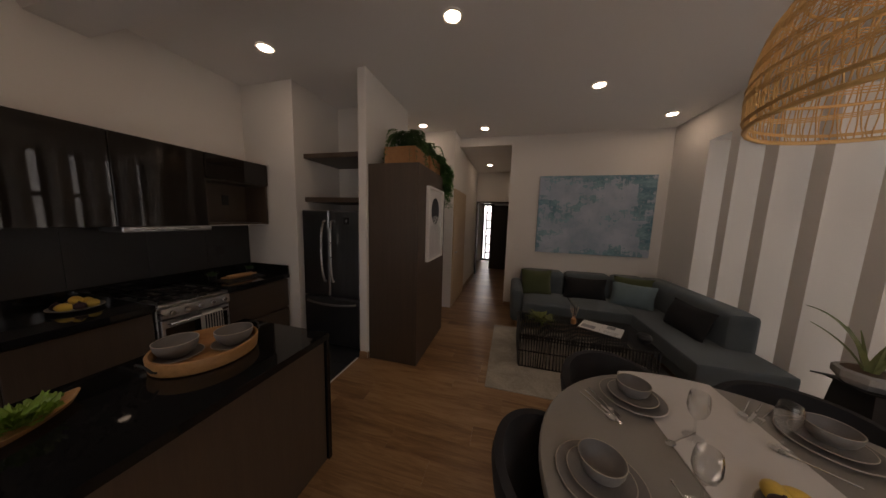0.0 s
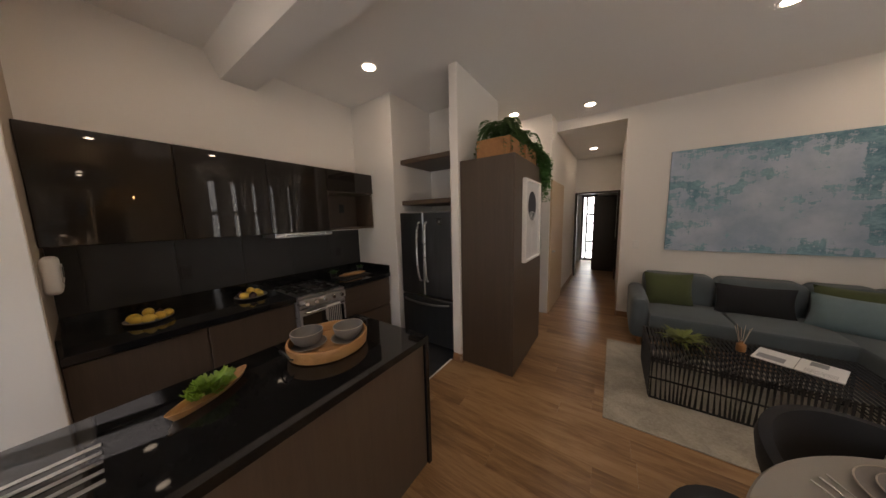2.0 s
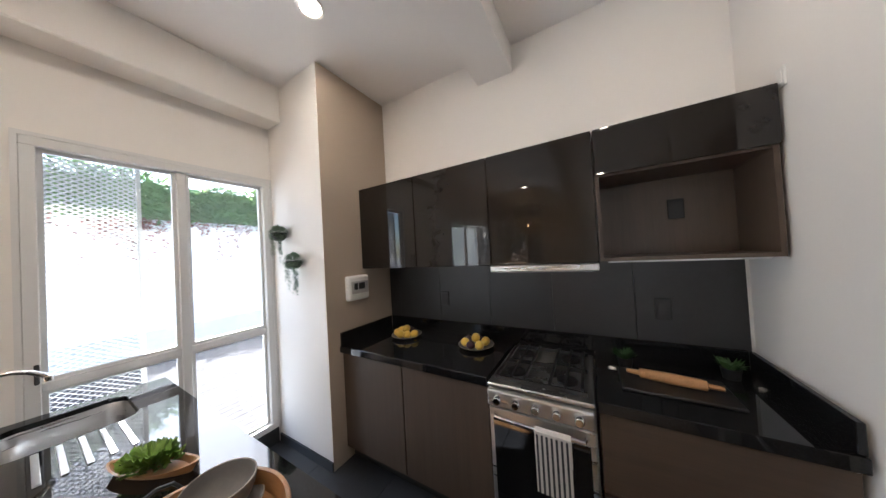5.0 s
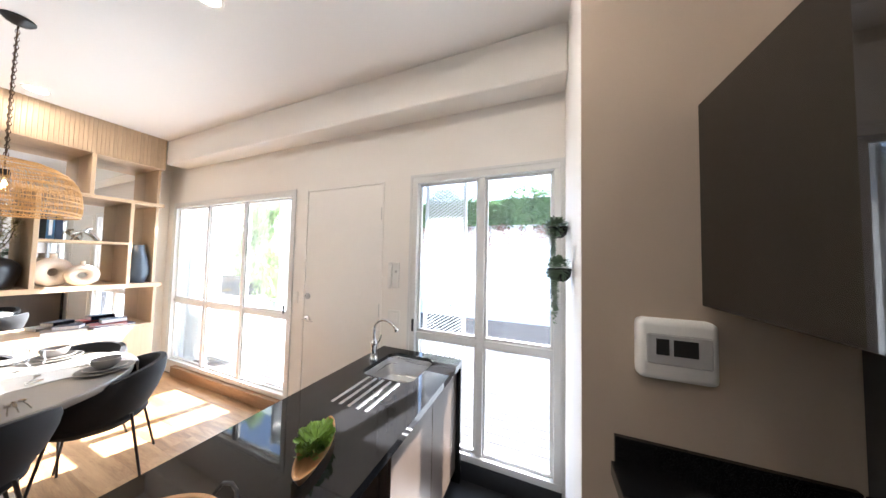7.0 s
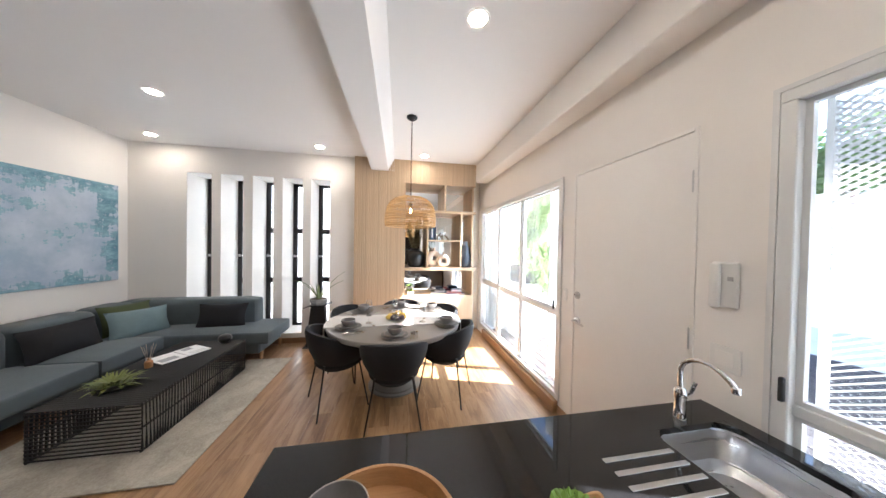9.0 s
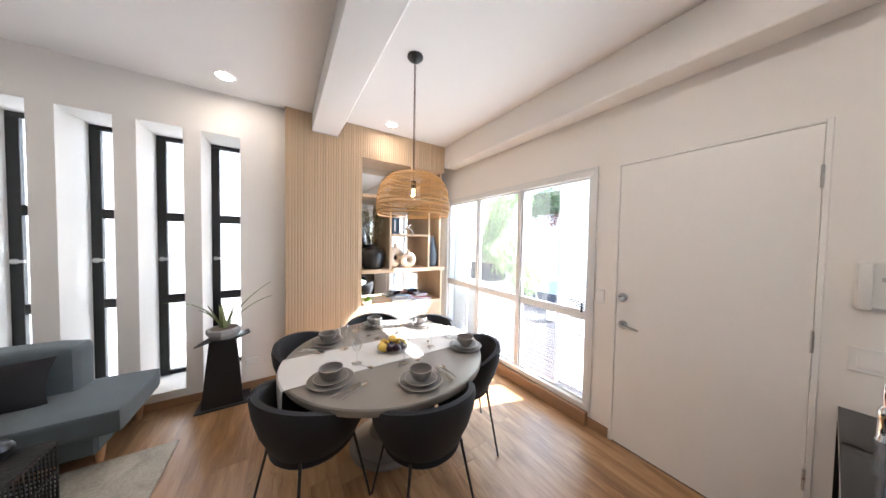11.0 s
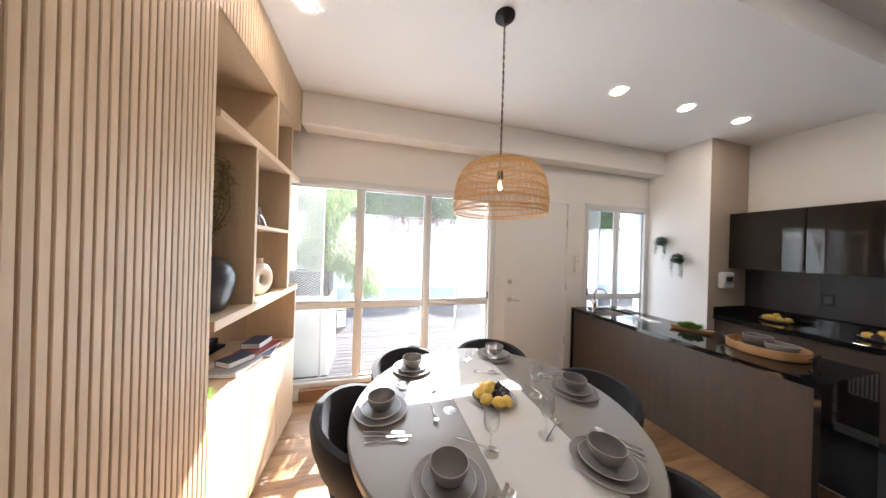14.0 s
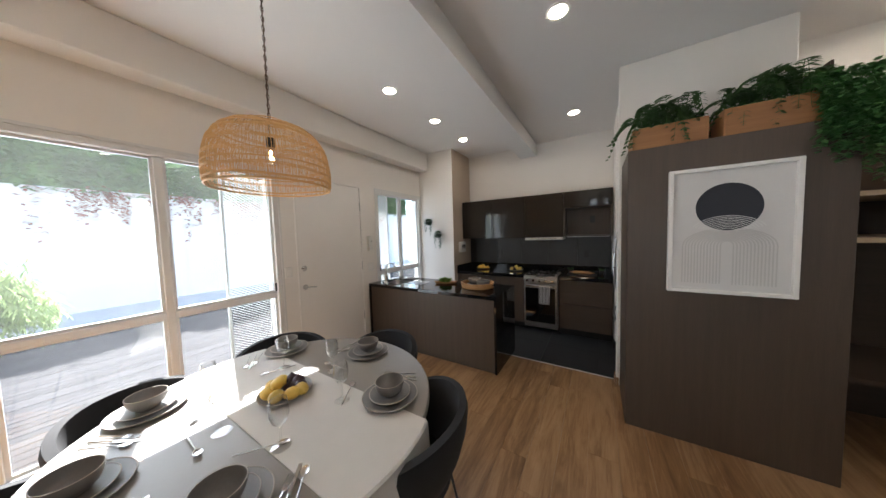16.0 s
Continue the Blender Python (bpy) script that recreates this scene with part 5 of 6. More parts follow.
part("chain", bm, M_TWIG, pd, "dark brown chain", True)
bm = bm_new()
tube(bm, [(0.004, 0, H - 0.05), (0, 0.004, 2.7), (0.004, 0, 2.14)], 0.003, 6)
part("flex", bm, M_TWIG, pd)
prof = [(0.03, 2.204), (0.11, 2.194), (0.178, 2.170), (0.230, 2.132), (0.265, 2.077), (0.283, 2.009), (0.290, 1.937), (0.289, 1.886), (0.281, 1.856)]


def dome(t):
    f = t * (len(prof) - 1)
    k = min(int(f), len(prof) - 2)
    f -= k
    return prof[k][0] * (1 - f) + prof[k + 1][0] * f, prof[k][1] * (1 - f) + prof[k + 1][1] * f


nv = 176
for k in range(nv):
    bm = bm_new()
    a = 2 * math.pi * k / nv
    start = 0.0 if k % 4 == 0 else (0.2 if k % 2 == 0 else 0.4)
    pts = []
    for i in range(13):
        t = start + (1 - start) * i / 12
        r, z = dome(t)
        wv = 0.012 * math.sin(5 * t * 3 + k * 1.7)
        pts.append((r * math.cos(a + wv), r * math.sin(a + wv), z))
    tube(bm, pts, 0.0015, 4)
    part("upright_cane", bm, M_RATTAN, pd)
for t in (0.16, 0.30, 0.42, 0.55, 0.66, 0.78, 0.9):
    bm = bm_new()
    for dt in (-0.012, 0.0, 0.012):
        r, z = dome(t + dt)
        tube(bm, [((r + 0.001) * math.cos(2 * math.pi * k / 44), (r + 0.001) * math.sin(2 * math.pi * k / 44), z + 0.004 * math.sin(k * 0.6 + t * 20)) for k in range(44)], 0.0018, 4, closed=True)
    part("weaving_band", bm, M_RATTAN, pd)
for t, rr in ((0.0, 0.004), (0.36, 0.0036), (0.72, 0.004), (0.99, 0.0055)):
    r, z = dome(t)
    bm = bm_new()
    tube(bm, [(r * math.cos(2 * math.pi * k / 48), r * math.sin(2 * math.pi * k / 48), z) for k in range(48)], rr, 6, closed=True)
    part("hoop", bm, M_RATTAN, pd, "", True)
bm = bm_new()
lathe(bm, [(0, 2.13), (0.018, 2.13), (0.022, 2.11), (0.02, 2.075), (0, 2.07)], 18)
part("bulb_holder", bm, M_BLACK, pd, "", True)
bm = bm_new()
lathe(bm, [(0, 2.07), (0.014, 2.065), (0.030, 2.035), (0.033, 2.015), (0.025, 1.99), (0, 1.98)], 20)
part("bulb", bm, M_WINE, pd, "clear glass filament bulb", True).visible_shadow = False
bm = bm_new()
tube(bm, [(0.004, 0, 2.06), (0.011, 0, 2.035), (0.006, 0.009, 2.01), (-0.009, 0.004, 2.015), (-0.004, -0.009, 2.04), (0, 0, 2.06)], 0.0028, 5)
part("filament", bm, M_BULB, pd, "glowing amber filament")

# ---- downlights ----
dl = None
for x, y, z in ((2.654, 1.096, H), (1.79, 1.096, H), (0.98, 1.105, H), (5.194, 1.179, H), (5.16, 2.77, H), (0.951, 2.693, H), (2.685, 2.72, H), (4.03, 3.97, H), (5.2, 4.95, H), (2.69, 5.05, H), (1.73, 4.75, H), (2.62, 7.15, 2.97)):
    if dl is None:
        dl = thing("downlight", "round recessed white ceiling downlight, lit", "downlight", (x, y, z), group="ceiling downlights")
        bm = bm_new()
        lathe(bm, [(0.058, -0.002), (0.075, -0.002), (0.078, -0.006), (0.074, -0.012), (0.058, -0.009)], 32)
        part("trim_ring", bm, M_TRIM, dl, "", True)
        bm = bm_new()
        lathe(bm, [(0, -0.0085), (0.0575, -0.0085), (0.0575, -0.004), (0, -0.004)], 28)
        part("diffuser", bm, M_LAMP, dl, "glowing warm diffuser")
    else:
        copy_thing(dl, pose(x, y, z))

# ---- dining table ----
TX, TY, TZ, TR = 4.09, 1.60, 0.765, 0.75
dt = thing("dining_table", "round grey-beige pedestal dining table", "table", (TX, TY, 0))
bm = bm_new()
lathe(bm, [(0, TZ - 0.055), (TR - 0.02, TZ - 0.055), (TR - 0.004, TZ - 0.045), (TR, TZ - 0.03), (TR, TZ - 0.008), (TR - 0.006, TZ), (0, TZ)], 96)
part("tabletop", bm, M_TABLE, dt, "", True)
bm = bm_new()
lathe(bm, [(0, 0.02), (0.26, 0.02), (0.26, 0.04), (0.15, 0.10), (0.10, 0.25), (0.09, 0.45), (0.13, 0.62), (0.24, TZ - 0.056), (0, TZ - 0.056)], 48)
part("pedestal", bm, M_TABLE, dt, "", True)
bm = bm_new()
disc_slab(bm, 0, 0, 0, 0.02, 0.30, 48, 0.004)
part("foot_plate", bm, M_TABLE, dt)
rn = thing("table_runner", "off-white linen runner laid across the table", "table runner", (4.065, TY, TZ), 0.5)
bm = bm_new()
W = 0.215
rows_ = []
flat = [-1 + 2 * i / 20 for i in range(21)]
hang = [0.0, 0.012, 0.04, 0.09, 0.15, 0.21, 0.27]


def runner_row(side, over):
    row = []
    for j in range(13):
        vv = -W + 2 * W * j / 12
        rim_u = math.sqrt(TR * TR - vv * vv)
        fall = over * (1.02 - rim_u) / 0.27
        wave = 0.016 * math.sin(j * 1.15 + side) * fall * 3
        row.append((vv * (1 + 0.05 * fall), side * (rim_u + 0.010 + min(0.008, fall) + wave), 0.0045 - max(0.0, fall - 0.004) - 0.012 * fall * math.sin(j * 0.8)))
    return row


for over in reversed(hang):
    rows_.append(runner_row(-1, over))
for f in flat:
    rows_.append([(-W + 2 * W * j / 12, f * math.sqrt(TR * TR - (-W + 2 * W * j / 12) ** 2), 0.0045) for j in range(13)])
for over in hang:
    rows_.append(runner_row(1, over))
sheet(bm, rows_, (0, 0, -0.0035))
part("cloth", bm, M_RUNNER, rn, "", True)
for end_rows in (rows_[:2], rows_[-2:]):
    bm = bm_new()
    sheet(bm, [[(x * 1.002, y + (0.0022 if y > 0 else -0.0022), z) for x, y, z in row] for row in end_rows], (0, 0, -0.002))
    part("hem", bm, M_RUNNER, rn, "folded stitched hem", True)


def plate_prof(r, h):
    return [(0, 0), (r * 0.62, 0), (r * 0.72, 0.003), (r, h), (r + 0.001, h + 0.002), (r - 0.004, h + 0.003), (r * 0.72, 0.007), (0, 0.006)]


PLACE = {}


def place_setting(at, rz):
    """Dinner plate, side plate and bowl, stacked."""
    if not PLACE:
        p = thing("dinner_plate", "grey stoneware dinner plate with sandy rim", "plate", at, rz, "dinner plates")
        bm = bm_new()
        lathe(bm, plate_prof(0.135, 0.016), 44)
        part("dish", bm, M_STONE, p, "", True)
        bm = bm_new()
        tube(bm, [(0.1345 * math.cos(2 * math.pi * k / 44), 0.1345 * math.sin(2 * math.pi * k / 44), 0.0185) for k in range(44)], 0.0022, 5, closed=True)
        part("rim", bm, M_RIM, p, "sandy glazed rim", True)
        s = thing("side_plate", "grey stoneware side plate with sandy rim", "plate", (at[0], at[1], at[2] + 0.014), rz, "side plates")
        bm = bm_new()
        lathe(bm, plate_prof(0.10, 0.014), 40)
        part("dish", bm, M_STONE, s, "", True)
        bm = bm_new()
        tube(bm, [(0.0995 * math.cos(2 * math.pi * k / 40), 0.0995 * math.sin(2 * math.pi * k / 40), 0.0165) for k in range(40)], 0.002, 5, closed=True)
        part("rim", bm, M_RIM, s, "sandy glazed rim", True)
        b = thing("bowl", "grey stoneware bowl with sandy rim", "bowl", (at[0], at[1], at[2] + 0.0205), rz, "bowls")
        bm = bm_new()
        lathe(bm, [(0, 0), (0.036, 0), (0.037, 0.004), (0.058, 0.022), (0.068, 0.045), (0.071, 0.066), (0.0705, 0.068), (0.0675, 0.067), (0.064, 0.045), (0.054, 0.024), (0.03, 0.010), (0, 0.009)], 40)
        part("vessel", bm, M_STONE, b, "", True)
        bm = bm_new()
        tube(bm, [(0.0695 * math.cos(2 * math.pi * k / 40), 0.0695 * math.sin(2 * math.pi * k / 40), 0.0675) for k in range(40)], 0.0017, 5, closed=True)
        part("rim", bm, M_RIM, b, "sandy glazed rim", True)
        PLACE.update(p=p, s=s, b=b)
    else:
        copy_thing(PLACE["p"], pose(*at, 0, 0, rz))
        copy_thing(PLACE["s"], pose(at[0], at[1], at[2] + 0.014, 0, 0, rz))
        copy_thing(PLACE["b"], pose(at[0], at[1], at[2] + 0.0205, 0, 0, rz))


def cutlery_mesh(kind):
    bm = bm_new()
    if kind == "spoon":
        tube(bm, [(-0.10, 0, 0.004), (-0.02, 0, 0.0055), (0.045, 0, 0.004)], 0.0030, 6, r_end=0.0019)
        lathe(bm, [(0, 0.002), (0.012, 0.0035), (0.015, 0.007), (0.012, 0.0058), (0, 0.004)], 16, (0.065, 0, 0), sx=1.5)
    elif kind == "fork":
        tube(bm, [(-0.10, 0, 0.004), (-0.02, 0, 0.0055), (0.035, 0, 0.004)], 0.0030, 6, r_end=0.0020)
        box(bm, 0.033, 0.055, -0.011, 0.011, 0.003, 0.0055)
        for k in range(4):
            box(bm, 0.055, 0.095, -0.0100 + k * 0.0060, -0.0080 + k * 0.0060, 0.003, 0.0055)
    else:
        tube(bm, [(-0.10, 0, 0.004), (0.0, 0, 0.0045)], 0.0034, 6)
        box(bm, 0.0, 0.115, -0.0075, 0.006, 0.001, 0.0032, 0.0008)
    return bm


CUT = {}


def cutlery(kind, x, y, z, rz):
    if kind not in CUT:
        c = thing(kind, "polished steel %s lying on the table" % kind, "cutlery", (x, y, z), rz, kind + "s on the table")
        part("metal", cutlery_mesh(kind), M_CUTLERY, c, "", True)
        CUT[kind] = c
    else:
        copy_thing(CUT[kind], pose(x, y, z, 0, 0, rz))


GL = []


def wine_glass(x, y, z):
    if GL:
        copy_thing(GL[0], pose(x, y, z))
        return
    g = thing("wine_glass", "clear stemmed wine glass", "glass", (x, y, z), group="wine glasses")
    bm = bm_new()
    lathe(bm, [(0, 0.003), (0.034, 0.001), (0.035, 0.003), (0.008, 0.007), (0.0042, 0.02), (0.004, 0.08), (0.010, 0.088), (0.026, 0.105), (0.035, 0.135), (0.034, 0.17), (0.029, 0.195), (0.0285, 0.195), (0.033, 0.17), (0.034, 0.135), (0.025, 0.107), (0, 0.092)], 32)
    part("glass", bm, M_WINE, g, "", True)
    GL.append(g)


SEATS = [-6, 48, 120, 180, 242, 308]
PLATES = [(4.685, 1.54), (4.455, 2.01), (3.81, 2.08), (3.525, 1.60), (3.79, 1.045), (4.463, 1.12)]
GLASSES = [(4.33, 1.61), (4.243, 1.92), (3.948, 1.89), (3.796, 1.596), (3.93, 1.294), (4.28, 1.29)]
for k, ang in enumerate(SEATS):
    a = radians(ang)
    c, s = math.cos(a), math.sin(a)
    px_, py_ = PLATES[k]
    place_setting((px_, py_, TZ + (0.005 if abs(px_ - 4.065) < 0.34 else 0.0005)), ang)
    on = TZ + 0.0005
    tx, ty = -s, c
    for kind, off, rad, turn in (("knife", 0.185, 0.56, 176), ("spoon", 0.215, 0.55, 180), ("fork", 0.16, 0.57, 172)):
        x, y = TX + rad * c + tx * off, TY + rad * s + ty * off
        on_run = abs(x - TX) < 0.26
        cutlery(kind, x, y, TZ + (0.0062 if on_run else 0.001), ang + turn)
    wine_glass(*GLASSES[k], TZ + (0.0058 if abs(GLASSES[k][0] - 4.065) < 0.25 else 0.0005))
    cutlery("spoon", TX + 0.33 * math.cos(a + 0.12), TY + 0.33 * math.sin(a + 0.12), TZ + 0.0062, ang + 95)

FRUIT = {}


def fruit(kind, x, y, z, rz):
    if kind not in FRUIT:
        f = thing(kind, {"lemon": "whole yellow lemon on a plate", "fig": "ripe dark purple fig on a plate"}[kind], "fruit", (x, y, z), rz, kind + "s")
        bm = bm_new()
        if kind == "lemon":
            lathe(bm, [(0, -0.044), (0.006, -0.041)] + [(0.030 * math.sin(math.pi * k / 14) ** 0.9, -0.038 * math.cos(math.pi * k / 14)) for k in range(2, 13)] + [(0.007, 0.040), (0.004, 0.044), (0, 0.045)], 18)
            bmesh.ops.transform(bm, matrix=pose(0, 0, 0.030, 0, 90, 0), verts=bm.verts[:])
        else:
            lathe(bm, [(0, 0)] + [(0.031 * math.sin(math.pi * k / 14), 0.027 - 0.027 * math.cos(math.pi * k / 14)) for k in range(1, 13)] + [(0.006, 0.058), (0.004, 0.064), (0, 0.065)], 18)
        part("fruit_body", bm, M_LEMON if kind == "lemon" else M_FIG, f, "", True)
        FRUIT[kind] = f
    else:
        copy_thing(FRUIT[kind], pose(x, y, z, 0, 0, rz))


def fruit_plate(x, y, z, items, r=0.125):
    p = thing("fruit_plate", "grey stoneware plate of lemons and figs", "plate", (x, y, z), 0, "fruit plates")
    bm = bm_new()
    lathe(bm, plate_prof(r, 0.02), 40)
    part("dish", bm, M_STONE, p, "", True)
    bm = bm_new()
    tube(bm, [((r - 0.001) * math.cos(2 * math.pi * k / 40), (r - 0.001) * math.sin(2 * math.pi * k / 40), 0.0225) for k in range(40)], 0.002, 5, closed=True)
    part("rim", bm, M_RIM, p, "sandy glazed rim", True)
    for kind, dx, dy, dz, rz in items:
        fruit(kind, x + dx, y + dy, z + 0.007 + dz, rz)


fruit_plate(4.06, 1.58, TZ + 0.0055, [("lemon", 0.065, 0.045, 0, 20), ("lemon", 0.075, -0.02, 0, 100), ("lemon", 0.035, -0.07, 0, 60), ("lemon", -0.015, -0.078, 0, 10), ("lemon", 0.01, 0.085, 0, 160), ("lemon", 0.03, -0.012, 0.03, 40),
             ("fig", -0.05, 0.05, 0, 0), ("fig", -0.07, -0.005, 0, 0), ("fig", -0.06, -0.055, 0, 0), ("lemon", -0.035, 0.09, 0.0, 80), ("fig", -0.015, 0.02, 0, 0)])
fruit_plate(0.24, 1.10, KT + 0.0005, [("lemon", 0.06, 0.05, 0, 20), ("lemon", 0.07, -0.01, 0, 70), ("lemon", 0.04, -0.065, 0, 50), ("lemon", -0.03, -0.07, 0, 120), ("fig", -0.06, 0.0, 0, 0), ("fig", -0.03, 0.06, 0, 0), ("lemon", 0.0, 0.0, 0.028, 10), ("lemon", 0.02, 0.095, 0, 0)])
fruit_plate(0.24, 1.73, KT + 0.0005, [("lemon", 0.06, 0.05, 0, 20), ("fig", 0.07, -0.01, 0, 70), ("lemon", 0.04, -0.065, 0, 50), ("fig", -0.03, -0.07, 0, 120), ("fig", -0.06, 0.0, 0, 0), ("lemon", -0.03, 0.06, 0, 0), ("lemon", 0.0, 0.0, 0.028, 10)])

# ---- dining chairs ----
ch = thing("dining_chair", "charcoal velvet tub chair on thin black legs", "chair", group="chairs round the table")
bm = bm_new()
rows_ = []
n = 36
for i in range(n + 1):
    t = -1 + 2 * i / n
    ang = math.pi + t * radians(128)
    top = 0.80 - 0.19 * min(1.0, abs(t) ** 2.2 * 1.05)
    row = []
    # outer skin up, over the rim, inner skin down
    for f, inner in ((0.0, 0), (0.25, 0), (0.5, 0), (0.75, 0), (0.93, 0), (1.0, 0), (1.0, 1), (0.9, 1), (0.6, 1), (0.3, 1)):
        z0, z1 = 0.385, top
        z = z0 + (z1 - z0) * f
        flare = 0.15 + 0.15 * (math.sin(f * math.pi / 2) ** 0.85)
        r = flare - (0.048 if inner else 0.0)
        if f == 1.0:
            r += -0.008 if not inner else 0.008
            z += 0.006
        row.append(bm.verts.new((r * math.cos(ang) * 1.0 - 0.01, r * math.sin(ang) * 1.06, z)))
    rows_.append(row)
for a, b in zip(rows_, rows_[1:]):
    for k in range(len(a) - 1):
        bm.faces.new((a[k], a[k + 1], b[k + 1], b[k]))
for row in (rows_[0], rows_[-1]):
    for k in range(4):
        bm.faces.new((row[k], row[k + 1], row[9 - k - 1], row[9 - k]))
part("shell", bm, M_CHAIR, ch, "", True)
bm = bm_new()
lathe(bm, [(0, 0.375), (0.12, 0.375), (0.165, 0.39), (0.205, 0.42), (0.225, 0.445), (0.22, 0.47), (0.19, 0.483), (0, 0.487)], 40, (0.02, 0, 0), sx=1.08, sy=1.04)
part("seat", bm, M_CHAIR, ch, "", True)
for sx, sy in ((1, 1), (1, -1), (-1, 1), (-1, -1)):
    bm = bm_new()
    tube(bm, [(0.165 * sx, 0.165 * sy, 0.475), (0.172 * sx, 0.172 * sy, 0.42), (0.24 * sx, 0.245 * sy, 0.0)], 0.0095, 8, r_end=0.007)
    part("leg", bm, M_BLACK, ch, "thin black metal leg", True)
for k, (ang, rad, twist) in enumerate(((-8, 0.63, 2), (52, 0.63, 0), (114, 0.635, 2), (180, 0.61, 0), (244, 0.62, 0), (303, 0.62, 0))):
    a = radians(ang)
    m = pose(TX + rad * math.cos(a), TY + rad * math.sin(a), 0, 0, 0, ang + 180 + twist)
    if k == 0:
        ch.matrix_basis = m
    else:
        copy_thing(ch, m)

# ---- living area ----
rg = solo("rug", boxes((3.04, 4.95, 3.04, 4.55, 0.002, 0.014), bev=0.004), M_RUG, "pale beige worn-pattern area rug", "rug")
sf = thing("sofa", "grey-blue L-shaped sofa with chaise", "sofa")
part("base", boxes((3.36, 5.50, 4.62, 5.42, 0.12, 0.27), (4.86, 5.50, 3.42, 4.62, 0.12, 0.27), bev=0.02), M_SOFA, sf)
for a, b in ((3.44, 4.14), (4.15, 4.86)):
    bm = bm_new()
    cushion(bm, a, b, 4.50, 5.22, 0.26, 0.43, 0.02)
    part("seat_cushion", bm, M_SOFA, sf, "", True)
bm = bm_new()
cushion(bm, 4.83, 5.53, 3.30, 5.20, 0.25, 0.43, 0.02)
part("chaise_cushion", bm, M_SOFA, sf, "", True)
for a, b in ((3.42, 4.12), (4.13, 4.82), (4.83, 5.30)):
    bm = bm_new()
    cushion(bm, a, b, 5.16, 5.50, 0.36, 0.79, 0.0, e=0.5)
    part("back_cushion", bm, M_SOFA, sf, "", True)
bm = bm_new()
cushion(bm, 5.26, 5.54, 3.68, 5.42, 0.36, 0.80, 0.0, e=0.5)
part("back_cushion", bm, M_SOFA, sf, "", True)
bm = bm_new()
cushion(bm, 3.26, 3.44, 4.52, 5.45, 0.10, 0.60, 0.0, e=0.8)
part("arm", bm, M_SOFA, sf, "", True)
for x, y in ((3.36, 4.60), (3.36, 5.38), (4.96, 3.45), (5.44, 3.42), (5.44, 5.36), (4.92, 4.56)):
    bm = bm_new()
    lathe(bm, [(0, 0.016), (0.018, 0.016), (0.03, 0.13), (0, 0.13)], 16, (x, y, 0))
    part("leg", bm, M_LEGW, sf, "tapered beech leg", True)


def pillow(label, mat, at, w, h, d, rx, rz):
    p = thing("cushion", label, "cushion", at)
    p.matrix_basis = pose(*at, rx, 0, rz)
    bm = bm_new()
    n = 14
    for side in (-1, 1):
        g = []
        for i in range(n + 1):
            for j in range(n + 1):
                u, v2 = -1 + 2 * i / n, -1 + 2 * j / n
                bulge = (1 - u**2) * (1 - v2**2)
                pin = 1.02 - 0.09 * (u * u * (1 - v2 * v2) + v2 * v2 * (1 - u * u))
                g.append(bm.verts.new((u * w / 2 * pin, side * d / 2 * bulge**0.5, v2 * h / 2 * pin)))
        for i in range(n):
            for j in range(n):
                k = i * (n + 1) + j
                bm.faces.new((g[k], g[k + 1], g[k + n + 2], g[k + n + 1]))
    bmesh.ops.remove_doubles(bm, verts=bm.verts[:], dist=0.0005)
    part("cover", bm, mat, p, "", True)


pillow("olive green velvet cushion on the sofa", M_GREENP, (3.66, 5.06, 0.62), 0.48, 0.42, 0.20, -16, 6)
pillow("long charcoal cushion on the sofa", M_DARKP, (4.38, 5.05, 0.585), 0.60, 0.34, 0.20, -16, -4)
pillow("olive green velvet cushion in the sofa corner", M_GREENP, (5.05, 5.08, 0.62), 0.50, 0.38, 0.19, -18, -20)
pillow("dusty blue cushion in the sofa corner", M_BLUEP, (4.96, 4.87, 0.58), 0.54, 0.36, 0.19, -22, -32)
pillow("long charcoal cushion on the chaise", M_DARKP, (5.16, 4.05, 0.585), 0.60, 0.34, 0.20, -18, -86)

# slatted coffee table
ct = thing("coffee_table", "black slatted metal coffee table", "coffee table")
CX0, CX1, CY0, CY1, CZ = 3.36, 4.68, 3.50, 4.20, 0.40
nx = 46
for k in range(nx):
    x = CX0 + 0.01 + (CX1 - CX0 - 0.02) * k / (nx - 1)
    bm = bm_new()
    t = 0.0095
    lean = 0.014 * math.sin(k * 0.55)
    tube(bm, [(x + lean, CY0, 0.018), (x, CY0, CZ - 0.01), (x, CY1, CZ - 0.01), (x - lean, CY1, 0.018)], t, 4)
    part("hoop_bar", bm, M_BLACK, ct)
for y in (CY0 + 0.004, CY1 - 0.004):
    for z in (0.021, 0.20, CZ - 0.024):
        part("rail", boxes((CX0, CX1, y - 0.005, y + 0.005, z - 0.006, z + 0.006)), M_BLACK, ct)
for k in range(13):
    z = 0.035 + 0.34 * k / 12
    for x in (CX0 - 0.002, CX1 + 0.002):
        part("end_bar", boxes((x - 0.004, x + 0.004, CY0, CY1, z - 0.004, z + 0.004)), M_BLACK, ct)
mg = thing("magazine", "open magazine with pictures on the coffee table", "magazine", (4.28, 3.92, CZ - 0.002), -28)
part("page", boxes((-0.21, -0.002, -0.14, 0.14, 0, 0.008), bev=0.002), M_PAPER, mg)
part("page", boxes((0.002, 0.21, -0.14, 0.14, 0, 0.011), bev=0.002), M_PAPER, mg)
part("printed_picture", boxes((-0.19, -0.05, -0.10, 0.0, 0.008, 0.0088)), M_GREYC, mg, "printed picture")
part("printed_picture", boxes((0.05, 0.13, 0.03, 0.12, 0.011, 0.0118)), M_GREYC, mg, "printed picture")
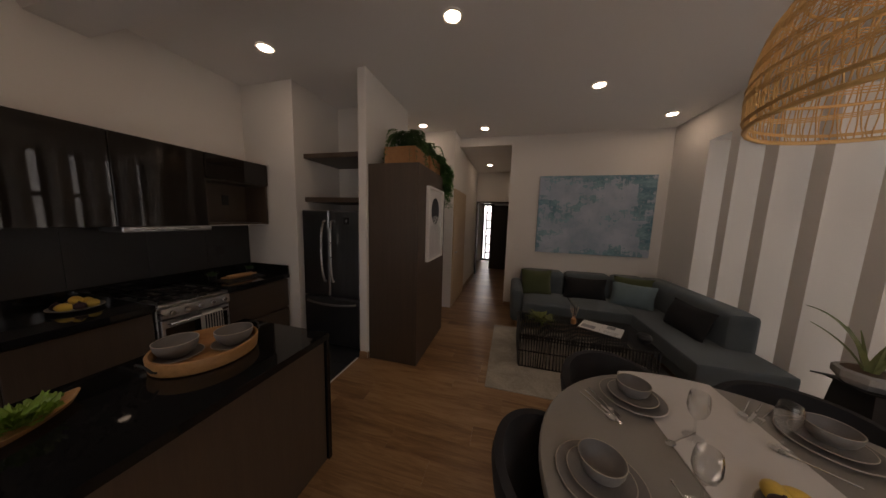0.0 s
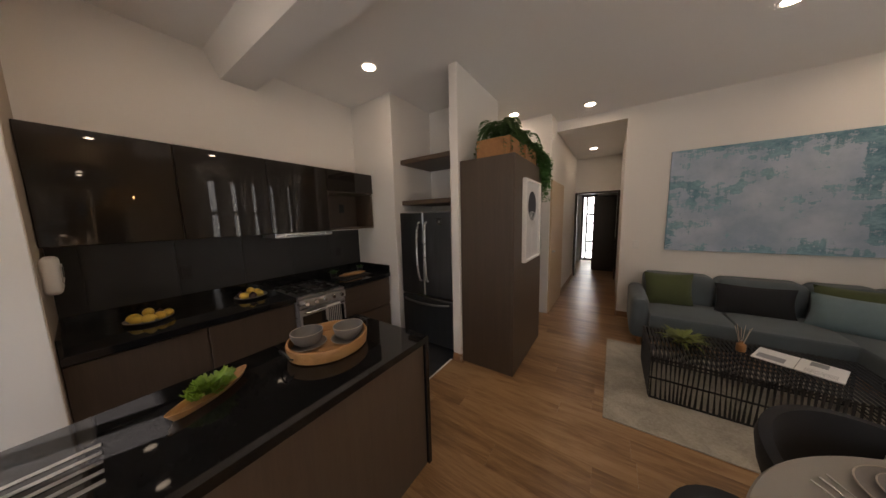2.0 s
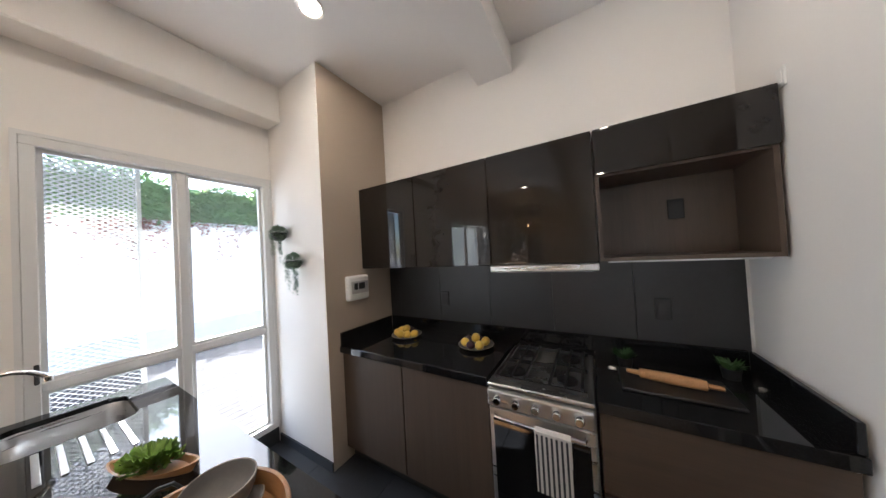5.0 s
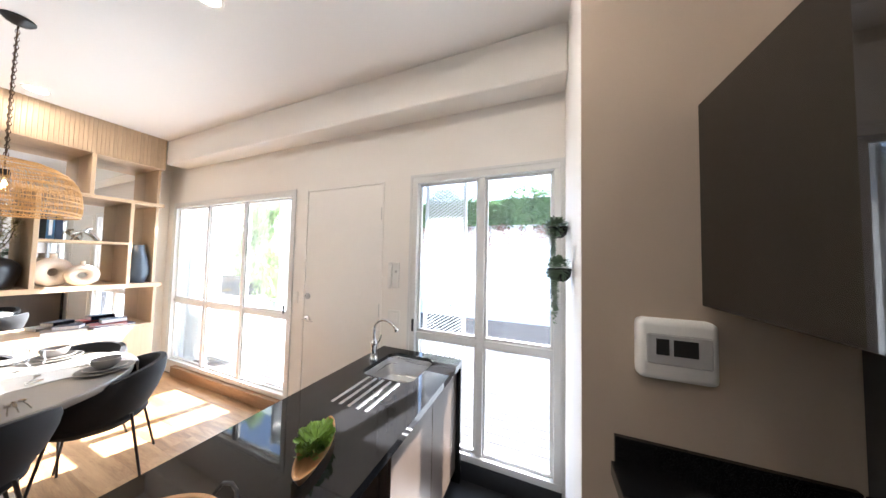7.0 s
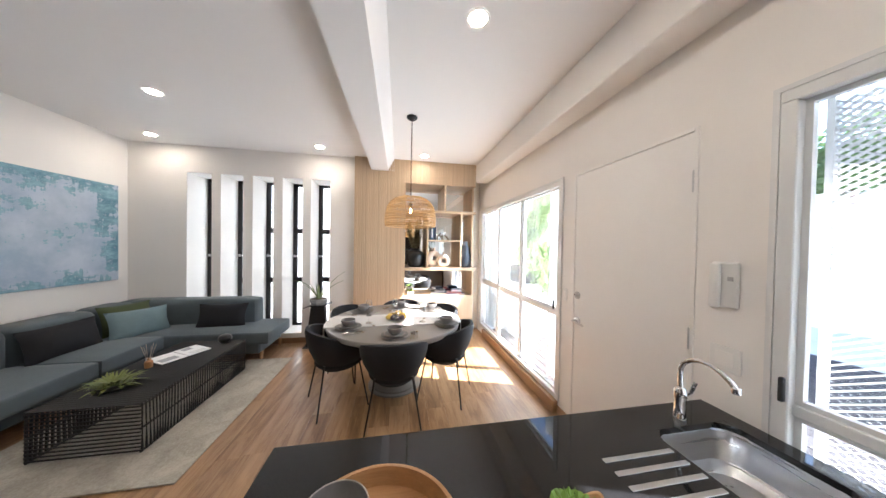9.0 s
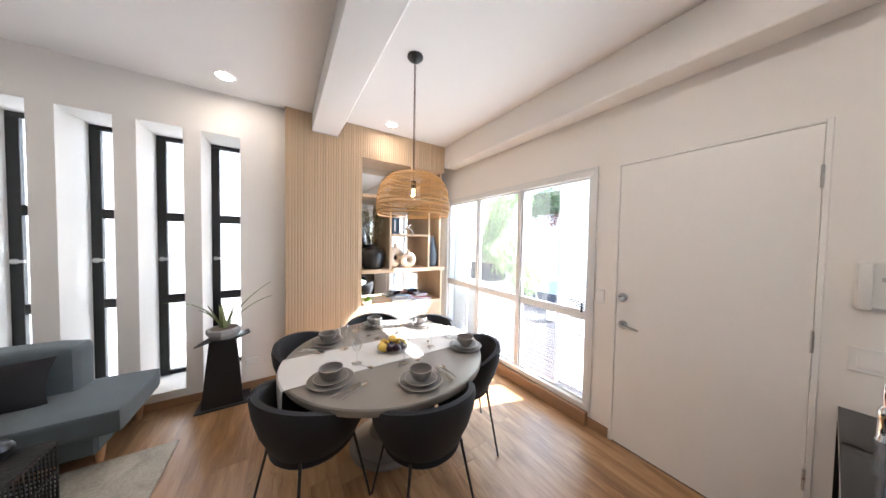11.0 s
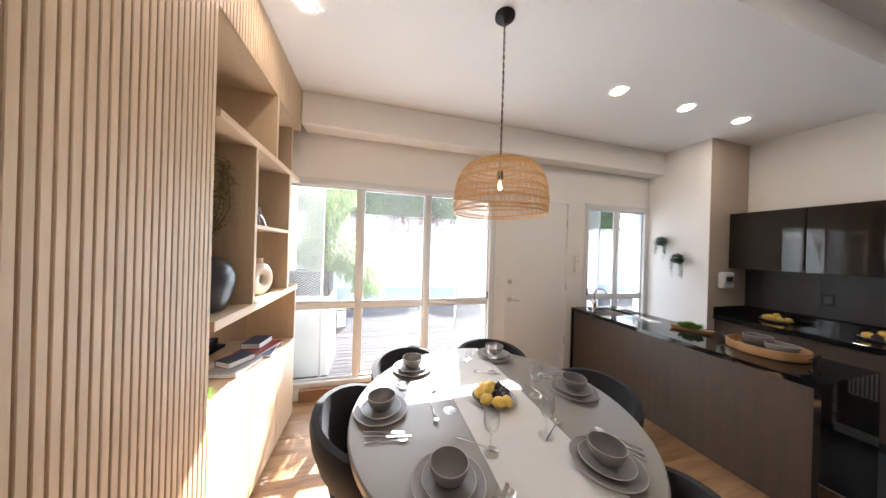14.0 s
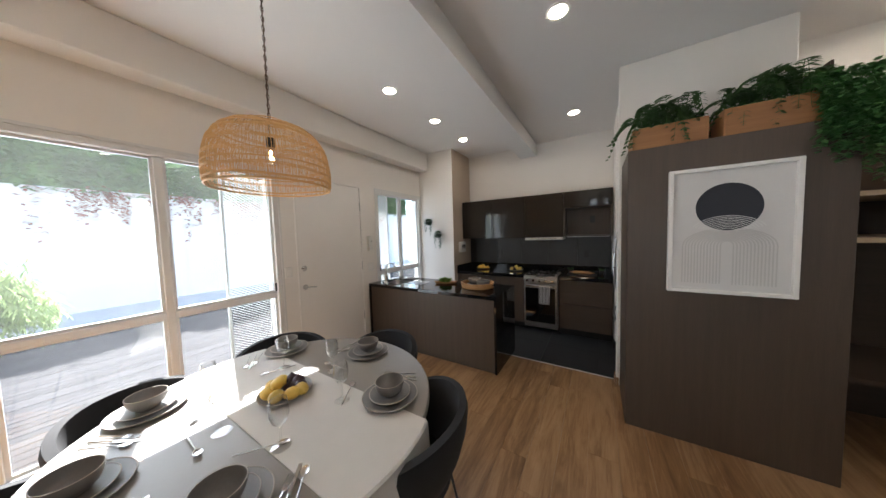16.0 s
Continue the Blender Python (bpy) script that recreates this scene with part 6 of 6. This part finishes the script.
part("printed_text_bar", boxes(*[(0.04, 0.18, -0.12 + 0.016 * k, -0.114 + 0.016 * k, 0.011, 0.0116) for k in range(5)]), M_GREYINK, mg)
gp = thing("table_plant", "spiky yellow-green plant in a low black bowl", "potted plant", (3.62, 3.92, CZ - 0.004))
bm = bm_new()
lathe(bm, [(0, 0), (0.06, 0), (0.11, 0.03), (0.12, 0.055), (0.112, 0.055), (0.09, 0.03), (0, 0.02)], 28)
part("bowl", bm, M_DVASE, gp, "", True)
bm = bm_new()
for k in range(190):
    a = rng.uniform(0, 6.28)
    r = rng.uniform(0, 0.08)
    leaf(bm, (r * math.cos(a), r * math.sin(a), 0.04), (math.cos(a) * rng.uniform(0.4, 1.2), math.sin(a) * rng.uniform(0.4, 1.2), rng.uniform(0.2, 1.0)), (0, 0, 1), rng.uniform(0.07, 0.17), 0.016, 0.35, 3)
part("leaves", bm, M_OLIVE, gp)
rd = thing("reed_diffuser", "amber bottle with thin reed sticks", "diffuser", (4.0, 3.98, CZ - 0.004))
bm = bm_new()
lathe(bm, [(0, 0), (0.028, 0), (0.03, 0.01), (0.03, 0.06), (0.014, 0.075), (0.013, 0.09), (0, 0.09)], 20)
part("bottle", bm, M_TERRA, rd, "", True)
for k in range(6):
    a = k * 1.05
    bm = bm_new()
    tube(bm, [(0, 0, 0.02), (0.05 * math.cos(a), 0.05 * math.sin(a), 0.22)], 0.0018, 5)
    part("reed", bm, M_BEIGE, rd)
ob_ = thing("black_pot", "small round black pot on the coffee table", "pot", (4.60, 3.68, CZ - 0.004))
bm = bm_new()
lathe(bm, [(0, 0), (0.04, 0), (0.065, 0.03), (0.07, 0.06), (0.055, 0.09), (0.03, 0.10), (0, 0.10)], 28)
part("vessel", bm, M_DVASE, ob_, "", True)
cp = thing("canvas_painting", "large abstract canvas in pale grey and teal", "painting")
part("canvas", boxes((3.645, 5.385, 5.488, 5.526, 1.082, 2.405), bev=0.003), M_CANVAS, cp)

# plant stand
ps = thing("plant_stand", "black folded sheet-metal plant stand", "plant stand", (5.39, 2.83, 0))
part("base_plate", boxes((-0.13, 0.15, -0.2, 0.2, 0.0, 0.012), bev=0.003), M_BLACK, ps)
bm = bm_new()
lo = [bm.verts.new(p) for p in ((-0.09, -0.16, 0.012), (0.11, -0.13, 0.012), (0.11, 0.13, 0.012), (-0.09, 0.16, 0.012))]
hi = [bm.verts.new(p) for p in ((-0.06, -0.10, 0.65), (0.08, -0.09, 0.65), (0.08, 0.09, 0.65), (-0.06, 0.10, 0.65))]
bm.faces.new(lo[::-1])
bm.faces.new(hi)
for k in range(4):
    bm.faces.new((lo[k], lo[(k + 1) % 4], hi[(k + 1) % 4], hi[k]))
part("column", bm, M_BLACK, ps)
bm = bm_new()
ridge = [((-0.07, -0.215, 0.690), (0.05, -0.19, 0.690)), ((-0.11, -0.10, 0.652), (0.11, -0.10, 0.652)), ((-0.11, 0.10, 0.652), (0.11, 0.10, 0.652)), ((-0.09, 0.20, 0.618), (0.02, 0.18, 0.618))]
sheet(bm, ridge, (0, 0, 0.010))
part("top_plate", bm, M_BLACK, ps)
pp = thing("aloe_plant", "spiky aloe in a faceted concrete pot", "potted plant", (5.39, 2.83, 0.663))
bm = bm_new()
lathe(bm, [(0, 0), (0.10, 0), (0.135, 0.045), (0.135, 0.085), (0.120, 0.098), (0.108, 0.090), (0, 0.080)], 8)
part("pot", bm, M_CONC, pp, "grey faceted concrete pot")
bm = bm_new()
lathe(bm, [(0, 0.088), (0.105, 0.086), (0.105, 0.092), (0, 0.094)], 20)
part("soil", bm, M_TWIG, pp)


def aloe_leaf(bm, az, lean, length, width, bend, n=12):
    """A thick channelled blade that curves outwards."""
    out = Vector((math.cos(az), math.sin(az), 0))
    side = Vector((-out.y, out.x, 0))
    p, tilt, prev = Vector((0.02 * out.x, 0.02 * out.y, 0.085)), lean, None
    for i in range(n + 1):
        t = i / n
        d = out * math.sin(tilt) + Vector((0, 0, math.cos(tilt)))
        nrm = out * math.cos(tilt) - Vector((0, 0, math.sin(tilt)))
        w = width * (0.75 + 0.5 * t) if t < 0.3 else width * 0.9 * (1 - (t - 0.3) / 0.7) ** 0.8 + 0.0012
        cur = [bm.verts.new(q) for q in (p - side * w / 2 - nrm * w * 0.12, p + nrm * (0.004 + w * 0.10), p + side * w / 2 - nrm * w * 0.12, p + nrm * (0.001 - w * 0.06))]
        if prev:
            for k in range(4):
                bm.faces.new((prev[k], prev[(k + 1) % 4], cur[(k + 1) % 4], cur[k]))
        prev = cur
        p = p + d * length / n
        tilt += bend / n
    bm.faces.new(prev)


for az, lean, length, width, bend in ((1.9, 0.25, 0.27, 0.052, 0.25), (-1.2, 0.22, 0.29, 0.050, 0.2), (3.2, 0.30, 0.23, 0.055, 0.3), (0.3, 0.25, 0.25, 0.050, 0.3), (2.7, 0.12, 0.26, 0.046, 0.1), (-2.2, 0.35, 0.24, 0.048, 0.3),
                                      (1.55, 0.28, 0.54, 0.034, 1.40), (-1.5, 0.40, 0.58, 0.040, 0.65), (-1.75, 0.55, 0.50, 0.024, 0.75), (2.5, 0.4, 0.34, 0.034, 0.7)):
    bm_l = bm_new()
    aloe_leaf(bm_l, az, lean, length, width, bend)
    part("leaf", bm_l, M_ALOE, pp, "", True)


# ---- things on the island and worktop ----
tr = thing("round_tray", "round acacia wood tray with iron handles", "tray", (1.700, 1.625, IZ + 0.0005))
bm = bm_new()
lathe(bm, [(0, 0), (0.225, 0), (0.235, 0.006), (0.243, 0.064), (0.240, 0.07), (0.228, 0.07), (0.220, 0.016), (0, 0.014)], 56, sx=0.84, sy=0.90)
part("tray_body", bm, M_ACACIA, tr, "", True)
for s in (-1, 1):
    bm = bm_new()
    tube(bm, [(-0.05, s * 0.222, 0.04), (-0.05, s * 0.236, 0.05), (-0.032, s * 0.246, 0.075), (0, s * 0.250, 0.082), (0.032, s * 0.246, 0.075), (0.05, s * 0.236, 0.05), (0.05, s * 0.222, 0.04)], 0.005, 8)
    part("handle", bm, M_BLACK, tr, "black iron handle", True)
for x, y in ((1.615, 1.545), (1.745, 1.725)):
    copy_thing(PLACE["s"], pose(x, y, IZ + 0.015))
    copy_thing(PLACE["b"], pose(x, y, IZ + 0.0215) @ Matrix.Scale(1.2, 4))
bd = thing("boat_board", "boat-shaped acacia serving dish", "serving dish", (1.66, 1.115, IZ + 0.0005), 28)
bm = bm_new()
ring_o, ring_i, ring_b = [], [], []
for k in range(32):
    a = 2 * math.pi * k / 32
    lx, ly = 0.055 * math.sin(a) * (1 - 0.25 * math.cos(a) ** 2), 0.165 * math.cos(a)
    up = 0.012 * abs(math.cos(a)) ** 3
    ring_b.append(bm.verts.new((lx * 0.6, ly * 0.85, 0.0)))
    ring_o.append(bm.verts.new((lx, ly, 0.026 + up)))
    ring_i.append(bm.verts.new((lx * 0.88, ly * 0.94, 0.025 + up)))
ring_c = [bm.verts.new((v_.co.x * 0.8, v_.co.y * 0.85, 0.012)) for v_ in ring_i]
for A, B in ((ring_b, ring_o), (ring_o, ring_i), (ring_i, ring_c)):
    for k in range(32):
        bm.faces.new((A[k], A[(k + 1) % 32], B[(k + 1) % 32], B[k]))
bm.faces.new(ring_b[::-1])
bm.faces.new(ring_c)
part("dish", bm, M_ACACIA, bd, "", True)
lt = thing("lettuce", "bunch of curly green lettuce", "lettuce", (1.668, 1.10, IZ + 0.014), 28)
bm = bm_new()
for k in range(150):
    a = rng.uniform(0, 6.28)
    r = rng.uniform(0, 0.05)
    p0 = Vector((r * math.cos(a) * 0.8, r * math.sin(a) * 1.3 + 0.01, 0.005 + rng.uniform(0, 0.035)))
    d = Vector((math.cos(a) * 0.8, math.sin(a), rng.uniform(0.3, 1.2))).normalized()
    side = d.cross(Vector((0, 0, 1))).normalized()
    L, wd = rng.uniform(0.025, 0.05), rng.uniform(0.02, 0.036)
    prev = None
    for i in range(4):
        t = i / 3
        row = [bm.verts.new(p0 + d * L * t + side * wd * (j / 4 - 0.5) * (0.4 + 0.8 * t) + Vector((0, 0, 0.008 * t * math.sin(j * 2.6 + k)))) for j in range(5)]
        if prev:
            for j in range(4):
                bm.faces.new((prev[j], prev[j + 1], row[j + 1], row[j]))
        prev = row
part("leaves", bm, M_LETTUCE, lt, "", True)
rp = thing("rolling_pin", "wooden rolling pin on a board", "rolling pin", (0.36, 2.76, KT + 0.012), 82)
bm = bm_new()
prof = [(0, -0.17), (0.010, -0.168), (0.011, -0.12), (0.022, -0.115), (0.025, 0.0), (0.022, 0.115), (0.011, 0.12), (0.010, 0.168), (0, 0.17)]
lathe(bm, prof, 18)
bmesh.ops.transform(bm, matrix=pose(0, 0, 0.025, 0, 90, 0), verts=bm.verts[:])
part("roller", bm, M_ACACIA, rp, "", True)
solo("chopping_board", boxes((0.24, 0.48, 2.56, 2.96, KT + 0.0005, KT + 0.0125), bev=0.004), M_BLACK, "thin dark chopping board on the worktop", "chopping board")
for x, y, hgt in ((0.16, 3.02, 0.07), (0.20, 2.60, 0.05)):
    g = thing("herb_pot", "tiny green herb in a dark pot", "potted plant", (x, y, KT + 0.0005), group="herb pots")
    bm = bm_new()
    lathe(bm, [(0, 0), (0.03, 0), (0.038, 0.05), (0.034, 0.05), (0, 0.045)], 18)
    part("pot", bm, M_DVASE, g, "", True)
    bm = bm_new()
    for k in range(120):
        a = rng.uniform(0, 6.28)
        leaf(bm, (0.025 * math.cos(a) * rng.random(), 0.025 * math.sin(a) * rng.random(), 0.045), (math.cos(a), math.sin(a), rng.uniform(0.6, 2)), (0, 0, 1), rng.uniform(0.03, 0.08), 0.01, 0.2, 2)
    part("leaves", bm, M_FERN, g)

# ---- garden ----
solo("ground", boxes((-200, 200, -220, -0.21, -0.32, -0.2)), M_CONC, "pale paved ground round the house", "ground", "structure")
solo("ground_side", boxes((6.06, 200, -0.21, 200, -0.32, -0.2)), M_CONC, "pale paved ground beside the house", "ground", "structure")
solo("wall_boundary", boxes((-8, 10, -7.85, -7.6, -0.2, 2.93)), M_GWALL, "white rendered garden boundary wall", "garden wall", "structure")
solo("pavement", boxes((-8, 10, -7.6, -5.13, -0.2, -0.03)), M_PAVE, "pale paved strip below the garden wall", "pavement", "structure")
solo("wall_patio_side", boxes((5.86, 6.0, -1.2, -0.2, -0.2, 2.7), (5.29, 5.86, -1.15, -0.55, -0.2, 0.97)), M_GWALL, "white rendered patio wall with a ledge", "garden wall", "structure")
# Unseen eave, added to cut the sun short on the island worktop.
solo("wall_eave", boxes((-0.6, 2.3, -0.86, -0.2, 2.62, 2.76)), M_GWALL, "unseen white eave added to shade the kitchen window", "eave", "structure")
solo("wall_neighbour", boxes((8.3, 8.5, -0.2, 11, -0.2, 6.0)), M_GWALL, "white neighbouring wall outside the slit windows", "wall", "structure")
solo("backdrop_bedroom", boxes((0.5, 4.5, 12.4, 12.5, -0.2, 3.2)), M_FARSKY, "pale daylight beyond the bedroom window", "backdrop", "structure")
pb = planter("garden_planter", "dark rectangular planter with sunlit bamboo", (5.57, -0.86, 0.97), 0.5, 0.40, 0.31, M_BLACK)
bm = bm_new()
bl = bm_new()
def bamboo_cane(bm, bl, p, d, sag, steps, step, spread, count):
    """A bending cane with drooping tufts of narrow leaves; kept clear of the window."""
    pts, d = [Vector(p)], Vector(d).normalized()
    for i in range(steps):
        d = (d + Vector((rng.uniform(-0.09, 0.07), rng.uniform(-0.10, 0.08), -sag))).normalized()
        nxt = pts[-1] + d * rng.uniform(0.8, 1.2) * step
        nxt.y = max(-0.45, min(0.3, nxt.y))
        nxt.x = max(-0.48 if nxt.z > 0.5 else -0.86, min(0.10, nxt.x))
        pts.append(nxt)
        for tuft in range(5):
            c = nxt + Vector((rng.gauss(0, spread), rng.gauss(0, spread), rng.gauss(0, spread)))
            for q in range(count):
                a = rng.uniform(0, 6.28)
                leaf(bl, c + Vector((rng.gauss(0, 0.025), rng.gauss(0, 0.025), rng.gauss(0, 0.03))), (math.cos(a), math.sin(a), rng.uniform(-1.5, -0.1)), (0, 0, 1), rng.uniform(0.05, 0.11), 0.013, 0.35, 2)
    tube(bm, pts, 0.007, 5, r_end=0.002)


for k in range(15):
    bamboo_cane(bm, bl, (rng.uniform(-0.2, 0.2), rng.uniform(-0.15, 0.15), 0.38), (rng.uniform(-0.36, -0.05), rng.uniform(-0.3, 0.1), 1.5), 0.045, 10, 0.15, 0.06, 11)
for k in range(24):
    bamboo_cane(bm, bl, (rng.uniform(-0.2, 0.1), rng.uniform(-0.15, 0.15), 0.38), (rng.uniform(-0.9, -0.2), rng.uniform(-0.4, 0.2), 0.7), 0.26, 9, 0.11, 0.055, 10)
part("cane", bm, M_TWIG, pb)
part("foliage", bl, M_BAMBOO, pb, "fine yellow-green bamboo leaves")
for gx_, gy_, gs in ((5.38, -2.55, 1.0), (5.25, -4.2, 1.25)):
    ln_ = thing("garden_lantern", "square dark-framed lantern with pale panes on the deck", "lantern", (gx_, gy_, -0.02), 12, "garden lanterns")
    q = 0.09 * gs
    hgt = 0.36 * gs
    part("frame", boxes((-q, q, -q, q, 0, 0.015), (-q, q, -q, q, hgt - 0.02, hgt), *[(sx * q - 0.008 * (sx > 0), sx * q + 0.008 * (sx < 0), sy * q - 0.008 * (sy > 0), sy * q + 0.008 * (sy < 0), 0.015, hgt - 0.02) for sx in (-1, 1) for sy in (-1, 1)]), M_BLACK, ln_)
    part("pane", boxes((-q + 0.01, q - 0.01, -q + 0.01, q - 0.01, 0.016, hgt - 0.021)), M_PLASTIC, ln_, "pale frosted pane")


def leaf_stuff(name, label, mat, count, spot, size, core=None):
    bm = bm_new()
    for k in range(count):
        p = spot()
        a, e = rng.uniform(0, 6.28), rng.uniform(-0.6, 0.8)
        leaf(bm, p, (math.cos(a), math.sin(a), e), (0, 0, 1), rng.uniform(0.7, 1.3) * size, size * 0.7, 0.2, 2)
    if core:
        box(bm, *core)
    return solo(name, bm, mat, label, "foliage", "stuff")


def hedge_spot():
    x = rng.uniform(-8, 10)
    top = 4.18 + 0.22 * math.sin(x * 1.7) + 0.16 * math.sin(x * 4.1 + 1)
    return Vector((x, -7.75 + rng.gauss(0, 0.16), rng.uniform(2.83, top)))


STRANDS = [(rng.uniform(-6, 10), rng.uniform(0.25, 1.25) ** 1.6, rng.uniform(0.05, 0.16)) for k in range(95)]


def creeper_spot():
    """Hanging tufts of uneven length."""
    x, length, width = rng.choice(STRANDS)
    f = rng.random() ** 1.3
    return Vector((x + rng.gauss(0, width * (1.1 - 0.6 * f)), -7.585, 3.03 - 0.12 - length * f + rng.gauss(0, 0.05)))


leaf_stuff("hedge", "dense green hedge on top of the garden wall", M_HEDGE, 31000, hedge_spot, 0.12, (-8, 10, -7.84, -7.72, 2.92, 3.95))
leaf_stuff("creeper", "reddish dry creeper hanging down the white wall", M_CREEP, 9000, creeper_spot, 0.09)

# ---- floors, tiles, slats and boards, piece by piece ----
fl = solo("floor", boxes((1.585, 6.05, 0.0, 8.15, -0.15, -0.008), (1.0, 4.45, 8.15, 10.85, -0.15, -0.008), (1.0, 1.585, 3.15, 8.15, -0.15, -0.008)), M_FLOOR, "wood-look plank floor", "floor", "structure")
prng = random.Random(7)
PW, PL = 0.182, 1.22
y = 0.0
while y < 10.7:
    xa, xb = (1.585, 5.56) if y < 5.35 else ((2.2, 3.14) if y < 8.1 else (1.2, 4.3))
    if 4.2 <= y < 5.07:
        xa = 1.2
    x = xa - prng.uniform(0, PL)
    while x < xb:
        a, b = max(x, xa), min(x + PL, xb)
        if b - a > 0.02:
            bm = boxes((0, b - a - 0.0012, 0, min(PW, 10.7 - y) - 0.0012, -0.008, 0.0))
            piece("plank", finish(bm, "plank", M_FLOOR), fl, (a, y, prng.uniform(0, 0.0003)))
        x += PL
    y += PW
kf = solo("floor_kitchen", boxes((-0.15, 1.583, -0.2, 4.1, -0.15, -0.012)), M_RUBBER, "dark slate-grey tiled kitchen floor", "floor", "structure")
tw_, tl_ = 0.60, 0.60
me = finish(boxes((0.0015, tw_ - 0.0015, 0.0015, tl_ - 0.0015, -0.012, 0.0), bev=0.001), "tile", M_TILE)
for i in range(3):
    for j in range(7):
        xa, ya = 1.583 - 0.6 * (i + 1), 0.0 + 0.6 * j - 0.03
        if xa < -0.15:
            me2 = finish(boxes((0.0015, 0.38, 0.0015, tl_ - 0.0015, -0.012, 0.0)), "tile", M_TILE)
            piece("tile", me2, kf, (0.0, ya, 0))
        else:
            piece("tile", me, kf, (xa, ya, 0))
solo("floor_strip", boxes((1.575, 1.595, 2.03, 3.11, 0.0005, 0.004), bev=0.001), M_ALU, "thin metal strip between tile and planks", "floor strip", "structure")
bs = solo("backsplash", boxes((0.0, 0.004, 0.737, 3.147, KT, 1.49)), M_RUBBER, "charcoal tiled kitchen backsplash", "backsplash", "structure")
edges = [0.737, 0.86, 1.315, 1.773, 2.228, 2.683, 3.147]
for a, b in zip(edges, edges[1:]):
    piece("tile", finish(boxes((0.004, 0.0155, a + 0.001, b - 0.001, KT + 0.05, 1.488), bev=0.001), "tile", M_SPLASH), bs, (0, 0, 0))
dk = solo("deck", boxes((-6, 8, -5.12, -0.21, -0.2, -0.045)), M_RUBBER, "weathered grey timber deck", "deck", "structure")
dw = 0.118
me = finish(boxes((-6, 8, 0.003, dw - 0.003, -0.045, -0.02), bev=0.002), "plank", M_DECK)
for k in range(int(4.88 / dw)):
    piece("plank", me, dk, (prng.uniform(-0.01, 0.01), -0.24 - dw * (k + 1), prng.uniform(-0.001, 0.001)))
pitch = 0.0292
def slat(z0, z1):
    return finish(boxes((0, 0.02, 0.0015, pitch - 0.0042, z0, z1), bev=0.002), "slat", M_OAK)
full, high, short = slat(0.0, 2.90), slat(0.0, H), slat(2.715, H)
y = 0.214
while y < 2.286 - pitch * 0.5:
    yc_ = y + pitch / 2
    if yc_ < 1.50:
        m_ = short
    elif yc_ < 1.67:
        m_ = high
    elif yc_ < 2.03:
        m_ = full
    else:
        m_ = high
    if 1.67 <= yc_ < 1.77:
        m_ = slat(0.0, H - (yc_ - 1.67) * (H - 2.908) / 0.10 - 0.005)
    piece("slat", m_, sp, (SX, y, 0))
    y += pitch
